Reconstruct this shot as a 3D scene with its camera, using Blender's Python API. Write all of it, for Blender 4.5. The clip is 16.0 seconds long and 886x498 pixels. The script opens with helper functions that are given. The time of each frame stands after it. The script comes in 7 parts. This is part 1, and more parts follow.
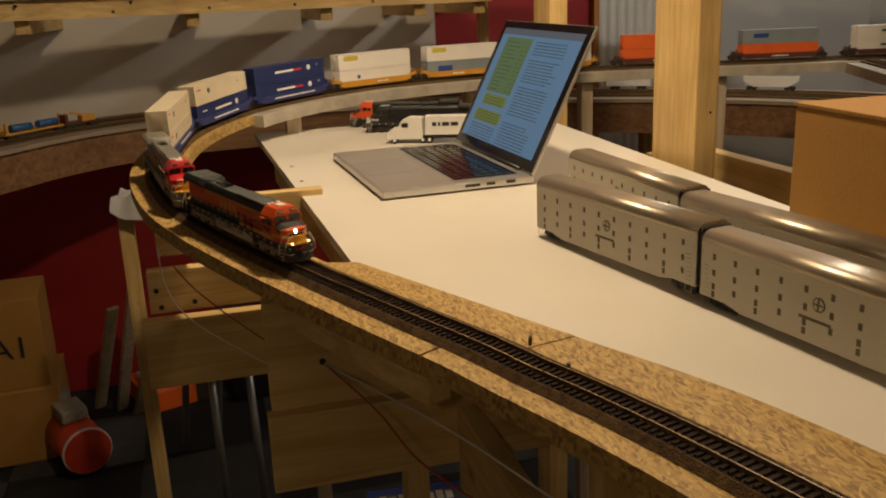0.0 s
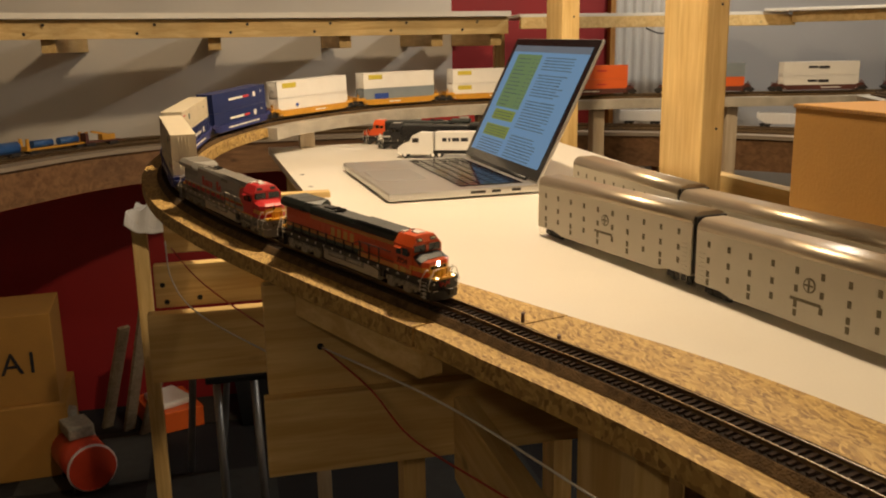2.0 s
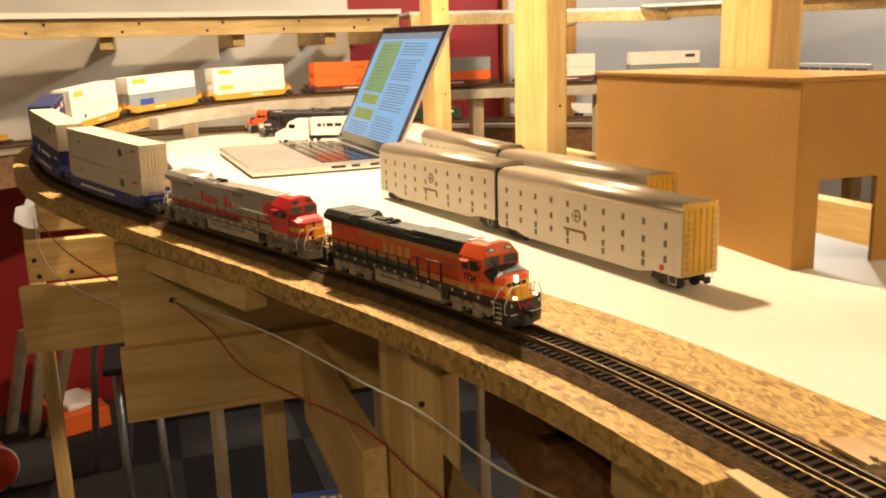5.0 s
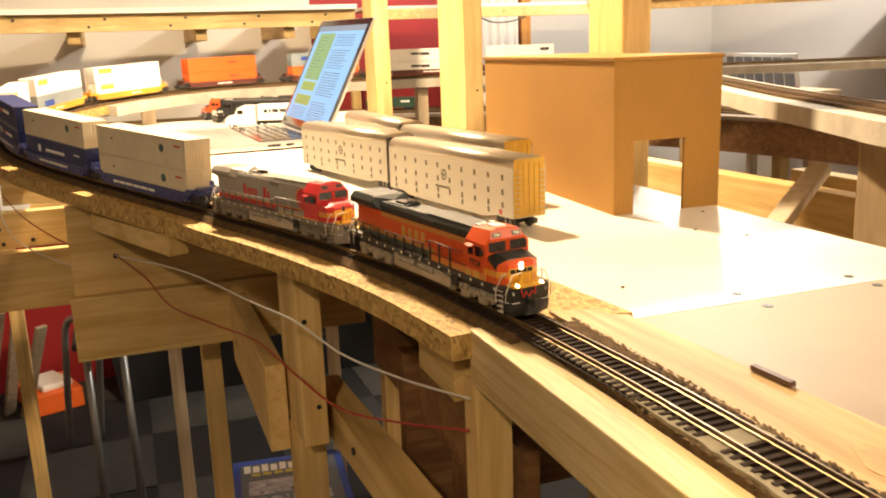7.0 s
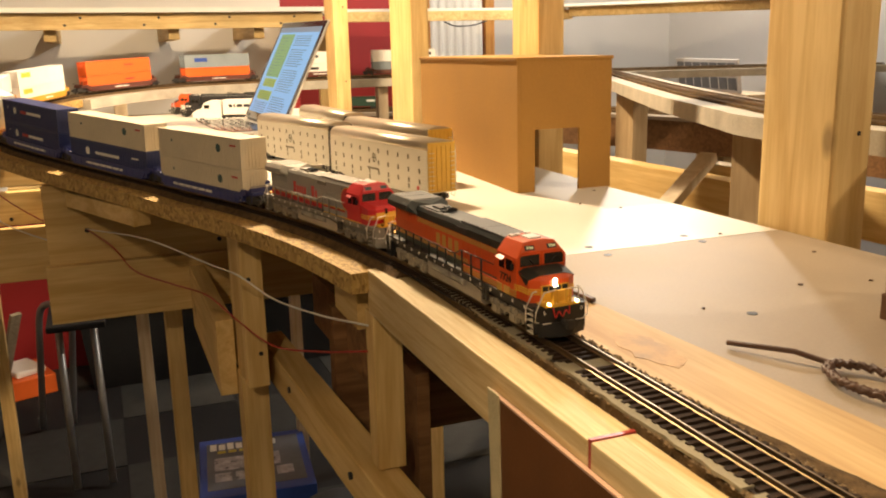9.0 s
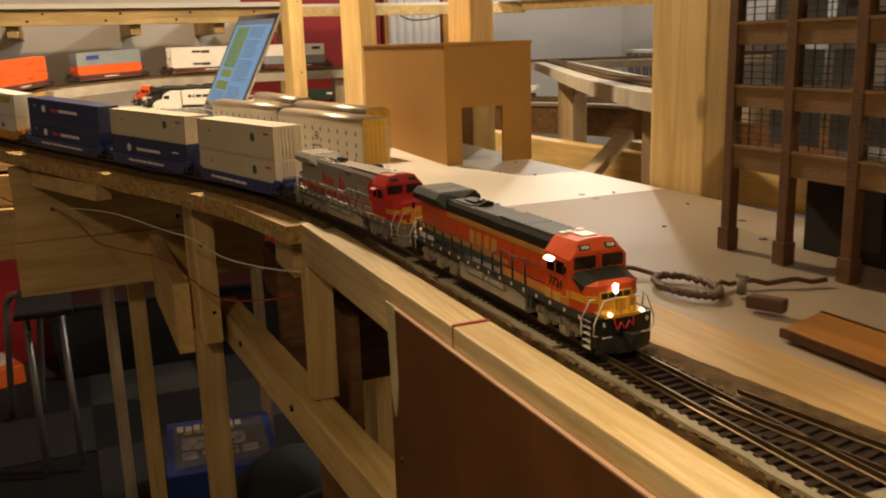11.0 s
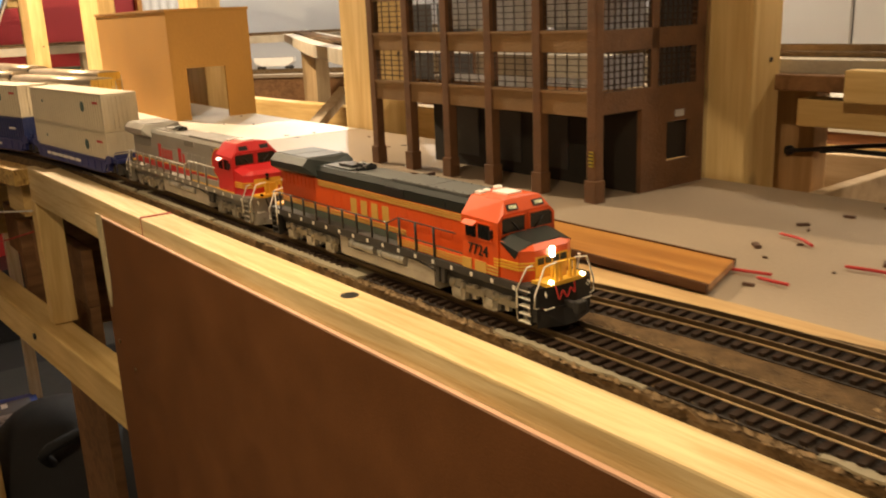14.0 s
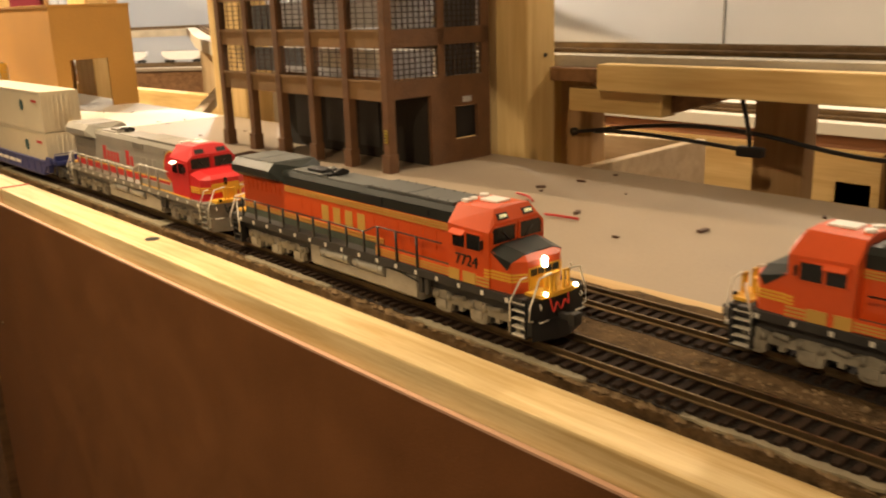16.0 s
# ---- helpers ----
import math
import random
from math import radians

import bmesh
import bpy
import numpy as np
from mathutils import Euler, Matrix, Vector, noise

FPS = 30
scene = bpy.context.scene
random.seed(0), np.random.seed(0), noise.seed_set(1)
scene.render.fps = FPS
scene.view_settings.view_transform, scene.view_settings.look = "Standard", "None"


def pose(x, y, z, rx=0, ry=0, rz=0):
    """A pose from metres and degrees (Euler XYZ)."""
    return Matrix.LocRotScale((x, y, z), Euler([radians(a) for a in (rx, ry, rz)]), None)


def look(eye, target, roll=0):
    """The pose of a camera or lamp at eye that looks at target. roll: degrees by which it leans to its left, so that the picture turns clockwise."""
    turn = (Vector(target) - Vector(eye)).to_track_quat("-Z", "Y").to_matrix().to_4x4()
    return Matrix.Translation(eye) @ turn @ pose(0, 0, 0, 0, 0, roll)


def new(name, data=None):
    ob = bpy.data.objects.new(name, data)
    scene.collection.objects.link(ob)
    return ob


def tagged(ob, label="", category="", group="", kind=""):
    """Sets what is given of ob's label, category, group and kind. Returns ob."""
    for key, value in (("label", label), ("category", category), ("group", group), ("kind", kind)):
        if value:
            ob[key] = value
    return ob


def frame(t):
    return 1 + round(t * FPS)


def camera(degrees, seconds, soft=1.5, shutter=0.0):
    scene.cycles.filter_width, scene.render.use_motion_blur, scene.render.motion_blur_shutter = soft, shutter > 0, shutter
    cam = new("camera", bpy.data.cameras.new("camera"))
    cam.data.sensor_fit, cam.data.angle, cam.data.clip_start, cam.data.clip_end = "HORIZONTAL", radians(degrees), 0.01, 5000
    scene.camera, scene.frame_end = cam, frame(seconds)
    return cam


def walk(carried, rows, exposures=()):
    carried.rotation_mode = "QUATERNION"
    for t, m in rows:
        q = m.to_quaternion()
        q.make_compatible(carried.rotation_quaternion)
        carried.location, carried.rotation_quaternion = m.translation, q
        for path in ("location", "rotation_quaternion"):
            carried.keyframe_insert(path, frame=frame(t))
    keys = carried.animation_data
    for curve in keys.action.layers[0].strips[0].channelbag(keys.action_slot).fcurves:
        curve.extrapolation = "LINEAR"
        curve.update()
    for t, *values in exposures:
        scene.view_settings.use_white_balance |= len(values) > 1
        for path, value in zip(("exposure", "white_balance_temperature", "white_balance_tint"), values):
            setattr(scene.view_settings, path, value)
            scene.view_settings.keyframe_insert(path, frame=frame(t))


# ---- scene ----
cam = camera(53.5, 16.0, soft=2.0, shutter=0.4)
PATH = [
    (0, (-0.194, -0.297, 1.269), (-2.054, 0.192, 0.719), -2.3),
    (0.5, (-0.183, -0.298, 1.255), (-2.05, 0.191, 0.73), -1.7),
    (1, (-0.18, -0.3, 1.244), (-2.061, 0.186, 0.767), -0.9),
    (1.5, (-0.176, -0.297, 1.232), (-2.068, 0.172, 0.785), -1.0),
    (2, (-0.167, -0.289, 1.219), (-2.059, 0.174, 0.767), -1.0),
    (2.5, (-0.155, -0.28, 1.207), (-2.044, 0.197, 0.755), -1.4),
    (3, (-0.137, -0.27, 1.202), (-2.021, 0.239, 0.767), -1.5),
    (3.5, (-0.122, -0.259, 1.196), (-2.001, 0.276, 0.77), -1.4),
    (4, (-0.106, -0.247, 1.189), (-1.97, 0.337, 0.758), -1.6),
    (6.5, (0.103, -0.196, 1.179), (-1.738, 0.444, 0.732), -1.9),
    (7, (0.147, -0.187, 1.173), (-1.688, 0.468, 0.72), -2.1),
    (7.5, (0.186, -0.183, 1.172), (-1.645, 0.477, 0.714), -2.2),
    (8, (0.23, -0.185, 1.168), (-1.599, 0.48, 0.711), -2.1),
    (8.5, (0.27, -0.183, 1.169), (-1.553, 0.506, 0.719), -1.6),
    (11, (0.427, -0.185, 1.155), (-1.364, 0.577, 0.698), -1.8),
    (11.5, (0.454, -0.183, 1.145), (-1.288, 0.674, 0.665), -1.7),
    (12, (0.478, -0.185, 1.141), (-1.218, 0.755, 0.653), -2.2),
    (12.5, (0.501, -0.19, 1.138), (-1.16, 0.813, 0.652), -2.6),
    (13, (0.531, -0.195, 1.138), (-1.093, 0.863, 0.645), -2.6),
    (13.5, (0.572, -0.192, 1.142), (-1.006, 0.935, 0.652), -2.4),
    (14, (0.625, -0.198, 1.136), (-0.918, 0.963, 0.615), -2.4),
    (14.5, (0.671, -0.2, 1.139), (-0.856, 0.977, 0.606), -2.1),
    (15, (0.71, -0.203, 1.14), (-0.802, 0.993, 0.606), -2.1),
    (15.5, (0.748, -0.207, 1.142), (-0.751, 1.003, 0.604), -1.9),
    (16, (0.786, -0.205, 1.139), (-0.654, 1.075, 0.601), -1.8),
]
EXPOSURES = [(0.0, -1.82), (1.0, -1.58), (2.0, -1.32), (3.0, -0.98), (4.2, -0.58), (5.5, 0.15), (6.5, 0.46), (7.5, 0.34), (8.5, 0.06),
             (9.8, -0.38), (10.8, -0.88), (11.5, -0.86), (12.5, -0.12), (13.5, 0.0), (14.5, -0.06), (15.5, 0.06), (16.0, 0.2)]
walk(cam, [(t, look(eye, target, roll)) for t, eye, target, roll in PATH], EXPOSURES)

# ---- light: warm clamp lamp over the layout, added fill lights, dim warm room ----
FLOOR_Z = -0.12
CEIL_Z = 2.32
world = bpy.data.worlds.new("room_air")
scene.world = world
world.use_nodes = True
world.node_tree.nodes["Background"].inputs[0].default_value = (1.0, 0.82, 0.6, 1)
world.node_tree.nodes["Background"].inputs[1].default_value = 0.013
LAMPS = [  # name, place, watts, radius, colour, target, spot degrees
    ("clamp_lamp", (-1.28, 0.06, 1.93), 126, 0.04, (1.0, 0.75, 0.47), (-1.28, 0.06, 1.0), 174),
    # the rest are unseen fills, added to brighten front edge, underframe, rear and far wall
    ("bench_fill", (1.15, -1.25, 2.02), 40, 0.05, (1.0, 0.74, 0.43), (0.75, 0.35, 1.0), 80),
    ("edge_fill", (0.24, -0.30, 2.08), 82, 0.05, (1.0, 0.76, 0.46), (0.24, -0.22, 0.95), 50),
    ("aisle_fill", (1.05, -0.75, 1.95), 32, 0.05, (1.0, 0.74, 0.45), (-0.72, -0.07, 0.93), 35),
    ("rear_fill", (0.45, 1.25, 1.86), 36, 0.05, (1.0, 0.80, 0.56), None, 0),
    ("far_fill", (-2.3, 1.6, 2.10), 72, 0.05, (1.0, 0.92, 0.80), None, 0),
]
for lamp_name, place, watts, radius, colour, target, cone in LAMPS:
    data = bpy.data.lights.new(lamp_name + "_light", "SPOT" if cone else "POINT")
    data.energy, data.color, data.shadow_soft_size = watts, colour, radius
    if cone:
        data.spot_size, data.spot_blend = radians(cone), 0.05 if cone > 100 else 1.0
    ob = new(lamp_name + "_light", data)
    ob.matrix_world = look(place, target) if target else pose(*place)


# ---- materials ----
def node_mat(name):
    m = bpy.data.materials.new(name)
    m.use_nodes = True
    return m, m.node_tree.nodes, m.node_tree.links, m.node_tree.nodes["Principled BSDF"]


def paint(name, colour, rough=0.5, vary=0.12, scale=40.0, bump=0.0, metal=0.0, fine=400.0, coat=0.0):
    """A surface with stains at one scale and grain at another."""
    m, nodes, links, bsdf = node_mat(name)
    tex = nodes.new("ShaderNodeTexCoord")
    big, small = nodes.new("ShaderNodeTexNoise"), nodes.new("ShaderNodeTexNoise")
    big.inputs["Scale"].default_value, small.inputs["Scale"].default_value = scale, fine
    big.inputs["Detail"].default_value = 4
    mix, ramp = nodes.new("ShaderNodeMath"), nodes.new("ShaderNodeValToRGB")
    mix.operation = "MULTIPLY_ADD"
    mix.inputs[1].default_value = 0.35
    for n in (big, small):
        links.new(tex.outputs["Object"], n.inputs["Vector"])
    links.new(small.outputs[0], mix.inputs[0])
    links.new(big.outputs[0], mix.inputs[2])
    ramp.color_ramp.elements[0].position, ramp.color_ramp.elements[1].position = 0.38, 0.95
    ramp.color_ramp.elements[0].color = (*[max(c * (1 - vary), 0) for c in colour], 1)
    ramp.color_ramp.elements[1].color = (*[min(c * (1 + vary), 1) for c in colour], 1)
    links.new(mix.outputs[0], ramp.inputs[0])
    links.new(ramp.outputs[0], bsdf.inputs["Base Color"])
    rr = nodes.new("ShaderNodeMapRange")
    rr.inputs[3].default_value, rr.inputs[4].default_value = max(rough - 0.1, 0.03), min(rough + 0.1, 1)
    links.new(big.outputs[0], rr.inputs[0])
    links.new(rr.outputs[0], bsdf.inputs["Roughness"])
    bsdf.inputs["Metallic"].default_value = metal
    bsdf.inputs["Coat Weight"].default_value = coat
    if bump:
        b = nodes.new("ShaderNodeBump")
        b.inputs["Strength"].default_value, b.inputs["Distance"].default_value = bump, 0.002
        links.new(small.outputs[0], b.inputs["Height"])
        links.new(b.outputs[0], bsdf.inputs["Normal"])
    return m


def timber(name, light, dark, along=0, rough=0.6, ring=55.0, knots=True):
    """Sawn softwood with grain along one axis of the object and a few knots."""
    m, nodes, links, bsdf = node_mat(name)
    tex, maps, info = nodes.new("ShaderNodeTexCoord"), nodes.new("ShaderNodeMapping"), nodes.new("ShaderNodeObjectInfo")
    sc = [1.0, 1.0, 1.0]
    sc[along] = 0.06
    maps.inputs["Scale"].default_value = sc
    add = nodes.new("ShaderNodeVectorMath")
    add.operation = "MULTIPLY_ADD"
    add.inputs[1].default_value = (3.0, 5.0, 7.0)
    links.new(info.outputs["Random"], add.inputs[0])
    links.new(tex.outputs["Object"], add.inputs[2])
    links.new(add.outputs[0], maps.inputs["Vector"])
    wave, grain, knot, patch = (nodes.new(f"ShaderNodeTex{k}") for k in ("Noise", "Noise", "Voronoi", "Noise"))
    wave.inputs["Scale"].default_value, wave.inputs["Detail"].default_value, wave.inputs["Distortion"].default_value = ring, 2, 1.2
    grain.inputs["Scale"].default_value, grain.inputs["Detail"].default_value = ring * 9, 3
    patch.inputs["Scale"].default_value = 6
    links.new(maps.outputs[0], wave.inputs["Vector"])
    links.new(maps.outputs[0], grain.inputs["Vector"])
    links.new(add.outputs[0], patch.inputs["Vector"])
    s1 = nodes.new("ShaderNodeMath")
    s1.operation = "MULTIPLY_ADD"
    s1.inputs[1].default_value = 0.4
    links.new(grain.outputs[0], s1.inputs[0])
    links.new(wave.outputs[0], s1.inputs[2])
    ramp = nodes.new("ShaderNodeValToRGB")
    e = ramp.color_ramp.elements
    e[0].position, e[0].color, e[1].position, e[1].color = 0.5, (*light, 1), 0.9, (*dark, 1)
    links.new(s1.outputs[0], ramp.inputs[0])
    out = ramp.outputs[0]
    tone = nodes.new("ShaderNodeMix")
    tone.data_type, tone.blend_type = "RGBA", "MULTIPLY"
    tr = nodes.new("ShaderNodeMapRange")
    tr.inputs[1].default_value, tr.inputs[2].default_value, tr.inputs[3].default_value, tr.inputs[4].default_value = 0.3, 0.7, 0.78, 1.1
    links.new(patch.outputs[0], tr.inputs[0])
    tone.inputs[0].default_value = 1.0
    links.new(out, tone.inputs[6])
    links.new(tr.outputs[0], tone.inputs[7])
    out = tone.outputs[2]
    if knots:
        knot.inputs["Scale"].default_value = 9
        kmap = nodes.new("ShaderNodeMapping")
        ks = [1.0, 1.0, 1.0]
        ks[along] = 0.45
        kmap.inputs["Scale"].default_value = ks
        links.new(add.outputs[0], kmap.inputs["Vector"])
        links.new(kmap.outputs[0], knot.inputs["Vector"])
        kr = nodes.new("ShaderNodeMapRange")
        kr.inputs[1].default_value, kr.inputs[2].default_value, kr.inputs[3].default_value, kr.inputs[4].default_value = 0.03, 0.075, 0.75, 0.0
        links.new(knot.outputs["Distance"], kr.inputs[0])
        km = nodes.new("ShaderNodeMix")
        km.data_type = "RGBA"
        km.inputs[7].default_value = (*[c * 0.35 for c in dark], 1)
        links.new(kr.outputs[0], km.inputs[0])
        links.new(out, km.inputs[6])
        out = km.outputs[2]
    links.new(out, bsdf.inputs["Base Color"])
    bsdf.inputs["Roughness"].default_value = rough
    b = nodes.new("ShaderNodeBump")
    b.inputs["Strength"].default_value, b.inputs["Distance"].default_value = 0.25, 0.001
    links.new(s1.outputs[0], b.inputs["Height"])
    links.new(b.outputs[0], bsdf.inputs["Normal"])
    return m


def strand_board(name):
    """Pressed strand board: overlapping flakes of wood in several tans."""
    m, nodes, links, bsdf = node_mat(name)
    tex = nodes.new("ShaderNodeTexCoord")
    cols = []
    for turn, scale in ((0.4, (150, 480, 190)), (1.9, (170, 520, 190))):
        mp, v, r = nodes.new("ShaderNodeMapping"), nodes.new("ShaderNodeTexVoronoi"), nodes.new("ShaderNodeValToRGB")
        mp.inputs["Rotation"].default_value = (0, 0, turn)
        mp.inputs["Scale"].default_value = scale
        wob = nodes.new("ShaderNodeTexNoise")
        wob.inputs["Scale"].default_value = 30
        addv = nodes.new("ShaderNodeVectorMath")
        addv.operation = "MULTIPLY_ADD"
        addv.inputs[1].default_value = (0.02, 0.02, 0.02)
        links.new(tex.outputs["Object"], wob.inputs["Vector"])
        links.new(wob.outputs["Color"], addv.inputs[0])
        links.new(tex.outputs["Object"], addv.inputs[2])
        links.new(addv.outputs[0], mp.inputs["Vector"])
        v.inputs["Scale"].default_value = 1.0
        links.new(mp.outputs[0], v.inputs["Vector"])
        e = r.color_ramp.elements
        e[0].position, e[0].color, e[1].position, e[1].color = 0.1, (0.23, 0.13, 0.038, 1), 0.9, (0.58, 0.39, 0.13, 1)
        n = e.new(0.5)
        n.color = (0.45, 0.285, 0.085, 1)
        links.new(v.outputs["Color"], r.inputs[0])
        cols.append((r.outputs[0], v))
    sel = nodes.new("ShaderNodeTexNoise")
    sel.inputs["Scale"].default_value = 70
    links.new(tex.outputs["Object"], sel.inputs["Vector"])
    st = nodes.new("ShaderNodeMath")
    st.operation = "GREATER_THAN"
    st.inputs[1].default_value = 0.5
    links.new(sel.outputs[0], st.inputs[0])
    mix = nodes.new("ShaderNodeMix")
    mix.data_type = "RGBA"
    links.new(st.outputs[0], mix.inputs[0])
    links.new(cols[0][0], mix.inputs[6])
    links.new(cols[1][0], mix.inputs[7])
    links.new(mix.outputs[2], bsdf.inputs["Base Color"])
    bsdf.inputs["Roughness"].default_value = 0.7
    b = nodes.new("ShaderNodeBump")
    b.inputs["Strength"].default_value, b.inputs["Distance"].default_value = 0.4, 0.001
    links.new(cols[0][1].outputs["Distance"], b.inputs["Height"])
    links.new(b.outputs[0], bsdf.inputs["Normal"])
    return m


def glow(name, colour, strength):
    m, nodes, links, bsdf = node_mat(name)
    bsdf.inputs["Base Color"].default_value = (*[c * 0.05 for c in colour], 1)
    bsdf.inputs["Emission Color"].default_value = (*colour, 1)
    bsdf.inputs["Emission Strength"].default_value = strength
    return m


PINE = ((0.78, 0.57, 0.25), (0.60, 0.385, 0.135))
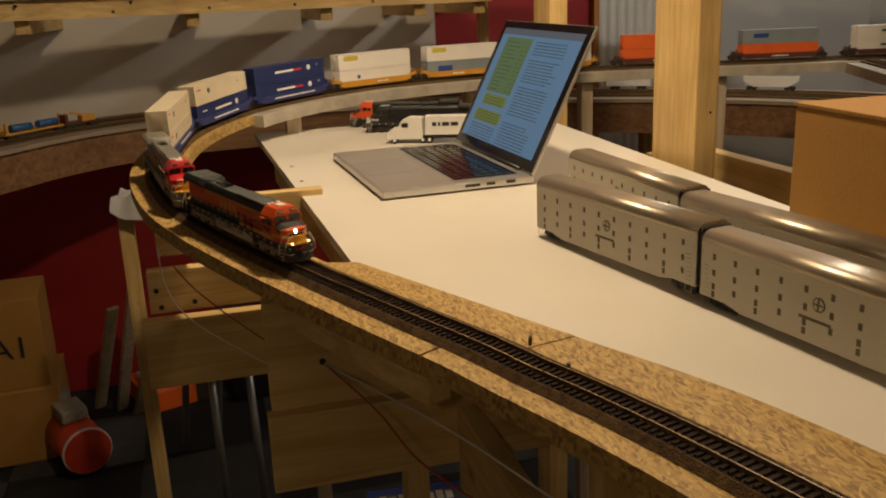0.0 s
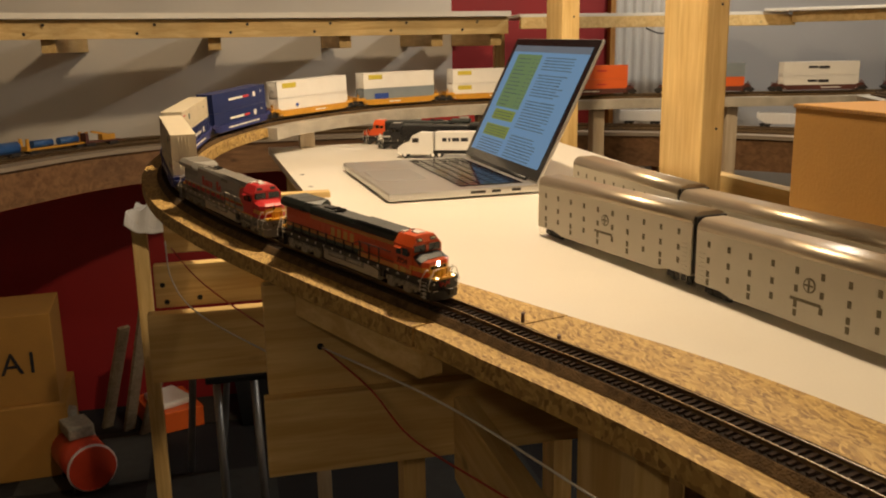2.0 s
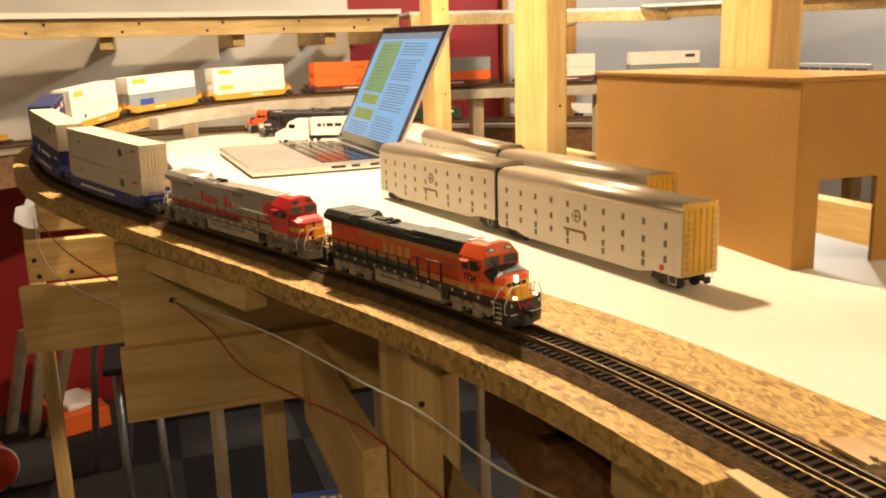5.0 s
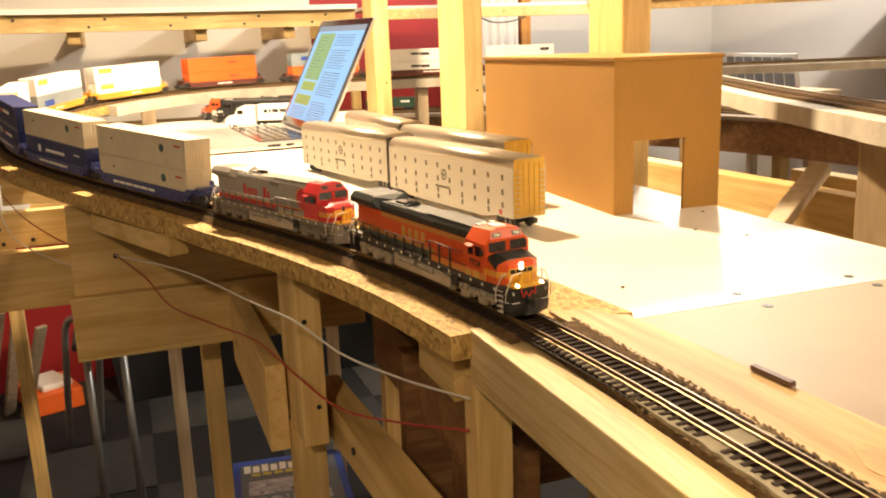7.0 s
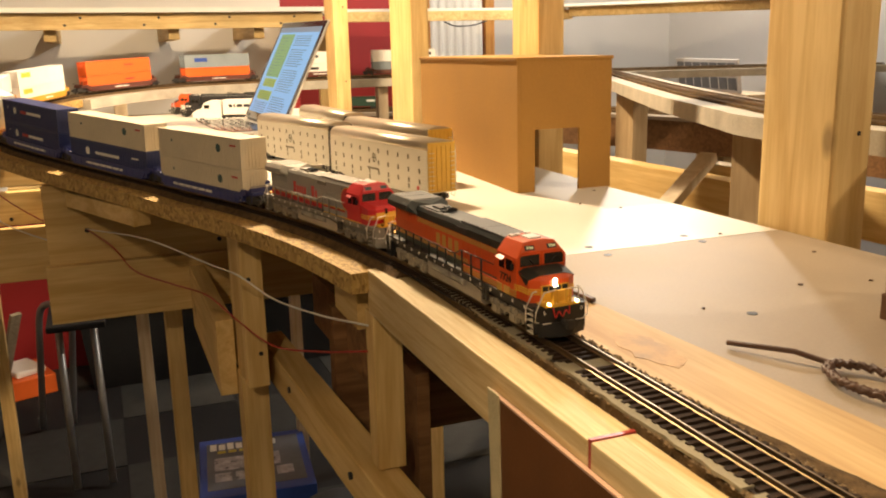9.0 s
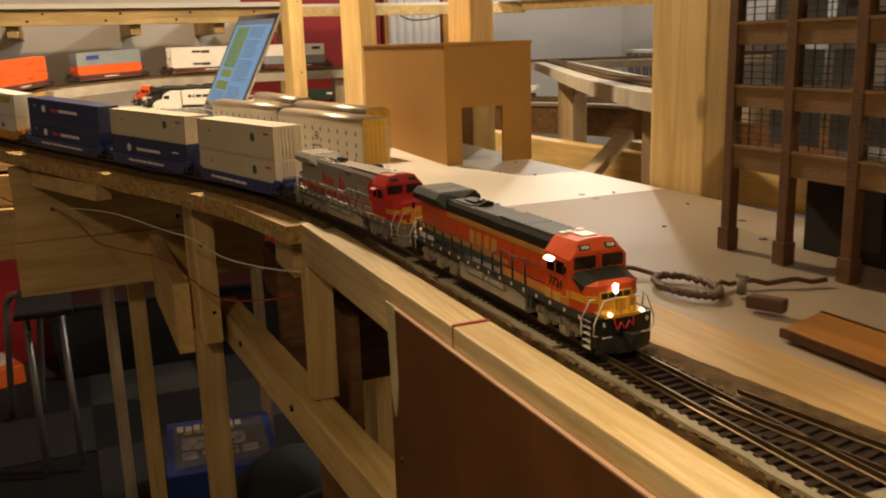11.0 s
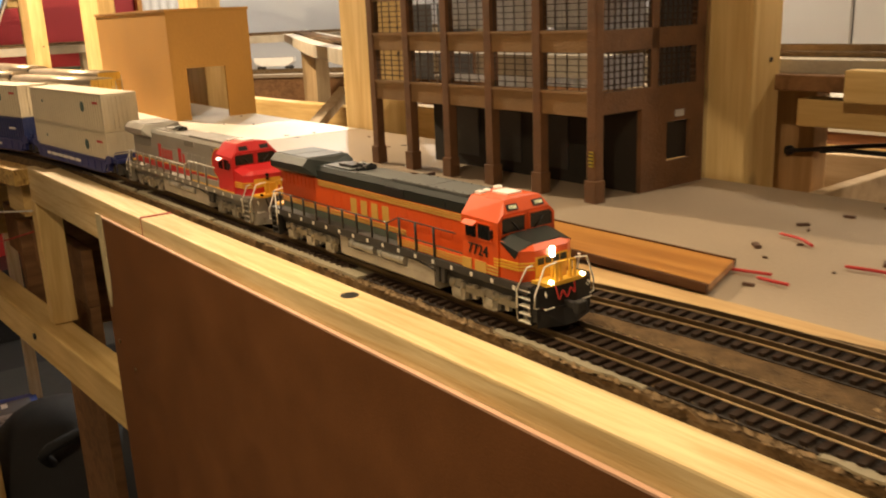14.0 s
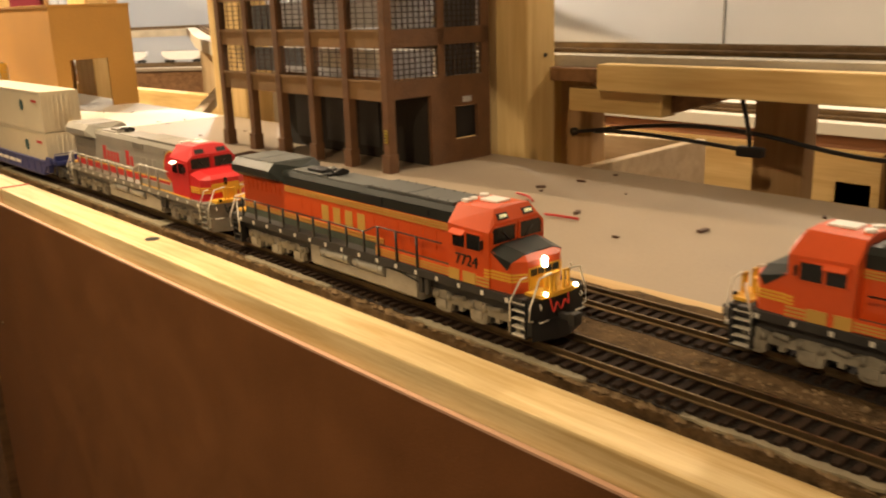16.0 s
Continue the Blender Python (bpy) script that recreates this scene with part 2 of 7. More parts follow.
M = {
    "pine_x": timber("pine_along_x", *PINE, along=0),
    "pine_y": timber("pine_along_y", *PINE, along=1),
    "pine_z": timber("pine_along_z", *PINE, along=2),
    # brown boards; also a strand board edge whose shade is in this colour
    "brown_board": timber("brown_and_shaded_board", (0.30, 0.155, 0.065), (0.17, 0.08, 0.03), along=1),
    "orange_board": timber("varnished_board", (0.50, 0.24, 0.06), (0.32, 0.13, 0.03), along=0, rough=0.35, knots=False),
    "plank_x": timber("planed_plank", (0.78, 0.62, 0.34), (0.58, 0.40, 0.17), along=0, ring=130, knots=False),
    "osb": strand_board("strand_board"),
    "white_board": paint("white_melamine", (0.74, 0.70, 0.62), 0.42, 0.05, 6, 0.03),
    "ply": paint("pale_plywood", (0.34, 0.27, 0.195), 0.55, 0.13, 9, 0.1),
    "hardboard": paint("hardboard", (0.135, 0.056, 0.021), 0.45, 0.22, 22, 0.10, fine=900),
    "hardboard_edge": paint("hardboard_edge", (0.50, 0.30, 0.20), 0.8, 0.1),
    "cork": paint("cork_roadbed", (0.105, 0.066, 0.032), 0.95, 0.55, 130, 0.9, fine=700),
    "plaster": paint("grey_filler", (0.25, 0.215, 0.145), 0.9, 0.2, 60, 0.3),
    "tie": paint("brown_plastic_tie", (0.030, 0.018, 0.012), 0.8, 0.35, 90),
    "rail": paint("nickel_rail", (0.24, 0.17, 0.095), 0.42, 0.25, 60, 0, 0.95),
    "card": paint("cardboard", (0.39, 0.200, 0.040), 0.85, 0.09, 12, 0.15, fine=250),
    "card_edge": paint("cardboard_edge", (0.30, 0.16, 0.06), 0.9, 0.3, 300),
    "red_wall": paint("red_wall_paint", (0.30, 0.012, 0.014), 0.6, 0.08, 5),
    "pale_wall": paint("pale_wall_paint", (0.70, 0.66, 0.60), 0.8, 0.05, 3, 0.1),
    "grey_wall": paint("grey_wall_paint", (0.42, 0.41, 0.40), 0.8, 0.04, 3, 0.1),
    "white_metal": paint("white_sheet_metal", (0.66, 0.64, 0.60), 0.45, 0.05, 6),
    "ceiling": paint("ceiling_paint", (0.6, 0.56, 0.5), 0.9, 0.04, 3),
    "floor_black": paint("black_carpet_tile", (0.008, 0.008, 0.009), 0.95, 0.4, 25, 0.5, fine=300),
    "floor_grey": paint("grey_carpet_tile", (0.036, 0.036, 0.034), 0.95, 0.3, 25, 0.5, fine=300),
    "alu": paint("brushed_aluminium", (0.62, 0.61, 0.59), 0.34, 0.03, 30, 0, 0.75),
    "black": paint("black_plastic", (0.014, 0.014, 0.015), 0.4, 0.25, 60),
    "black_gloss": paint("black_gloss", (0.01, 0.01, 0.011), 0.12, 0.1, 40),
    "rack_side": paint("cream_grey_paint", (0.54, 0.50, 0.41), 0.45, 0.04, 30),
    "rack_roof": paint("rack_roof_metal", (0.40, 0.34, 0.26), 0.36, 0.08, 30, 0.05, 0.7),
    "rack_end": paint("rack_door_yellow", (0.66, 0.40, 0.06), 0.5, 0.08, 60),
    "hole": paint("dark_opening", (0.13, 0.11, 0.07), 0.8, 0.2, 100),
    "orange": paint("loco_orange", (0.66, 0.085, 0.012), 0.38, 0.07, 60, coat=0.2),
    "loco_dark": paint("loco_dark_green", (0.011, 0.015, 0.013), 0.45, 0.2, 60),
    "roof_grey": paint("weathered_roof", (0.075, 0.078, 0.075), 0.6, 0.25, 70),
    "yellow": paint("loco_yellow", (0.72, 0.40, 0.04), 0.45, 0.06, 60),
    "silver": paint("loco_silver", (0.36, 0.34, 0.30), 0.42, 0.12, 60, 0, 0.35),
    "silver_dark": paint("dusty_silver", (0.22, 0.20, 0.17), 0.6, 0.2, 60, 0, 0.3),
    "war_red": paint("loco_red", (0.55, 0.022, 0.025), 0.38, 0.06, 60, coat=0.2),
    "truck_grey": paint("truck_grey", (0.26, 0.23, 0.18), 0.65, 0.35, 120),
    "glass": paint("dark_glass", (0.012, 0.012, 0.012), 0.08, 0.1, 40),
    "white": paint("white_paint", (0.78, 0.76, 0.72), 0.42, 0.04, 40),
    "cream": paint("container_cream", (0.66, 0.58, 0.43), 0.5, 0.07, 35),
    "navy": paint("container_navy", (0.018, 0.032, 0.13), 0.42, 0.12, 40),
    "navy2": paint("well_blue", (0.03, 0.04, 0.17), 0.45, 0.25, 50),
    "well_yellow": paint("well_yellow", (0.60, 0.30, 0.03), 0.5, 0.12, 50),
    "well_brown": paint("well_brown", (0.10, 0.028, 0.018), 0.6, 0.3, 60),
    "grey_box": paint("container_grey", (0.23, 0.27, 0.30), 0.5, 0.08, 40),
    "orange_box": paint("container_orange", (0.74, 0.13, 0.02), 0.45, 0.06, 40),
    "blue_print": paint("printed_blue", (0.02, 0.06, 0.30), 0.5, 0.1, 50),
    "red_print": paint("printed_red", (0.52, 0.03, 0.03), 0.5, 0.1, 50),
    "brick": paint("factory_brown", (0.15, 0.072, 0.030), 0.75, 0.25, 60, 0.4, fine=600),
    "brick_light": paint("factory_tan", (0.26, 0.155, 0.065), 0.75, 0.2, 50, 0.4, fine=600),
    "mullion": paint("window_mullion", (0.05, 0.03, 0.018), 0.6, 0.2, 60),
    "paper": paint("paper_blind", (0.74, 0.69, 0.64), 0.8, 0.25, 90),
    # near-black colour that carries the shade inside the factory
    "recess_shade": paint("interior_shade", (0.02, 0.016, 0.012), 0.9, 0.3, 40),
    "tape": paint("masking_tape", (0.52, 0.44, 0.26), 0.7, 0.1, 80, 0.3),
    "wire_red": paint("red_wire", (0.36, 0.03, 0.02), 0.4, 0.05),
    "wire_white": paint("white_wire", (0.62, 0.60, 0.56), 0.4, 0.05),
    "wire_brown": paint("brown_wire", (0.10, 0.05, 0.03), 0.5, 0.1),
    "foam": paint("grey_foam", (0.55, 0.54, 0.54), 0.8, 0.08, 30),
    "slate": paint("dark_panel", (0.10, 0.11, 0.13), 0.5, 0.2, 30),
    "bag": paint("black_nylon", (0.016, 0.016, 0.018), 0.7, 0.3, 30, 0.4, fine=900),
    "gunmetal": paint("bogie_dark", (0.03, 0.027, 0.025), 0.6, 0.3, 80),
    "light_on": glow("headlight", (1.0, 0.93, 0.78), 30.0),
    "kit_print": paint("printed_scene", (0.34, 0.33, 0.36), 0.3, 0.7, 45, fine=120),
    "steel": paint("steel_tube", (0.30, 0.30, 0.30), 0.4, 0.1, 30, 0, 0.6),
    "tank_blue": paint("tank_blue", (0.025, 0.10, 0.30), 0.42, 0.15, 40),
    "maroon": paint("hopper_maroon", (0.17, 0.035, 0.035), 0.5, 0.15, 40),
    "green": paint("boxcar_green", (0.015, 0.055, 0.03), 0.5, 0.15, 40),
    "wire_hand": paint("white_handrail", (0.7, 0.66, 0.58), 0.5, 0.05),
}

for _k in ("tie", "cork", "hardboard"):
    M[_k].node_tree.nodes["Principled BSDF"].inputs["Specular IOR Level"].default_value = 0.12


# ---- mesh helpers ----
def box(bm, x0, y0, z0, x1, y1, z1, bevel=0.0, m=None):
    vs = [bm.verts.new((x, y, z)) for x in (x0, x1) for y in (y0, y1) for z in (z0, z1)]
    fs = [bm.faces.new([vs[i] for i in f]) for f in ((0, 1, 3, 2), (4, 6, 7, 5), (0, 4, 5, 1), (2, 3, 7, 6), (0, 2, 6, 4), (1, 5, 7, 3))]
    made = vs
    if bevel:
        es = list({e for f in fs for e in f.edges})
        r = bmesh.ops.bevel(bm, geom=es, offset=bevel, segments=2, profile=0.6, affect="EDGES")
        made = list({v for f in r["faces"] for v in f.verts} | {v for v in vs if v.is_valid})
    if m:
        bmesh.ops.transform(bm, matrix=m, verts=made)
    return made


def beam(bm, a, b, w, h, bevel=0.0, roll=0.0):
    """A stick of cross-section w by h from a to b."""
    a, b = Vector(a), Vector(b)
    q = (b - a).to_track_quat("X", "Z").to_matrix().to_4x4()
    return box(bm, 0, -w / 2, -h / 2, (b - a).length, w / 2, h / 2, bevel, Matrix.Translation(a) @ q @ pose(0, 0, 0, roll))


def rod(bm, a, b, r, n=8, r2=None):
    a, b = Vector(a), Vector(b)
    r2 = r if r2 is None else r2
    q = (b - a).to_track_quat("Z", "Y").to_matrix()
    ring = [[bm.verts.new(p + q @ Vector((k * math.cos(i * math.tau / n), k * math.sin(i * math.tau / n), 0))) for i in range(n)] for p, k in ((a, r), (b, r2))]
    for i in range(n):
        f = bm.faces.new((ring[0][i], ring[0][(i + 1) % n], ring[1][(i + 1) % n], ring[1][i]))
        f.smooth = True
    bm.faces.new(ring[0][::-1])
    bm.faces.new(ring[1])


def tube(bm, pts, r, n=6):
    """A round wire along a list of points."""
    pts = [Vector(p) for p in pts]
    rings = []
    for i, p in enumerate(pts):
        d = (pts[min(i + 1, len(pts) - 1)] - pts[max(i - 1, 0)]).normalized()
        q = d.to_track_quat("Z", "Y").to_matrix()
        rings.append([bm.verts.new(p + q @ Vector((r * math.cos(k * math.tau / n), r * math.sin(k * math.tau / n), 0))) for k in range(n)])
    for a, b in zip(rings, rings[1:]):
        for k in range(n):
            bm.faces.new((a[k], a[(k + 1) % n], b[(k + 1) % n], b[k])).smooth = True
    bm.faces.new(rings[0][::-1])
    bm.faces.new(rings[-1])


def prism(bm, poly, lo, hi, axis="y"):
    """A polygon of (a, b) pushed from lo to hi along an axis."""
    def place(a, b, c):
        return {"y": (a, c, b), "x": (c, a, b), "z": (a, b, c)}[axis]
    u = [bm.verts.new(place(a, b, lo)) for a, b in poly]
    v = [bm.verts.new(place(a, b, hi)) for a, b in poly]
    n = len(poly)
    bm.faces.new(u)
    bm.faces.new(v[::-1])
    for i in range(n):
        bm.faces.new((u[i], v[i], v[(i + 1) % n], u[(i + 1) % n]))


def mesh_of(name, bm, material):
    bmesh.ops.recalc_face_normals(bm, faces=bm.faces)
    me = bpy.data.meshes.new(name)
    bm.to_mesh(me)
    bm.free()
    me.materials.append(M[material] if isinstance(material, str) else material)
    return me


def part(name, bm, material, parent, label=""):
    ob = new(name, mesh_of(name, bm, material))
    ob.parent = parent
    return tagged(ob, label)


def parts(name, bm, material, parent, label=""):
    """Each loose piece of a bmesh as a part of its own."""
    bm.verts.index_update()
    seen, made = set(), []
    for v in list(bm.verts):
        if v in seen:
            continue
        stack, island = [v], set()
        while stack:
            u = stack.pop()
            if u in island:
                continue
            island.add(u)
            stack += [e.other_vert(u) for e in u.link_edges]
        seen |= island
        one, at = B(), {}
        for u in island:
            at[u] = one.verts.new(u.co)
        for f in {f for u in island for f in u.link_faces}:
            one.faces.new([at[u] for u in f.verts]).smooth = f.smooth
        made.append(part(name, one, material, parent, label))
    bm.free()
    return made


def thing(name, label, category, at=None, group="", kind=""):
    ob = new(name)
    ob.empty_display_size = 0.02
    if at is not None:
        ob.matrix_world = at
    return tagged(ob, label, category, group, kind)


def solo(name, bm, material, label, category, group="", kind="", at=None):
    ob = new(name, mesh_of(name, bm, material))
    if at is not None:
        ob.matrix_world = at
    return tagged(ob, label, category, group, kind)


def B():
    return bmesh.new()


def words(text, size, material, parent, m, name="lettering", label=""):
    """Raised letters in the built-in font, as a mesh under a thing."""
    cu = bpy.data.curves.new(name, "FONT")
    cu.body, cu.size, cu.extrude, cu.align_x, cu.align_y = text, size, 0.0002, "CENTER", "CENTER"
    tmp = bpy.data.objects.new("tmp_text", cu)
    scene.collection.objects.link(tmp)
    me = bpy.data.meshes.new_from_object(tmp.evaluated_get(bpy.context.evaluated_depsgraph_get()))
    bpy.data.objects.remove(tmp)
    me.materials.clear()
    me.materials.append(M[material])
    ob = new(name, me)
    ob.parent, ob.matrix_local = parent, m
    return tagged(ob, label)


# ---- the line of the track ----
CTRL = [(3.6, 0.044), (1.6, 0.044), (0.8, 0.044), (0.3, 0.044), (0, 0.044), (-0.13, 0.0425), (-0.24, 0.038), (-0.36, 0.026), (-0.48, 0.006), (-0.64, -0.040),
        (-0.775, -0.093), (-0.875, -0.145), (-0.993, -0.207), (-1.112, -0.266), (-1.19, -0.300), (-1.28, -0.332), (-1.38, -0.354), (-1.48, -0.365),
        (-1.59, -0.360), (-1.70, -0.337), (-1.80, -0.296), (-1.90, -0.232), (-1.98, -0.150), (-2.045, -0.055), (-2.10, 0.05), (-2.145, 0.16),
        (-2.18, 0.29), (-2.20, 0.43), (-2.205, 0.57), (-2.19, 0.70), (-2.16, 0.83), (-2.125, 0.96), (-2.09, 1.10), (-2.05, 1.28), (-1.98, 1.55), (-1.9, 1.85), (-1.82, 2.15)]


def catmull(pts, n=16):
    p = np.array(pts, float)
    q = np.vstack([2 * p[0] - p[1], p, 2 * p[-1] - p[-2]])
    out = []
    for i in range(1, len(q) - 2):
        for k in range(n):
            t = k / n
            out.append(0.5 * (2 * q[i] + (q[i + 1] - q[i - 1]) * t + (2 * q[i - 1] - 5 * q[i] + 4 * q[i + 1] - q[i + 2]) * t * t
                              + (3 * q[i] - q[i - 1] - 3 * q[i + 1] + q[i + 2]) * t ** 3))
    return np.array(out + [p[-1]])


LINE = catmull(CTRL)
ARC = np.r_[0, np.cumsum(np.linalg.norm(np.diff(LINE, axis=0), axis=1))]
ARC -= np.interp(0, -LINE[:100, 0], ARC[:100])  # 0 where the line passes x = 0, growing backwards along the train
WEST = int(np.argmin(LINE[:, 0]))
RISE = 1 + 0.062 * np.clip(-LINE[:, 0] - 0.75, 0, 1.35)
RISE[WEST:] = RISE[WEST]
RAIL_TOP = 0.0105


def on_line(s):
    return Vector((np.interp(s, ARC, LINE[:, 0]), np.interp(s, ARC, LINE[:, 1]), np.interp(s, ARC, RISE)))


def ahead(s):
    return (on_line(s - 0.004) - on_line(s + 0.004)).normalized()


def sweep(bm, profile, s0, s1, step=0.02, line=on_line):
    """A closed profile of (offset to the train's left, height) carried along the line."""
    rows, n = [], max(2, int((s1 - s0) / step))
    for i in range(n + 1):
        s = s0 + (s1 - s0) * i / n
        p, d = line(s), line(s - 0.004) - line(s + 0.004)
        left = Vector((-d.y, d.x, 0)).normalized()
        rows.append([bm.verts.new(p + left * a + Vector((0, 0, h))) for a, h in profile])
    k = len(profile)
    for a, b in zip(rows, rows[1:]):
        for j in range(k):
            bm.faces.new((a[j], a[(j + 1) % k], b[(j + 1) % k], b[j]))
    bm.faces.new(rows[0])
    bm.faces.new(rows[-1][::-1])


def rect(a0, h0, a1, h1):
    return [(a0, h0), (a1, h0), (a1, h1), (a0, h1)]


def board_z(x):
    return 1.0 + 0.016 * min(max(-0.7 - x, 0), 1.4)


# ---- the room ----
def room():
    bm = B()
    box(bm, -3.7, -3.2, FLOOR_Z - 0.1, 3.4, 2.7, FLOOR_Z)
    fl = solo("floor", bm, "floor_black", "black carpet tile floor", "floor", kind="structure")
    tile = 0.40
    bm = B()
    box(bm, -tile / 2 + 0.001, -tile / 2 + 0.001, 0, tile / 2 - 0.001, tile / 2 - 0.001, 0.004)
    light = mesh_of("floor_tile", bm, "floor_grey")
    for i in range(17):
        for j in range(-4, 10):
            if (i + j) % 2 == 0:
                ob = new("floor_tile", light)
                ob.parent = fl
                ob.location = (-3.35 + tile * i - 0.14, -1.205 + tile * j, FLOOR_Z)
    def wall(name, x0, y0, x1, y1, mat, label, z0=FLOOR_Z, z1=CEIL_Z):
        bm = B()
        box(bm, x0, y0, z0, x1, y1, z1)
        return solo(name, bm, mat, label, "wall", kind="structure")
    wall("wall_west", -3.7, -3.2, -3.55, 2.55, "red_wall", "dark red painted wall behind the layout")
    wall("wall_north", -3.55, 2.55, 3.4, 2.7, "grey_wall", "plain grey painted wall")
    wall("wall_east", 3.25, -3.05, 3.4, 2.55, "pale_wall", "plain pale painted wall")
    wall("wall_south", -3.55, -3.2, 3.4, -3.05, "pale_wall", "plain pale painted wall")
    bm = B()
    box(bm, -3.7, -3.2, CEIL_Z, 3.4, 2.7, CEIL_Z + 0.1)
    solo("ceiling", bm, "ceiling", "plain painted ceiling", "ceiling", kind="structure")
    # backdrop sheet, corrugated sheet and grey end of the west wall
    bm = B()
    box(bm, -3.55, -3.05, 0.86, -3.535, 0.585, 1.75)
    solo("backdrop_panel", bm, "pale_wall", "pale painted backdrop board behind the lower level", "backdrop", kind="structure")
    bm = B()
    n = 26
    top = [(1.26 + 0.26 * i / n, -3.54 + 0.008 * (i % 4 in (1, 2))) for i in range(n + 1)]
    prism(bm, [(b, a) for a, b in top] + [(-3.55, 1.52), (-3.55, 1.26)], 0.4, 2.1, "z")
    solo("corrugated_sheet", bm, "white_metal", "white corrugated sheet on the red wall", "wall panel", kind="structure")
    bm = B()
    box(bm, -3.55, 1.58, 0.3, -3.53, 2.55, 2.1)
    solo("wall_panel", bm, "grey_wall", "grey painted wall panel", "wall panel", kind="structure")
    for x0, x1 in ((-1.62, -0.848), (-0.834, 3.2)):
        bm = B()
        box(bm, x0, 2.535, 0.86, x1, 2.55, 2.25)
        solo("backdrop_panel", bm, "pale_wall", "pale painted backdrop board behind the lower level", "backdrop", kind="structure")
    for y0, w in ((1.235, 0.022), (1.53, 0.045)):
        bm = B()
        box(bm, -3.55, y0, FLOOR_Z, -3.515, y0 + w, 2.2, 0.003)
        solo("wall_stud", bm, M["stud"], "orange-stained upright timber on the wall", "timber", "wall studs")


M["stud"] = timber("orange_stud", (0.55, 0.27, 0.06), (0.38, 0.16, 0.03), along=2)
room()


def stick(name, a, b, w, h, mat, label, category="timber", group="", bevel=0.0015, roll=0.0):
    bm = B()
    beam(bm, a, b, w, h, bevel, roll)
    return solo(name, bm, mat, label, category, group)


def bolt_holes(parent, spots, r=0.0025, normal=(1, 0, 0)):
    """Dark screw heads let into a face."""
    for p in spots:
        bm = B()
        n = Vector(normal)
        rod(bm, Vector(p) - n * 0.002, Vector(p) + n * 0.0006, r, 10)
        part("screw", bm, "black", parent)


# ---- upright posts behind the table ----
def posts():
    for x0, x1, y0, y1, z0 in ((-1.97, -1.88, 0.385, 0.423, FLOOR_Z), (-1.48, -1.352, 0.400, 0.438, FLOOR_Z), (-0.90, -0.815, 0.400, 0.440, FLOOR_Z), (-0.345, -0.258, 0.386, 0.426, FLOOR_Z),
                               (0.168, 0.228, 0.400, 0.440, FLOOR_Z)):
        bm = B()
        box(bm, x0, y0, z0, x1, y1, CEIL_Z, 0.003)
        post = thing("upright_post", "pale pine upright post behind the table", "post", group="posts behind the table")
        part("shaft", bm, "pine_z", post)
        for z in (1.09, 1.27, 0.93):
            bolt_holes(post, [(x1, (y0 + y1) / 2 + 0.006, z)], 0.002)


posts()


# ---- upper deck over the far side ----
def upper_deck():
    edge = catmull([(-2.15, -2.3), (-2.55, -1.55), (-2.85, -0.7), (-2.96, 0.0), (-2.975, 0.63)], 8)
    bm = B()
    rows = []
    for x, y in edge:
        rows.append([bm.verts.new((x, y, z)) for z in (1.252, 1.305)] + [bm.verts.new((x - 0.038, y, z)) for z in (1.305, 1.252)])
    for a, b in zip(rows, rows[1:]):
        for k in range(4):
            bm.faces.new((a[k], a[(k + 1) % 4], b[(k + 1) % 4], b[k]))
    bm.faces.new(rows[0]); bm.faces.new(rows[-1][::-1])
    deck = thing("upper_deck", "upper layout deck with pine fascia and a white top", "shelf")
    part("fascia", bm, "pine_y", deck)
    for i in range(3, len(edge), 3):
        for z in (1.266, 1.290):
            bolt_holes(deck, [(edge[i][0] + 0.0005, edge[i][1] + 0.05 * (z > 1.28), z)], 0.0045)
    bm = B()
    prism(bm, [(x + 0.03, y) for x, y in edge] + [(x - 0.13, y) for x, y in edge[::-1]], 1.306, 1.322, "z")
    part("deck_sheet", bm, "white_board", deck, "white deck sheet")
    for y in (-1.2, -0.75, -0.3, 0.1, 0.4, 0.6):
        bm = B()
        x = np.interp(y, edge[:, 1], edge[:, 0]) - 0.04
        box(bm, -3.53, y - 0.019, 1.215, x, y + 0.019, 1.3, 0.002)
        part("joist", bm, "pine_x", deck)
    # the thinner straight runs further on
    for a, b, w in (((-2.93, 0.655, 1.283), (-2.88, 1.62, 1.283), 0.036), ((-2.86, 1.60, 1.292), (-2.2, 2.28, 1.292), 0.036)):
        ob = stick("deck_beam", a, b, 0.022, w, "pine_x", "pine front beam of the upper deck", "beam", "deck beams")
    for a, b in (((-3.1, 0.66, 1.306), (-3.05, 1.6, 1.306)), ((-3.0, 1.62, 1.315), (-2.3, 2.36, 1.315))):
        stick("deck_strip", a, b, 0.36, 0.010, "white_board", "white sheet on the upper deck", "shelf", "deck sheets")
    # upper beam at the north side, above the box
    stick("deck_beam", (-2.2, 2.15, 1.292), (-0.2, 1.35, 1.31), 0.022, 0.036, "pine_x", "pine front beam of the upper deck", "beam", "deck beams")
    stick("deck_strip", (-2.2, 2.32, 1.315), (-0.1, 1.5, 1.333), 0.36, 0.010, "white_board", "white sheet on the upper deck", "shelf", "deck sheets")
    stick("hanging_strut", (-3.3, 0.70, 1.28), (-3.3, 0.70, 0.90), 0.035, 0.03, "pine_z", "pine strut below the upper deck", "timber")


upper_deck()


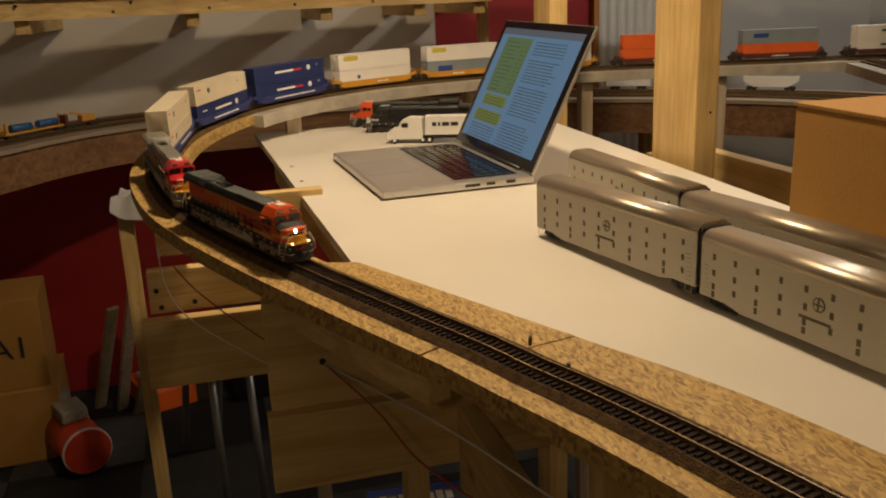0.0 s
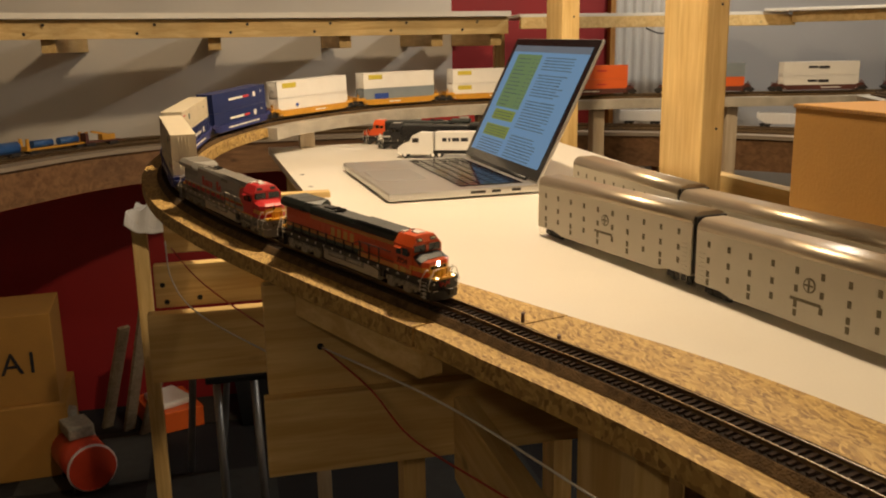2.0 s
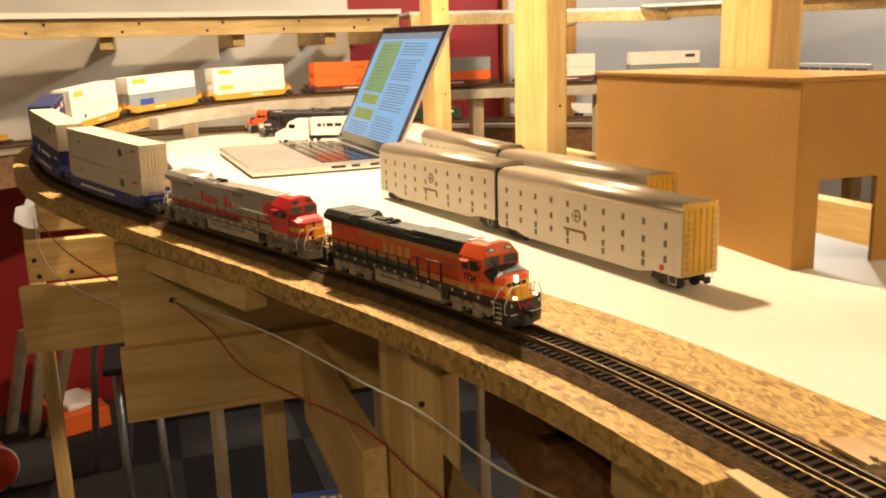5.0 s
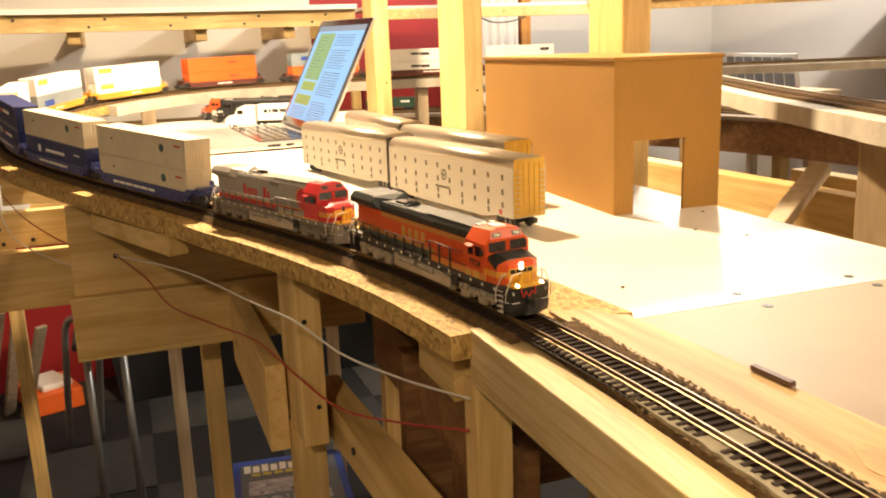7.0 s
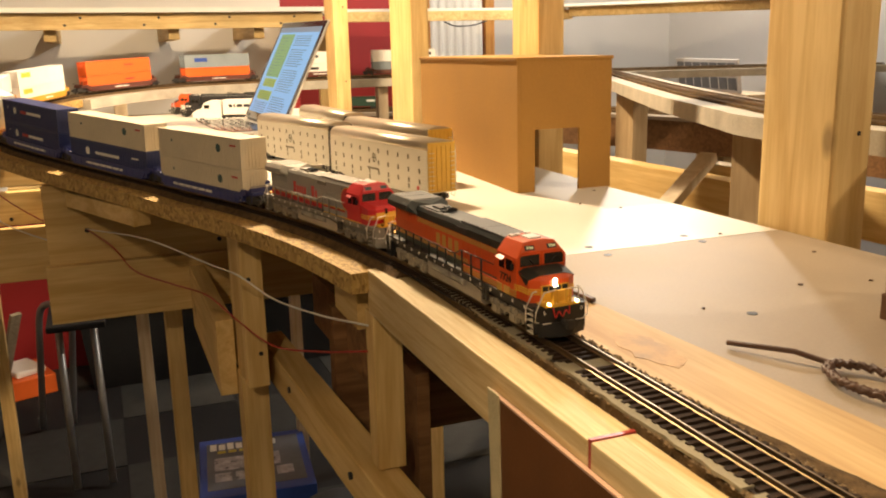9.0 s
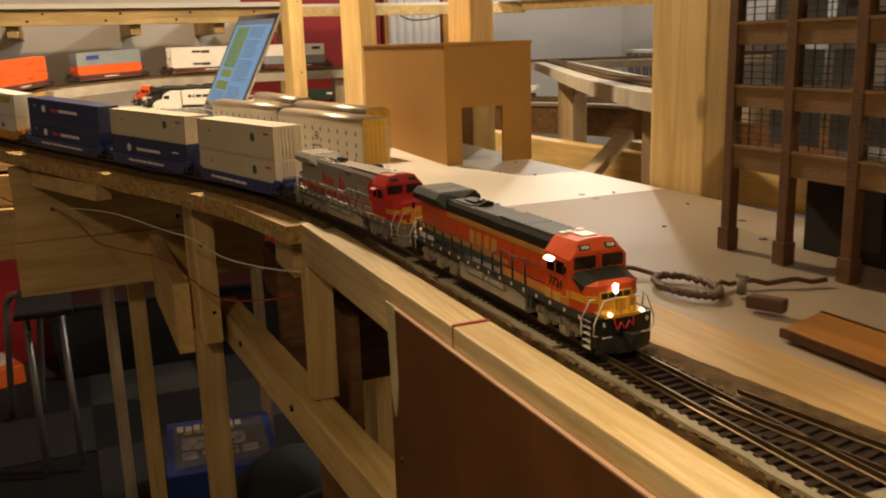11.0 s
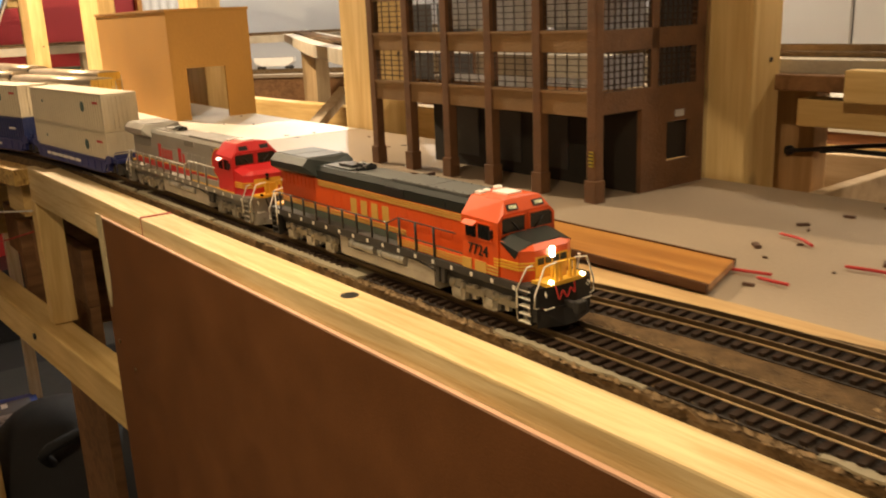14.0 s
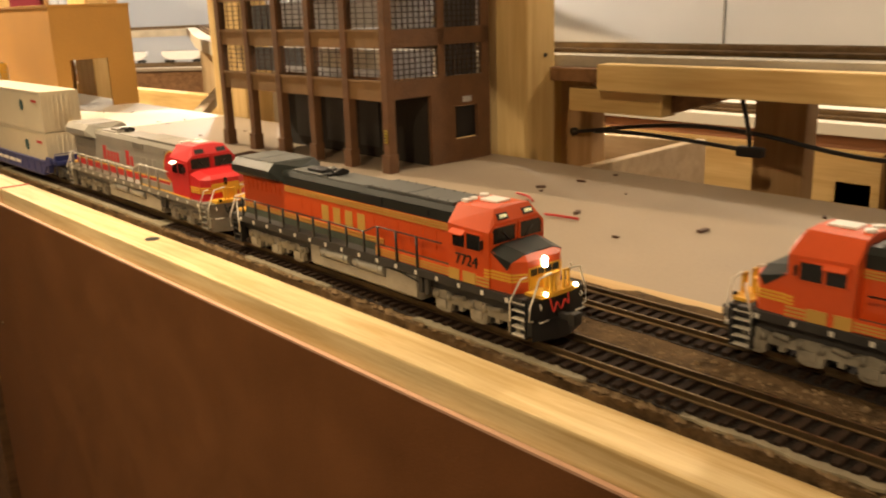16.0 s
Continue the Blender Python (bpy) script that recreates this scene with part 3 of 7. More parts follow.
# ---- lower loop along the walls ----
LOW = catmull([(-2.1, -1.35), (-2.42, -1.02), (-2.70, -0.83), (-2.89, -0.70), (-3.02, -0.56), (-3.12, -0.38), (-3.16, -0.1), (-3.14, 0.3), (-3.05, 0.65),
               (-2.90, 0.95), (-2.68, 1.25), (-2.40, 1.48), (-2.05, 1.60), (-1.6, 1.66), (-1.0, 1.66), (-0.3, 1.55), (0.6, 1.4)], 8)


def low_bench():
    bench = thing("lower_bench", "low curved bench with a brown fascia along the walls", "bench")
    def band(off0, z0, off1, z1, mat, name, label=""):
        bm = B()
        rows = []
        for i, (x, y) in enumerate(LOW):
            d = LOW[min(i + 1, len(LOW) - 1)] - LOW[max(i - 1, 0)]
            n = np.array([-d[1], d[0]]) / np.hypot(*d)
            rows.append([bm.verts.new((x + n[0] * o, y + n[1] * o, z)) for o, z in ((off0, z0), (off1, z0), (off1, z1), (off0, z1))])
        for a, b in zip(rows, rows[1:]):
            for k in range(4):
                bm.faces.new((a[k], a[(k + 1) % 4], b[(k + 1) % 4], b[k]))
        bm.faces.new(rows[0]); bm.faces.new(rows[-1][::-1])
        return part(name, bm, mat, bench, label)
    band(0.0, 0.815, 0.012, 0.915, "brown_board", "fascia", "brown curved fascia")
    band(-0.012, 0.9155, 0.33, 0.927, "ply", "bench_top", "worn plywood top")
    band(0.05, 0.9275, 0.115, 0.932, "cork", "roadbed")
    for o in (0.074, 0.0905):
        band(o - 0.0006, 0.9325, o + 0.0006, 0.9365, "rail", "rail")
    band(0.17, 0.9275, 0.235, 0.932, "cork", "roadbed")
    for o in (0.194, 0.2105):
        band(o - 0.0006, 0.9325, o + 0.0006, 0.9365, "rail", "rail")
    for x, y in ((-2.75, -1.1), (-3.3, 0.2), (-3.0, 1.2), (-2.2, 1.85), (-1.2, 1.85)):
        bm = B()
        box(bm, x - 0.02, y - 0.02, FLOOR_Z, x + 0.02, y + 0.02, 0.9155, 0.002)
        part("leg", bm, "pine_z", bench)


low_bench()


def low_at(i, off):
    """A pose on the lower loop, heading along it."""
    i = min(max(i, 1.0), len(LOW) - 2.0)
    k = int(i)
    p = LOW[k] + (LOW[k + 1] - LOW[k]) * (i - k)
    d = LOW[k + 1] - LOW[k - 1]
    n = np.array([-d[1], d[0]]) / np.hypot(*d)
    return pose(p[0] + n[0] * off, p[1] + n[1] * off, 0.9365, 0, 0, math.degrees(math.atan2(d[1], d[0])))


# ---- the table ----
def table():
    bm = B()
    outline = [(-2.0, -0.205), (-1.06, -0.165), (-0.93, -0.10), (-0.80, -0.035), (-0.665, 0.03), (-0.50, 0.075), (-0.313, 0.10), (-0.313, 0.382), (-2.0, 0.382)]
    n = len(outline)
    cut = []
    for i in range(n):
        a, b = Vector(outline[i]), Vector(outline[(i + 1) % n])
        cut += [a + (b - a) * k / 6 for k in range(6)]
    lo = [bm.verts.new((x, y, board_z(x) - 0.012)) for x, y in cut]
    hi = [bm.verts.new((x, y, board_z(x))) for x, y in cut]
    # fan of strips so that the tilt stays smooth
    f = bm.faces.new(hi)
    bm.faces.new(lo[::-1])
    for i in range(len(cut)):
        j = (i + 1) % len(cut)
        bm.faces.new((lo[i], lo[j], hi[j], hi[i]))
    bmesh.ops.triangulate(bm, faces=list(bm.faces))
    tb = thing("layout_table", "large white board on pine framing carrying the models", "table")
    part("tabletop", bm, "white_board", tb, "smooth white board")
    bm = B()
    box(bm, -0.3115, 0.0242, 0.988, 3.2, 0.384, 1.0)
    part("table_sheet", bm, "ply", tb, "pale stained plywood sheet")
    bm = B()
    prism(bm, [(-0.345, 0.06), (0.6, 0.066), (3.2, 0.066), (3.2, 0.150), (0.9, 0.146), (0.25, 0.132), (-0.05, 0.118), (-0.33, 0.100)], 1.0004, 1.0024, "z")
    part("pine_strip", bm, "strip_wood", tb, "bare pine strip beside the track")
    bm = B()
    ring = [(-0.086 + 0.030 * math.cos(k * 0.2618) * (1 + 0.14 * math.sin(3.1 * k)), 0.089 + 0.0125 * math.sin(k * 0.2618) * (1 + 0.18 * math.cos(2.3 * k))) for k in range(24)]
    prism(bm, ring, 1.0024, 1.0027, "z")
    part("stain", bm, "stain", tb, "reddish brown knot stain")
    # screw holes
    for x, y in ((-0.329, 0.195), (-0.297, 0.194), (-0.329, 0.292), (-0.303, 0.292), (-0.319, 0.085), (-0.083, 0.300), (-0.145, 0.335), (-1.62, -0.17), (-1.50, -0.168), (-0.12, 0.19), (0.02, 0.33)):
        bm = B()
        rod(bm, (x, y, board_z(x) - 0.004), (x, y, board_z(x) + 0.0004), 0.0035, 12)
        part("screw_hole", bm, "black", tb)
    # framing under the table
    for a, b, w, h, m in (((-1.95, 0.36, 0.958), (3.1, 0.36, 0.958), 0.038, 0.058, "pine_x"), ((-1.95, -0.16, 0.958), (-1.1, -0.13, 0.958), 0.03, 0.058, "pine_x"),
                          ((-0.7, 0.08, 0.945), (-0.7, 0.34, 0.945), 0.03, 0.08, "pine_y"), ((0.4, 0.02, 0.945), (0.4, 0.34, 0.945), 0.03, 0.08, "pine_y"), ((1.5, 0.02, 0.945), (1.5, 0.34, 0.945), 0.03, 0.08, "pine_y")):
        bm = B()
        beam(bm, a, b, w, h, 0.001)
        part("frame_rail", bm, m, tb)
    for x in (-1.8, -1.2, 1.2, 2.6):
        bm = B()
        box(bm, x - 0.02, 0.34, FLOOR_Z, x + 0.02, 0.38, 0.93)
        part("leg", bm, "pine_z", tb)


M["stain"] = paint("red_brown_stain", (0.46, 0.285, 0.125), 0.6, 0.3, 60)
M["strip_wood"] = timber("bare_pine_strip", (0.60, 0.42, 0.20), (0.40, 0.24, 0.09), along=0, ring=40)
table()


# ---- strand-board roadbed that carries the main line ----
S_OSB = 0.336


def strand_shelf():
    shelf = thing("strand_board_shelf", "curved strand board shelf carrying the rising track", "shelf")
    bm = B()
    sweep(bm, rect(-0.043, -0.0165, 0.028, 0.0), S_OSB, 0.852)
    part("panel", bm, "osb", shelf)
    bm = B()
    sweep(bm, rect(-0.043, -0.0165, 0.034, 0.0), 0.855, 2.0)
    part("panel", bm, "osb", shelf)
    bm = B()
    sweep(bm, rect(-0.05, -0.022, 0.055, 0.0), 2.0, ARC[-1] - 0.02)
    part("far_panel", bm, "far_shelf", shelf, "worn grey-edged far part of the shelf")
    # wedge between the track and the white board
    inner = [on_line(s) + Vector((-ahead(s).y, ahead(s).x, 0)).normalized() * 0.026 for s in np.linspace(S_OSB, 1.12, 24)]
    rim = [(-0.315, 0.104), (-0.50, 0.079), (-0.665, 0.034), (-0.80, -0.031), (-0.93, -0.096), (-1.06, -0.161)]
    rim = catmull(rim, 5)
    for lo_i, hi_i in ((0, 15), (15, len(rim))):
        seg = rim[max(lo_i, 0):min(hi_i + 1, len(rim))]
        gap = 0.002 if lo_i else 0.0
        bm = B()
        rows = []
        for k, (x, y) in enumerate(seg):
            u = (lo_i + k) / (len(rim) - 1)
            p = inner[0].lerp(inner[-1], 0) if u <= 0 else inner[min(int(u * 23), 22)].lerp(inner[min(int(u * 23) + 1, 23)], u * 23 - int(u * 23))
            x2 = x + (gap if k == 0 else 0) * -1
            rows.append([bm.verts.new(v) for v in ((x2, y, board_z(x) + 0.0035), (p.x - gap * (k == 0), p.y, p.z - 0.0005), (p.x - gap * (k == 0), p.y, p.z - 0.012), (x2, y, board_z(x) - 0.010))])
        for a, b in zip(rows, rows[1:]):
            for k in range(4):
                bm.faces.new((a[k], a[(k + 1) % 4], b[(k + 1) % 4], b[k]))
        bm.faces.new(rows[0]); bm.faces.new(rows[-1][::-1])
        part("apron", bm, "osb", shelf)
    for x, y in ((-0.743, -0.062), (-0.80, -0.07)):
        bm = B()
        rod(bm, (x, y, board_z(x) + 0.002), (x + 0.001, y, board_z(x) + 0.010), 0.0016, 8)
        part("screw", bm, "wire_brown", shelf)
    # supports of the rising shelf
    for s, top in ((2.62, 0.03), (2.92, 0.03), (3.25, 0.03), (2.15, 0.03)):
        p = on_line(s)
        bm = B()
        box(bm, p.x + 0.0, p.y - 0.015, FLOOR_Z, p.x + 0.03, p.y + 0.015, p.z - 0.022, 0.002)
        solo("riser_post", bm, "pale_post", "whitish upright under the rising shelf", "post", "shelf risers")


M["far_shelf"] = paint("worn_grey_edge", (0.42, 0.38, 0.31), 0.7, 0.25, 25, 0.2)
M["pale_post"] = timber("pale_pine", (0.66, 0.56, 0.42), (0.5, 0.38, 0.24), along=2)
strand_shelf()


# ---- front edge: planed pine plank, hardboard panel below ----
def front_edge():
    ob = None
    for x0, x1 in ((-0.336, -0.0012), (0.0012, 3.2)):
        bm = B()
        box(bm, x0, 0.0005, 0.9655, x1, 0.0238, 1.0015, 0.0012)
        plank = thing("edge_plank", "smooth planed pine plank along the table front", "plank", group="edge planks")
        part("board", bm, "plank_x", plank)
        if x0 > 0:
            for hx, hy in ((0.263, 0.0150), (0.80, 0.015), (1.3, 0.015)):
                bm = B()
                rod(bm, (hx, hy, 0.997), (hx, hy, 1.0018), 0.0047, 18)
                part("screw_hole", bm, "black", plank)
    bm = B()
    box(bm, -0.0012, 0.001, 0.968, 0.0012, 0.0237, 1.0021)
    solo("glue_seam", bm, "wire_red", "thin red-brown joint between two planks", "joint")
    panel = thing("hardboard_panel", "dark brown hardboard panel below the table front", "panel")
    bm = B()
    box(bm, -0.098, -0.0025, 0.45, 3.2, 0.0, 0.9880)
    part("sheet", bm, "hardboard", panel)
    bm = B()
    box(bm, -0.098, -0.0026, 0.9881, 3.2, 0.0, 0.9892)
    part("raw_edge", bm, "hardboard_edge", panel, "pinkish raw top edge")
    bm = B()
    pts = [(-0.098, 0.991), (-0.0845, 0.991), (-0.083, 0.935), (-0.0855, 0.921), (-0.089, 0.913), (-0.093, 0.921), (-0.0945, 0.93)]
    prism(bm, pts, -0.0036, -0.0027, "y")
    solo("masking_tape", bm, "tape", "strip of yellowed masking tape on the panel", "tape")
    for x, z in ((-0.082, 0.885), (-0.05, 0.87)):
        bm = B()
        rod(bm, (x, -0.0024, z), (x, -0.0036, z), 0.0018, 8)
        part("nail", bm, "rail", panel)


front_edge()


# ---- track: rails, ties and roadbed ----
def siding(s):
    """The second track: leaves the main line and runs beside it."""
    p = on_line(s)
    u = min(max((-s - 0.05) / 0.42, 0), 1)
    return p + Vector((0, 0.052 * (3 * u * u - 2 * u ** 3), 0))


def track(name, line, s0, s1, label, near):
    tr = thing(name, label, "track")
    for off in (-0.00825, 0.00825):
        bm = B()
        sweep(bm, [(off - 0.0011, 0.0077), (off + 0.0011, 0.0077), (off + 0.0011, 0.0081), (off + 0.0004, 0.0085), (off + 0.0005, 0.0105), (off - 0.0005, 0.0105), (off - 0.0004, 0.0085), (off - 0.0011, 0.0081)], s0, s1, 0.012, line)
        part("rail", bm, "rail", tr)
    bm = B()
    box(bm, -0.0013, -0.0152, 0, 0.0013, 0.0152, 0.0020)
    sleeper = mesh_of("tie", bm, "tie")
    rest, s = B(), s0 + 0.01
    rng = random.Random(4)
    while s < s1 - 0.01:
        p, d = line(s), line(s - 0.004) - line(s + 0.004)
        m = Matrix.Translation(p + Vector((0, 0, 0.0057))) @ pose(0, 0, 0, 0, 0, math.degrees(math.atan2(d.y, d.x)) + rng.uniform(-1.2, 1.2))
        if not (0.128 < s < 0.142 or 0.060 < s < 0.074 or -0.256 < s < -0.240):
            if near[0] < s < near[1]:
                ob = new("tie", sleeper)
                ob.parent = tr
                ob.matrix_local = m
            else:
                box(rest, -0.0013, -0.0152, 0, 0.0013, 0.0152, 0.0020, 0, m)
        s += 0.0060
    part("tie_rest", rest, "tie", tr)["kind"] = "stuff"
    bm = B()
    sweep(bm, rect(-0.0162, 0.0056, 0.0162, 0.0061), s0, s1, 0.02, line)
    part("tie_base", bm, "track_bed", tr, "dirt-brown bed between the ties")


def roadbed():
    rb = thing("cork_roadbed", "crumbly brown cork roadbed under the track", "roadbed")
    rng = random.Random(2)
    bm = B()
    sweep(bm, [(-0.0225, 0.0006), (0.024, 0.0006), (0.019, 0.0058), (-0.0175, 0.0058)], 0.30, ARC[-1] - 0.02, 0.02)
    part("cork_strip", bm, "cork", rb)
    # straight part: broken outer edge, and filler patches
    rows, bm = [], B()
    for i in range(420):
        x = 3.19 - i * (3.19 + 0.31) / 419
        e = 0.0235 + rng.uniform(-0.0012, 0.0018)
        inner = 0.128 if x > 0.55 else 0.064 + 0.06 * min(max((x + 0.02) / 0.5, 0), 1)
        rows.append([bm.verts.new(v) for v in ((x, e, 0.9955), (x, e + 0.001, 1.0050 + rng.uniform(-0.0016, 0.0006)), (x, e + 0.006, 1.0058 + rng.uniform(-0.0008, 0.0004)),
                                               (x, inner - 0.006, 1.0058), (x, inner, 1.0040 + rng.uniform(-0.0006, 0.0004)), (x, inner + 0.001, 0.9955))])
    for a, b in zip(rows, rows[1:]):
        for k in range(6):
            bm.faces.new((a[k], a[(k + 1) % 6], b[(k + 1) % 6], b[k]))
    part("cork_bed", bm, "cork", rb)
    def filler(x0, x1, y0, y1, top, n=18):
        bm = B()
        lo = [(x0 + (x1 - x0) * i / n, y0 + rng.uniform(-0.0009, 0.0009)) for i in range(n + 1)]
        hi = [(x0 + (x1 - x0) * i / n, y1 + rng.uniform(-0.0010, 0.0010)) for i in range(n, -1, -1)]
        prism(bm, lo + hi, 1.0056, top, "z")
        part("filler_patch", bm, "plaster", rb, "pale grey filler")
    for x0, x1 in ((-0.30, -0.19), (-0.186, -0.085), (-0.078, 0.068), (0.074, 0.255)):
        filler(x0, x1, 0.0252, 0.0304, 1.0071)
    for x0, x1 in ((0.36, 0.44), (0.505, 0.60), (0.64, 0.72)):
        filler(x0, x1, 0.0258, 0.0292, 1.0066)
    for x0, x1 in ((-0.142, -0.128), (-0.074, -0.060), (0.240, 0.256)):
        filler(x0, x1, 0.0298, 0.0582, 1.0070, 6)


def crumbs():
    """Loose grains of cork and dirt along the track sides."""
    rng, vs, fs = random.Random(7), [], []
    for k in range(5200):
        x = rng.uniform(-0.32, 1.45)
        if rng.random() < 0.6:
            y, z = rng.uniform(0.0240, 0.0300), 1.0052
        else:
            y, z = (rng.uniform(0.0590, 0.0770) if x > 0.50 else rng.uniform(0.0595, 0.0635)), 1.0054
        s = rng.uniform(0.0004, 0.0014)
        i = len(vs)
        a = rng.uniform(0, 6.28)
        for j in range(4):
            q = a + j * 1.571 + rng.uniform(-0.3, 0.3)
            vs.append((x + s * math.cos(q) * 1.3, y + s * math.sin(q), z))
        vs.append((x + rng.uniform(-s, s) * 0.4, y + rng.uniform(-s, s) * 0.4, z + s * rng.uniform(0.7, 1.4)))
        fs += [(i + j, i + (j + 1) % 4, i + 4) for j in range(4)] + [(i + 3, i + 2, i + 1, i)]
    me = bpy.data.meshes.new("cork_crumbs")
    me.from_pydata(vs, [], fs)
    me.materials.append(M["crumb"])
    tagged(new("cork_crumbs", me), "loose brown cork crumbs beside the track", "crumbs", kind="stuff")


M["crumb"] = paint("cork_crumb", (0.20, 0.135, 0.07), 0.95, 0.6, 300)
M["track_bed"] = paint("dirty_bed", (0.020, 0.013, 0.009), 1.0, 0.45, 150, 0.6)
roadbed()
crumbs()
track("main_track", on_line, -3.1, ARC[-1] - 0.04, "model railway track with nickel rails and brown ties", (-1.15, 0.83))
track("siding_track", siding, -3.1, -0.16, "second model railway track beside the main one", (-1.15, -0.16))


# ---- timber below the table front ----
HOLES = {-1.0: ((-0.212, 0.930), (-0.033, 0.9)), -1.33: ((-0.382, 0.920), (-0.336, 0.900), (-0.378, 0.897))}


def underframe():
    g = "boards under the table"
    for x, y0, y1, z0, z1 in ((-1.0, -0.265, 0.10, 0.884, 0.996), (-0.985, -0.27, 0.10, 0.803, 0.884), (-1.3, -0.402, -0.21, 0.797, 0.889), (-1.33, -0.392, -0.18, 0.889, 0.946), (-1.40, -0.38, -0.15, 0.946, 1.02)):
        bm = B()
        box(bm, x - 0.02, y0, z0, x, y1, z1, 0.0015)
        bd = thing("cross_board", "pine cross board under the curved shelf", "board", group=g)
        part("board", bm, "pine_y", bd)
        bolt_holes(bd, [(x, y, z) for y, z in HOLES.get(x, ())], 0.0034)
    stick("splice_block", (-0.995, -0.225, 0.978), (-0.80, -0.145, 0.977), 0.022, 0.022, "pine_x", "short pine splice under the shelf joint", "block", "splice blocks")
    # leg under the shelf, with its brace
    leg = thing("table_leg", "pine leg with a bolted cleat under the shelf", "leg", group="table legs")
    bm = B(); box(bm, -0.714, -0.058, 0.806, -0.622, -0.034, 0.981, 0.0015); part("upper_leg", bm, "pine_z", leg)
    bm = B(); box(bm, -0.70, -0.060, FLOOR_Z, -0.660, -0.030, 0.8055, 0.0015); part("lower_leg", bm, "pine_z", leg)
    bm = B(); box(bm, -0.984, -0.081, 0.776, -0.690, -0.0605, 0.868, 0.0015); part("side_rail", bm, "pine_x", leg)
    bolt_holes(leg, [(-0.622, -0.050, 0.93), (-0.622, -0.042, 0.845)], 0.0025)
    leg = thing("table_leg", "pine leg under the plank joint", "leg", group="table legs")
    bm = B(); box(bm, -0.352, 0.002, 0.832, -0.33, 0.026, 0.9655, 0.001); part("upper_leg", bm, "pine_z", leg)
    bm = B(); prism(bm, [(-0.425, 0.947), (-0.425, 0.972), (-0.3535, 0.979), (-0.3535, 0.947)], -0.004, 0.016, "y"); part("cleat", bm, "pine_x", leg)
    leg = thing("table_leg", "slim pine leg under the cross boards", "leg", group="table legs")
    bm = B(); box(bm, -1.12, -0.116, FLOOR_Z, -1.085, -0.090, 0.803, 0.001); part("shaft", bm, "pine_z", leg)
    rail = thing("stretcher_rail", "pine stretcher rail screwed between two table legs", "rail")
    bm = B(); beam(bm, (-0.735, -0.013, 0.812), (-0.05, 0.019, 0.810), 0.03, 0.039, 0.0015); part("rail", bm, "pine_x", rail)
    for x, y, z in ((-0.579, -0.0222, 0.815), (-0.37, -0.0126, 0.812)):
        bm = B(); rod(bm, (x, y + 0.004, z), (x, y - 0.0008, z), 0.0035, 10); part("screw_hole", bm, "black", rail)
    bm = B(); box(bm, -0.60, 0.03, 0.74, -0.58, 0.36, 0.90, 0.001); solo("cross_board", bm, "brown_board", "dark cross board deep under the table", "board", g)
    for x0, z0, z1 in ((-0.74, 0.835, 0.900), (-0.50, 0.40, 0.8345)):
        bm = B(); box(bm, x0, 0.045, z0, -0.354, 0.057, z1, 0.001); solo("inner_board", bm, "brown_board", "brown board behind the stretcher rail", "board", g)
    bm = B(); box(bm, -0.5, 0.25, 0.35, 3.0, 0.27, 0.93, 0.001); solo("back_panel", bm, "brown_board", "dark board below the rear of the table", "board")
    # wires
    for pts, mat, lab in (([(-0.982, -0.212, 0.935), (-0.885, -0.181, 0.926), (-0.82, -0.159, 0.907), (-0.71, -0.124, 0.913), (-0.618, -0.094, 0.919), (-0.553, -0.073, 0.907), (-0.485, -0.051, 0.899), (-0.408, -0.025, 0.914), (-0.336, -0.002, 0.934)], "wire_red", "red wire sagging under the shelf"),
                          ([(-0.982, -0.212, 0.935), (-0.774, -0.145, 0.955), (-0.612, -0.092, 0.955), (-0.545, -0.07, 0.955), (-0.479, -0.049, 0.946), (-0.405, -0.024, 0.948), (-0.334, -0.001, 0.956)], "wire_white", "white wire sagging under the shelf"),
                          ([(-1.3, -0.372, 0.985), (-1.27, -0.365, 0.94), (-1.2, -0.33, 0.912), (-1.01, -0.225, 0.90)], "wire_white", "white wire hanging below the shelf"),
                          ([(-1.3, -0.365, 0.975), (-1.22, -0.33, 0.95), (-1.1, -0.27, 0.93), (-1.01, -0.225, 0.925)], "wire_red", "red wire hanging below the shelf")):
        bm = B()
        tube(bm, [Vector((*p[:2], p[2])) for p in catmull3(pts)], 0.0009)
        solo("wire", bm, mat, lab, "wire", "wires under the table")


def catmull3(pts, n=8):
    p = np.array(pts, float)
    return catmull(p, n)


underframe()


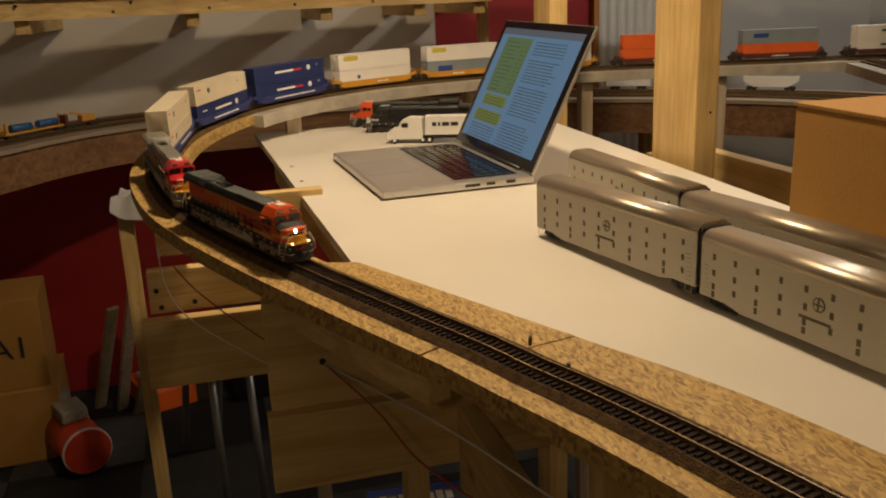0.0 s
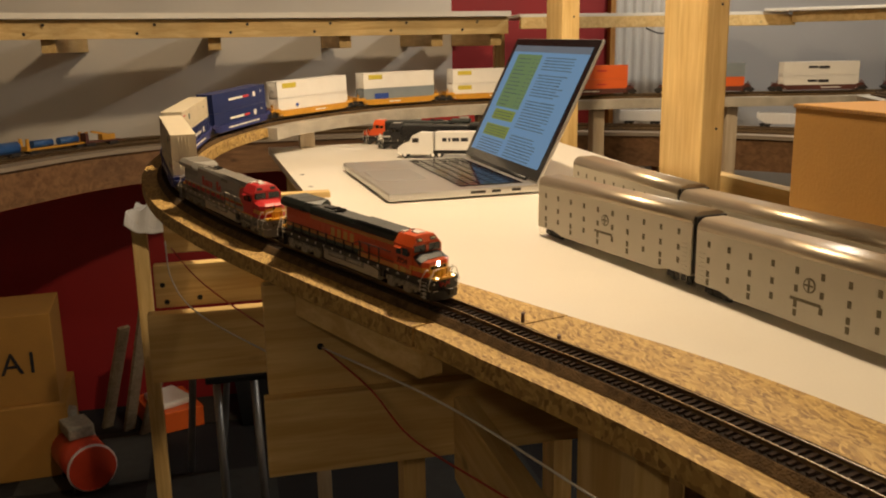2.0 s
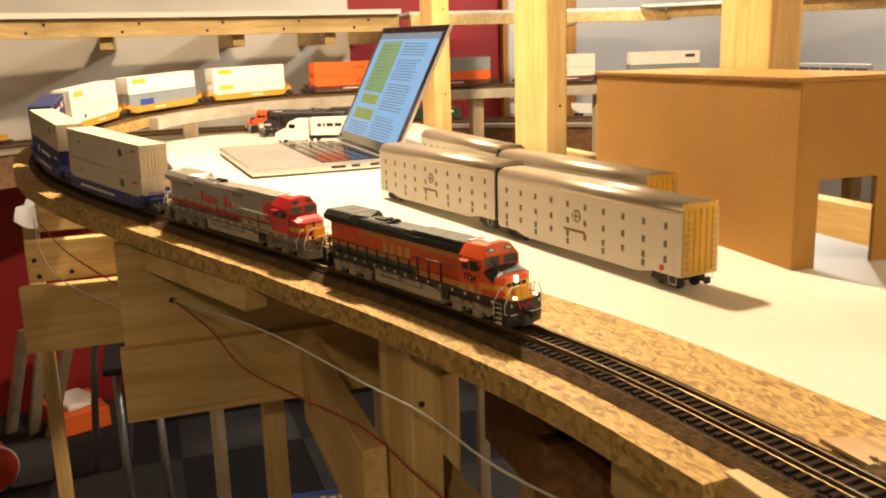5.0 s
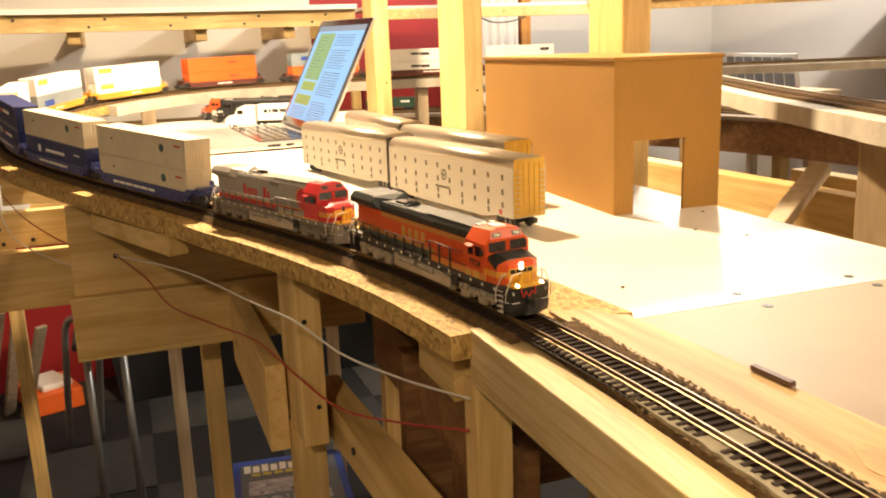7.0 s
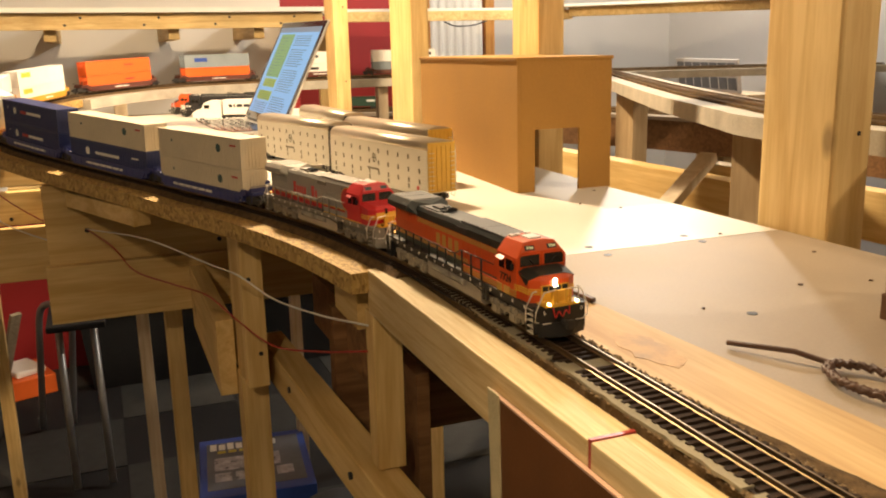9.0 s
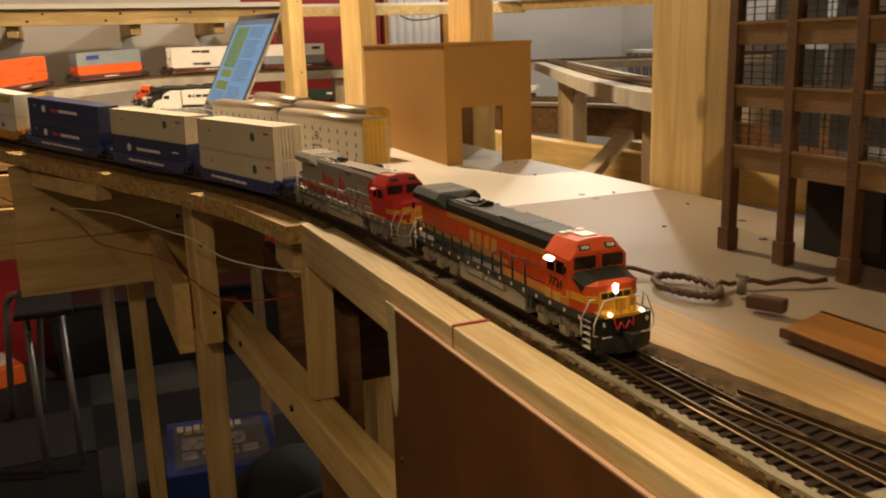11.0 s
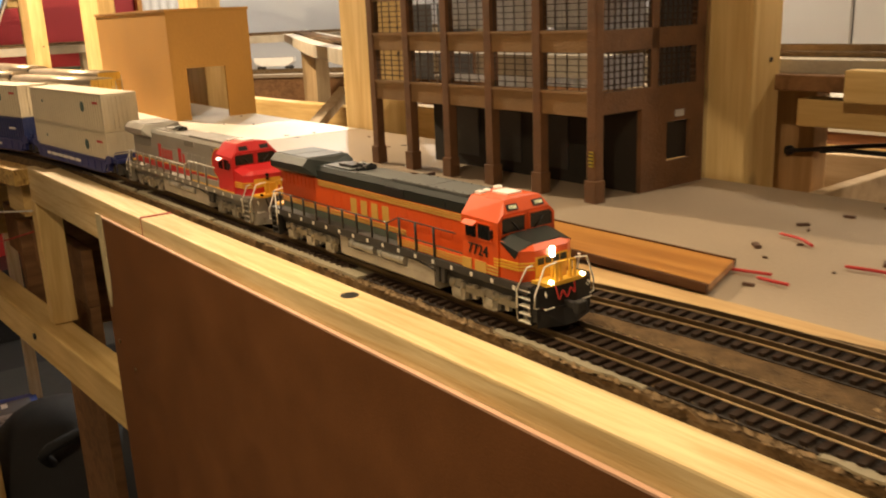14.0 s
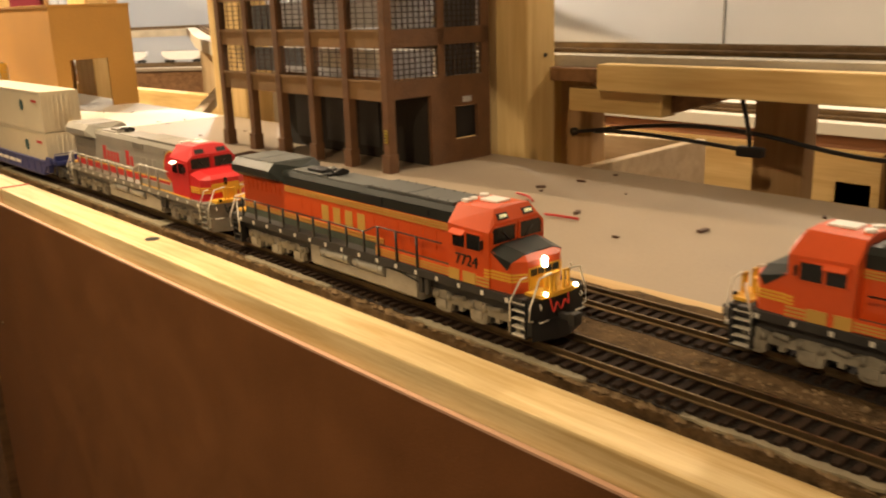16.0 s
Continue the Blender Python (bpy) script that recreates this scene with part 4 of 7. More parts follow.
# ---- rolling stock: x forward, origin on the rail top ----
def bogie(parent, x, mat="truck_grey", axles=2, gauge_y=0.0118, pitch=0.0205):
    bm = B()
    n = axles - 1
    half = pitch * n / 2
    for y in (-gauge_y, gauge_y):
        prism(bm, [(x - half - 0.0085, 0.0050), (x - half - 0.006, 0.0088), (x - 0.006, 0.0108), (x + 0.006, 0.0108), (x + half + 0.006, 0.0088), (x + half + 0.0085, 0.0050),
                   (x + half - 0.0065, 0.0044), (x + 0.005, 0.0030), (x - 0.005, 0.0030), (x - half + 0.0065, 0.0044)], y - 0.0009, y + 0.0009, "y")
        for k in range(axles):
            ax = x - half + pitch * k
            box(bm, ax - 0.0028, y - 0.0018, 0.0035, ax + 0.0028, y + 0.0018, 0.0085, 0.0005)
            rod(bm, (ax + 0.0062, y, 0.0042), (ax + 0.0062, y, 0.0095), 0.0013, 6)
            rod(bm, (ax - 0.0062, y, 0.0042), (ax - 0.0062, y, 0.0095), 0.0013, 6)
    box(bm, x - 0.005, -gauge_y, 0.0055, x + 0.005, gauge_y, 0.0125)
    tr = part("truck", bm, mat, parent)
    bm = B()
    for k in range(axles):
        ax = x - half + pitch * k
        for y in (-0.0090, 0.0072):
            rod(bm, (ax, y, 0.0062), (ax, y + 0.0018, 0.0062), 0.0062, 16)
        rod(bm, (ax, -0.009, 0.0062), (ax, 0.009, 0.0062), 0.001, 6)
    parts("wheelset", bm, "gunmetal", tr, "dark steel wheels")


def coupler(parent, x, sign):
    bm = B()
    box(bm, min(x, x + sign * 0.007), -0.0012, 0.0085, max(x, x + sign * 0.007), 0.0012, 0.0112, 0.0003)
    box(bm, min(x + sign * 0.006, x + sign * 0.0092), -0.0024, 0.0075, max(x + sign * 0.006, x + sign * 0.0092), 0.0024, 0.0125, 0.0006)
    part("coupler", bm, "gunmetal", parent)


def letters_as_bars(parent, spots, h, mat, y, depth=0.0003, name="marking"):
    """Blocks in place of a company's name: (x0, x1) by height h at (z)."""
    bm = B()
    for x0, x1, z0 in spots:
        box(bm, min(x0, x1), min(y, y + depth), z0, max(x0, x1), max(y, y + depth), z0 + h)
    parts(name, bm, mat, parent)


def hull(bm, pts):
    vs = [bm.verts.new(p) for p in pts]
    bmesh.ops.convex_hull(bm, input=vs)
    loose = [v for v in vs if v.is_valid and not v.link_faces]
    bmesh.ops.delete(bm, geom=loose, context="VERTS")


def loco_truck(parent, x, mat):
    """A six-wheel truck: beam with three pedestals each side, springs, brake cylinders and wheels."""
    bm = B()
    for s in (-1, 1):
        y = s * 0.0122
        prism(bm, [(x - 0.0285, 0.0078), (x - 0.0275, 0.0102), (x - 0.0200, 0.0112), (x - 0.0140, 0.0092), (x - 0.0080, 0.0092), (x - 0.0040, 0.0110), (x + 0.0040, 0.0110), (x + 0.0080, 0.0092),
                   (x + 0.0140, 0.0092), (x + 0.0200, 0.0112), (x + 0.0275, 0.0102), (x + 0.0285, 0.0078), (x + 0.0270, 0.0062), (x - 0.0270, 0.0062)], y - 0.0009, y + 0.0009, "y")
        for k in (-1, 0, 1):
            ax = x + k * 0.0215
            prism(bm, [(ax - 0.0052, 0.0072), (ax + 0.0052, 0.0072), (ax + 0.0046, 0.0026), (ax + 0.0022, 0.0018), (ax - 0.0022, 0.0018), (ax - 0.0046, 0.0026)], y - 0.0011, y + 0.0011, "y")
            box(bm, ax - 0.0024, y - 0.0018, 0.0034, ax + 0.0024, y + 0.0018, 0.0074, 0.0004)
            rod(bm, (ax - 0.0038, y + s * 0.0012, 0.0075), (ax - 0.0038, y + s * 0.0012, 0.0108), 0.0013, 7)
            rod(bm, (ax + 0.0038, y + s * 0.0012, 0.0075), (ax + 0.0038, y + s * 0.0012, 0.0108), 0.0013, 7)
        for k in (-0.5, 0.5):
            ax = x + k * 0.0215
            rod(bm, (ax - 0.0030, y + s * 0.0016, 0.0098), (ax + 0.0030, y + s * 0.0016, 0.0106), 0.0011, 8)
            box(bm, ax - 0.0012, y - 0.0010, 0.0042, ax + 0.0012, y + 0.0010, 0.0064)
    box(bm, x - 0.0245, -0.0080, 0.0080, x + 0.0245, 0.0080, 0.0125)
    tr = part("truck", bm, mat, parent)
    for k in (-1, 0, 1):
        bm = B()
        ax = x + k * 0.0215
        for y in (-0.0092, 0.0074):
            rod(bm, (ax, y, 0.0061), (ax, y + 0.0018, 0.0061), 0.0061, 18)
        rod(bm, (ax, -0.009, 0.0061), (ax, 0.009, 0.0061), 0.001, 6)
        part("wheelset", bm, "gunmetal", tr, "dark steel wheels")


def loco(name, label, body, roof, trim, cab_mat, truck_mat, group, warbonnet=False, number="", lights=True):
    lo = thing(name, label, "locomotive", group=group)
    W = 0.0190  # walkway height over the rail
    sill_mat = "silver_dark" if warbonnet else "gunmetal"
    # frame and walkway
    bm = B()
    box(bm, -0.1165, -0.0166, W - 0.0036, 0.1050, 0.0166, W, 0.0003)
    box(bm, -0.112, -0.0125, 0.0108, 0.1010, 0.0125, W - 0.0036)
    part("walkway", bm, sill_mat, lo)
    # tank with its skirt, and two air tanks on each side
    bm = B()
    prism(bm, [(-0.0128, 0.0030), (-0.0152, 0.0050), (-0.0152, 0.0094), (0.0152, 0.0094), (0.0152, 0.0050), (0.0128, 0.0030)], -0.041, 0.041, "x")
    for s in (-1, 1):
        for x0, x1 in ((-0.041, -0.033), (0.020, 0.041)):
            box(bm, x0, min(s * 0.0100, s * 0.0154), 0.0090, x1, max(s * 0.0100, s * 0.0154), 0.0146, 0.0004)
    part("fuel_tank", bm, "truck_silver", lo, "dull silver fuel tank")
    bm = B()
    for y in (-0.0140, 0.0140):
        for x0, x1 in ((-0.031, -0.0085), (-0.0045, 0.0180)):
            rod(bm, (x0, y, 0.0122), (x1, y, 0.0122), 0.0025, 16)
            for x in (x0 + 0.0035, x1 - 0.0035):
                rod(bm, (x - 0.0005, y, 0.0122), (x + 0.0005, y, 0.0122), 0.00285, 14)
    parts("air_tank", bm, "silver", lo, "dull silver air tank")
    bm = B()
    for s in (-1, 1):
        for x in (0.0430, 0.0470):
            box(bm, x, s * 0.0150 - 0.0010, 0.0080, x + 0.0025, s * 0.0150 + 0.0010, 0.0150, 0.0003)
        tube(bm, [(-0.040, s * 0.0160, 0.0152), (0.030, s * 0.0160, 0.0148), (0.046, s * 0.0156, 0.0120)], 0.0004, 5)
    parts("pipe_box", bm, "gunmetal", lo)
    for x in (-0.0775, 0.0775):
        loco_truck(lo, x, truck_mat)
    # long hood: painted sides, then the upper band and the roof panels
    bm = B()
    box(bm, -0.1120, -0.0102, W, 0.0632, 0.0102, 0.0402)
    part("hood", bm, body, lo)
    bm = B()
    for k in range(14):
        x = -0.062 + k * 0.0086
        for y in (-0.0102, 0.0102):
            box(bm, x, y - 0.00022, 0.0272, x + 0.0081, y + 0.00022, 0.0358)
            rod(bm, (x + 0.0070, y - 0.0004, 0.0310), (x + 0.0070, y + 0.0004, 0.0310), 0.00035, 5)
    parts("hood_door", bm, body, lo)
    bm = B()
    prism(bm, [(-0.01035, 0.0402), (-0.01035, 0.0450), (-0.0088, 0.0474), (0.0088, 0.0474), (0.01035, 0.0450), (0.01035, 0.0402)], -0.0712, 0.0634, "x")
    part("roof_band", bm, roof, lo)
    bm = B()
    for x0, x1, z1, hw in ((-0.066, -0.040, 0.0482, 0.0070), (-0.033, -0.002, 0.0480, 0.0082), (0.0010, 0.0290, 0.0489, 0.0088), (0.0294, 0.0590, 0.0489, 0.0088)):
        box(bm, x0, -hw, 0.0473, x1, hw, z1, 0.0003)
    parts("roof_hatch", bm, "roof_grey" if not warbonnet else "silver_dark", lo, "weathered grey roof hatch")
    bm = B()
    for k in range(9):
        for y in (-0.0078, 0.0078):
            rod(bm, (0.0035 + k * 0.0064, y, 0.0488), (0.0035 + k * 0.0064, y, 0.0492), 0.0004, 6)
    part("hatch_bolts", bm, roof, lo)
    # intake box cut into the upper band
    bm = B()
    for s in (-1, 1):
        box(bm, -0.0035, s * 0.01035 - 0.0005, 0.0412, 0.0130, s * 0.01035 + 0.0005, 0.0448)
        box(bm, 0.0440, s * 0.01035 - 0.0004, 0.0415, 0.0450, s * 0.01035 + 0.0004, 0.0438)
    parts("intake", bm, "black" if not warbonnet else "silver_dark", lo)
    # radiator with overhanging wings and a sloped front
    bm = B()
    for s in (-1, 1):
        hull(bm, [(x, s * y, z) for x, y, z in ((-0.1128, 0.0, 0.0400), (-0.1128, 0.0103, 0.0400), (-0.1128, 0.0162, 0.0436), (-0.1128, 0.0162, 0.0472), (-0.1128, 0.0128, 0.0508), (-0.1128, 0.0, 0.0508),
                                                (-0.0735, 0.0, 0.0400), (-0.0690, 0.0103, 0.0412), (-0.0745, 0.0162, 0.0436), (-0.0745, 0.0162, 0.0472), (-0.0745, 0.0128, 0.0508), (-0.0680, 0.0, 0.0480), (-0.0745, 0.0, 0.0508))])
    part("radiator_hood", bm, roof, lo)
    bm = B()
    for x0, x1 in ((-0.1115, -0.0945), (-0.0935, -0.0760)):
        box(bm, x0, -0.0118, 0.0506, x1, 0.0118, 0.0512, 0.0002)
    parts("radiator_screen", bm, "roof_grey" if not warbonnet else "silver_dark", lo, "grey radiator screen")
    bm = B()
    for s in (-1, 1):
        for k in range(8):
            box(bm, -0.1095 + k * 0.0046, s * 0.0103 - 0.0003, 0.0335, -0.1062 + k * 0.0046, s * 0.0103 + 0.0003, 0.0395)
    parts("grille", bm, body, lo)
    # exhaust stack, antenna tray and horns
    bm = B(); box(bm, -0.0375, -0.0050, 0.0473, -0.0345, 0.0050, 0.0490, 0.0003); box(bm, -0.0560, -0.0040, 0.0481, -0.0430, 0.0045, 0.0496, 0.0003)
    parts("exhaust_box", bm, "black" if not warbonnet else "silver_dark", lo)
    bm = B()
    for dy, dz, sx in ((-0.0022, 0.0006, 1), (0.0, 0.0014, 1), (0.0022, 0.0006, 1), (-0.0012, 0.0012, -1), (0.0014, 0.0012, -1)):
        rod(bm, (-0.0355, dy, 0.0490 + dz), (-0.0355 + sx * 0.0052, dy, 0.0492 + dz), 0.0005, 8, 0.0013)
    rod(bm, (-0.0355, 0, 0.0474), (-0.0355, 0, 0.0502), 0.0007, 6)
    box(bm, -0.0362, -0.0028, 0.0492, -0.0348, 0.0028, 0.0500)
    part("horn", bm, "black", lo)
    # cab with bevelled roof, and the nose with its cut corners
    bm = B()
    hull(bm, [(x, s * y, z) for s in (-1, 1) for x, y, z in ((0.0632, 0.0160, W), (0.0868, 0.0160, W), (0.0632, 0.0160, 0.0424), (0.0868, 0.0160, 0.0418), (0.0868, 0.0128, 0.0450), (0.0632, 0.0102, 0.0496), (0.0838, 0.0100, 0.0500), (0.0632, 0.0040, 0.0506), (0.0830, 0.0040, 0.0508))])
    part("cab", bm, cab_mat, lo)
    bm = B()
    hull(bm, [(x, s * y, z) for s in (-1, 1) for x, y, z in ((0.0868, 0.0152, W), (0.0868, 0.0152, 0.0346), (0.0868, 0.0100, 0.0364), (0.0975, 0.0146, W), (0.0975, 0.0146, 0.0318), (0.1012, 0.0092, W), (0.1012, 0.0092, 0.0316), (0.0985, 0.0080, 0.0338))])
    part("nose", bm, cab_mat, lo)
    bm = B()
    for s in (-1, 1):
        prism(bm, [(s * 0.0014, 0.0368), (s * 0.0142, 0.0368), (s * 0.0142, 0.0416), (s * 0.0126, 0.0434), (s * 0.0014, 0.0434)], 0.0866, 0.0871, "x")
        box(bm, 0.0662, s * 0.0160 - 0.0003, 0.0336, 0.0732, s * 0.0160 + 0.0003, 0.0400)
        box(bm, 0.0744, s * 0.0160 - 0.0003, 0.0336, 0.0822, s * 0.0160 + 0.0003, 0.0400)
    parts("window", bm, "glass", lo, "dark cab window")
    bm = B()
    for s in (-1, 1):
        for z0, z1, y0, y1 in ((0.0362, 0.0369, 0.0008, 0.0148), (0.0433, 0.0438, 0.0008, 0.0130), (0.0368, 0.0434, 0.0008, 0.0015), (0.0368, 0.0418, 0.0141, 0.0147)):
            box(bm, 0.0868, min(s * y0, s * y1), z0, 0.0875, max(s * y0, s * y1), z1)
        for x0, x1, z0, z1 in ((0.0654, 0.0830, 0.0400, 0.0405), (0.0654, 0.0830, 0.0331, 0.0336), (0.0732, 0.0744, 0.0334, 0.0402), (0.0654, 0.0662, 0.0334, 0.0402), (0.0822, 0.0830, 0.0334, 0.0402)):
            box(bm, x0, s * 0.0160 - 0.0004, z0, x1, s * 0.0160 + 0.0006, z1)
    part("window_frame", bm, cab_mat, lo)
    bm = B()
    for s in (-1, 1):
        tube(bm, [(0.0874, s * 0.0040, 0.0366), (0.0876, s * 0.0085, 0.0412)], 0.00025, 4)
    parts("wiper", bm, "black", lo)
    bm = B()
    for s in (-1, 1):
        prism(bm, [(s * 0.0160, 0.0402), (s * 0.0160, 0.0409), (s * 0.0186, 0.0394), (s * 0.0186, 0.0390)], 0.0658, 0.0740, "x")
    parts("sunshade", bm, cab_mat, lo)
    bm = B()
    for s in (-1, 1):
        box(bm, 0.0832, min(s * 0.0160, s * 0.0180), 0.0350, 0.0838, max(s * 0.0160, s * 0.0180), 0.0385)
    parts("mirror", bm, "black", lo)
    # anti-glare top of the nose, coming down to a point on each side
    if not warbonnet:
        bm = B()
        hull(bm, [(x, s * y, z) for s in (-1, 1) for x, y, z in ((0.0870, 0.0101, 0.0360), (0.0870, 0.0100, 0.0368), (0.0986, 0.0081, 0.0336), (0.0986, 0.0080, 0.0342))])
        for s in (-1, 1):
            hull(bm, [(0.0869, s * 0.0155, 0.0344), (0.0955, s * 0.0151, 0.0284), (0.0977, s * 0.0149, 0.0317), (0.0869, s * 0.0101, 0.0368), (0.0987, s * 0.0081, 0.0341),
                      (0.0869, s * 0.0148, 0.0344), (0.0955, s * 0.0140, 0.0284), (0.0975, s * 0.0140, 0.0316), (0.0869, s * 0.0098, 0.0358), (0.0985, s * 0.0078, 0.0334)])
        part("nose_top", bm, "loco_dark", lo, "dark anti-glare nose top")
    bm = B()
    rod(bm, (0.0655, 0.0030, 0.0503), (0.0655, 0.0030, 0.0518), 0.0020, 12)
    rod(bm, (0.0665, -0.0040, 0.0500), (0.0665, -0.0040, 0.0516), 0.0016, 12)
    box(bm, 0.0700, -0.0042, 0.0503, 0.0800, 0.0040, 0.0516, 0.0005)
    box(bm, 0.0635, -0.0085, 0.0496, 0.0675, -0.0055, 0.0512, 0.0003)
    parts("roof_box", bm, "white", lo, "white roof box")
    # pilot, plough and steps at both ends
    for s in (-1, 1):
        f = 0.1075 if s > 0 else 0.1180
        bm = B()
        hull(bm, [(s * x, y, z) for y in (-1, 1) for x, y, z in ((f - 0.0015, y * 0.0160, 0.0040), (f - 0.0015, y * 0.0160, 0.0186), (f + 0.0010, y * 0.0152, 0.0048), (f + 0.0010, y * 0.0152, 0.0186), (f + 0.0022, y * 0.0060, 0.0048), (f + 0.0022, y * 0.0060, 0.0186))])
        hull(bm, [(s * x, y, z) for y in (-1, 1) for x, y, z in ((f + 0.0008, y * 0.0150, 0.0020), (f + 0.0008, y * 0.0145, 0.0098), (f + 0.0048, y * 0.0030, 0.0016), (f + 0.0030, y * 0.0030, 0.0094))])
        pil = part("pilot", bm, "black" if not warbonnet else "silver_dark", lo)
        bm = B()
        for yy in (-1, 1):
            for x in (f - 0.0090, f - 0.0016):
                box(bm, min(s * x, s * (x + 0.0006)), yy * 0.0150 - 0.0016, 0.0030, max(s * x, s * (x + 0.0006)), yy * 0.0150 + 0.0016, W)
            box(bm, min(s * (f - 0.0088), s * (f - 0.0014)), yy * 0.0136 - 0.0002, 0.0030, max(s * (f - 0.0088), s * (f - 0.0014)), yy * 0.0136 + 0.0002, W)
        parts("step_box", bm, "black" if not warbonnet else "silver_dark", pil)
        bm = B()
        for yy in (-1, 1):
            for k in range(5):
                box(bm, min(s * (f - 0.0084), s * (f - 0.0012)), yy * 0.0154 - 0.0013, 0.0036 + k * 0.0033, max(s * (f - 0.0084), s * (f - 0.0012)), yy * 0.0154 + 0.0013, 0.0040 + k * 0.0033)
        parts("step", bm, ("wire_hand" if s > 0 else "gunmetal") if not warbonnet else "silver", pil)
        coupler(lo, s * (f + 0.0020), s)
        hand = "wire_hand"
        bm = B()
        for yy in (-1, 1):
            tube(bm, [(s * (f - 0.0088), yy * 0.0170, 0.0090), (s * (f - 0.0088), yy * 0.0170, 0.0168), (s * (f - 0.0048), yy * 0.0150, 0.0262), (s * (f - 0.0038), yy * 0.0128, 0.0268)], 0.00042, 5)
            tube(bm, [(s * (f + 0.0012), yy * 0.0146, 0.0105), (s * (f + 0.0012), yy * 0.0168, 0.0110), (s * (f + 0.0014), yy * 0.0166, 0.0165), (s * (f + 0.0020), yy * 0.0118, 0.0272), (s * (f + 0.0020), yy * 0.0052, 0.0280)], 0.00042, 5)
            tube(bm, [(s * (f + 0.0030), yy * 0.0130, 0.0105), (s * (f + 0.0034), yy * 0.0130, 0.0100), (s * (f + 0.0034), yy * 0.0080, 0.0100)], 0.00035, 5)
            tube(bm, [(s * (f + 0.0024), yy * 0.0118, 0.0170), (s * (f + 0.0030), yy * 0.0125, 0.0160), (s * (f + 0.0028), yy * 0.0118, 0.0148), (s * (f + 0.0024), yy * 0.0112, 0.0160)], 0.0003, 4)
        parts("grab_iron", bm, hand, lo, "pale bent wire handrail")
        # anti-climber and its gate
        gate = trim if s > 0 else "yellow"
        bm = B()
        hull(bm, [(s * x, y, z) for y in (-1, 1) for x, y, z in ((f - 0.0055, y * 0.0120, W + 0.0002), (f - 0.0055, y * 0.0120, W + 0.0012), (f + 0.0022, y * 0.0110, W - 0.0004), (f + 0.0022, y * 0.0110, W + 0.0012), (f + 0.0032, y * 0.0050, W - 0.0004), (f + 0.0032, y * 0.0050, W + 0.0012))])
        box(bm, min(s * (f - 0.0030), s * (f - 0.0015)), -0.0040, W, max(s * (f - 0.0030), s * (f - 0.0015)), 0.0040, W + 0.0072)
        for y in (-0.0052, -0.0026, 0.0026, 0.0052):
            box(bm, min(s * (f + 0.0012), s * (f + 0.0021)), y - 0.0005, W, max(s * (f + 0.0012), s * (f + 0.0021)), y + 0.0005, W + 0.0086)
        box(bm, min(s * (f + 0.0012), s * (f + 0.0021)), -0.0057, W + 0.0080, max(s * (f + 0.0012), s * (f + 0.0021)), -0.0021, W + 0.0088)
        box(bm, min(s * (f + 0.0012), s * (f + 0.0021)), 0.0021, W + 0.0080, max(s * (f + 0.0012), s * (f + 0.0021)), 0.0057, W + 0.0088)
        part("platform_gate", bm, gate, lo, "yellow platform edge with upright bars")
    # hose looped in front of the pilot
    bm = B()
    tube(bm, catmull([(0.1102, -0.0065, 0.0182), (0.1108, -0.0050, 0.0128), (0.1106, -0.0030, 0.0160), (0.1110, -0.0008, 0.0130), (0.1106, 0.0016, 0.0162), (0.1108, 0.0036, 0.0140), (0.1102, 0.0040, 0.0186)], 5), 0.00042, 6)
    part("air_hose", bm, "hose_red" if not warbonnet else "black", lo)
    # handrails along the hood
    rail_mat = "black" if not warbonnet else "silver_dark"
    for s in (-1, 1):
        yy = s * 0.0161
        for k in range(9):
            bm = B(); rod(bm, (-0.1050 + k * 0.0138, yy, W), (-0.1050 + k * 0.0138, yy, W + 0.0102), 0.00062, 6); part("stanchion", bm, rail_mat, lo)
        for x in (0.0160, 0.0290, 0.0430):
            bm = B(); rod(bm, (x, yy, W), (x, yy, W + 0.0140), 0.00062, 6); part("stanchion", bm, rail_mat, lo)
        bm = B()
        tube(bm, [(-0.1140, yy, W + 0.0090), (-0.1050, yy, W + 0.0098), (0.0054, yy, W + 0.0098), (0.0150, yy, W + 0.0138), (0.0590, yy, W + 0.0138)], 0.00036, 5)
        part("handrail", bm, "black" if not warbonnet else "wire_hand", lo)
    bm = B()
    for s in (-1, 1):
        for k in range(16):
            x = -0.108 + k * 0.0136
            box(bm, x, s * 0.0167 - 0.0002, W - 0.0029, x + 0.0016, s * 0.0167 + 0.0002, W - 0.0011)
    parts("frame_tab", bm, "wire_hand", lo)
    # paint bands; the forward part of the sill carries a raised striped skirt
    def band(x0, x1, z0, h, y, mat, nm="stripe"):
        bm = B()
        for s in (-1, 1):
            box(bm, x0, s * y - 0.0003, z0, x1, s * y + 0.0003, z0 + h)
        parts(nm, bm, mat, lo)
    band(-0.1118, 0.0632, W + 0.0001, 0.0034, 0.0103, "hood_base" if trim == "yellow" and not warbonnet else body, "hood_base")
    band(0.0130, 0.0632, W + 0.0001, 0.0046, 0.0150, cab_mat if not warbonnet else body, "skirt")
    if not warbonnet:
        for z0 in (0.0369, 0.0380, 0.0391) if trim == "yellow" else ():
            band(-0.0690, 0.0632, z0, 0.0006, 0.0104, "gold")
        for dz in (0.0040, 0.0054) if trim == "yellow" else ():
            band(-0.1118, 0.0130, W + dz, 0.0008, 0.0104, "gold")
        if trim == "yellow":
            for dz in (0.0006, 0.0018, 0.0030):
                band(0.0130, 0.0632, W + dz, 0.0007, 0.0152, "gold")
        for z0 in (0.0236, 0.0249, 0.0262):
            bm = B()
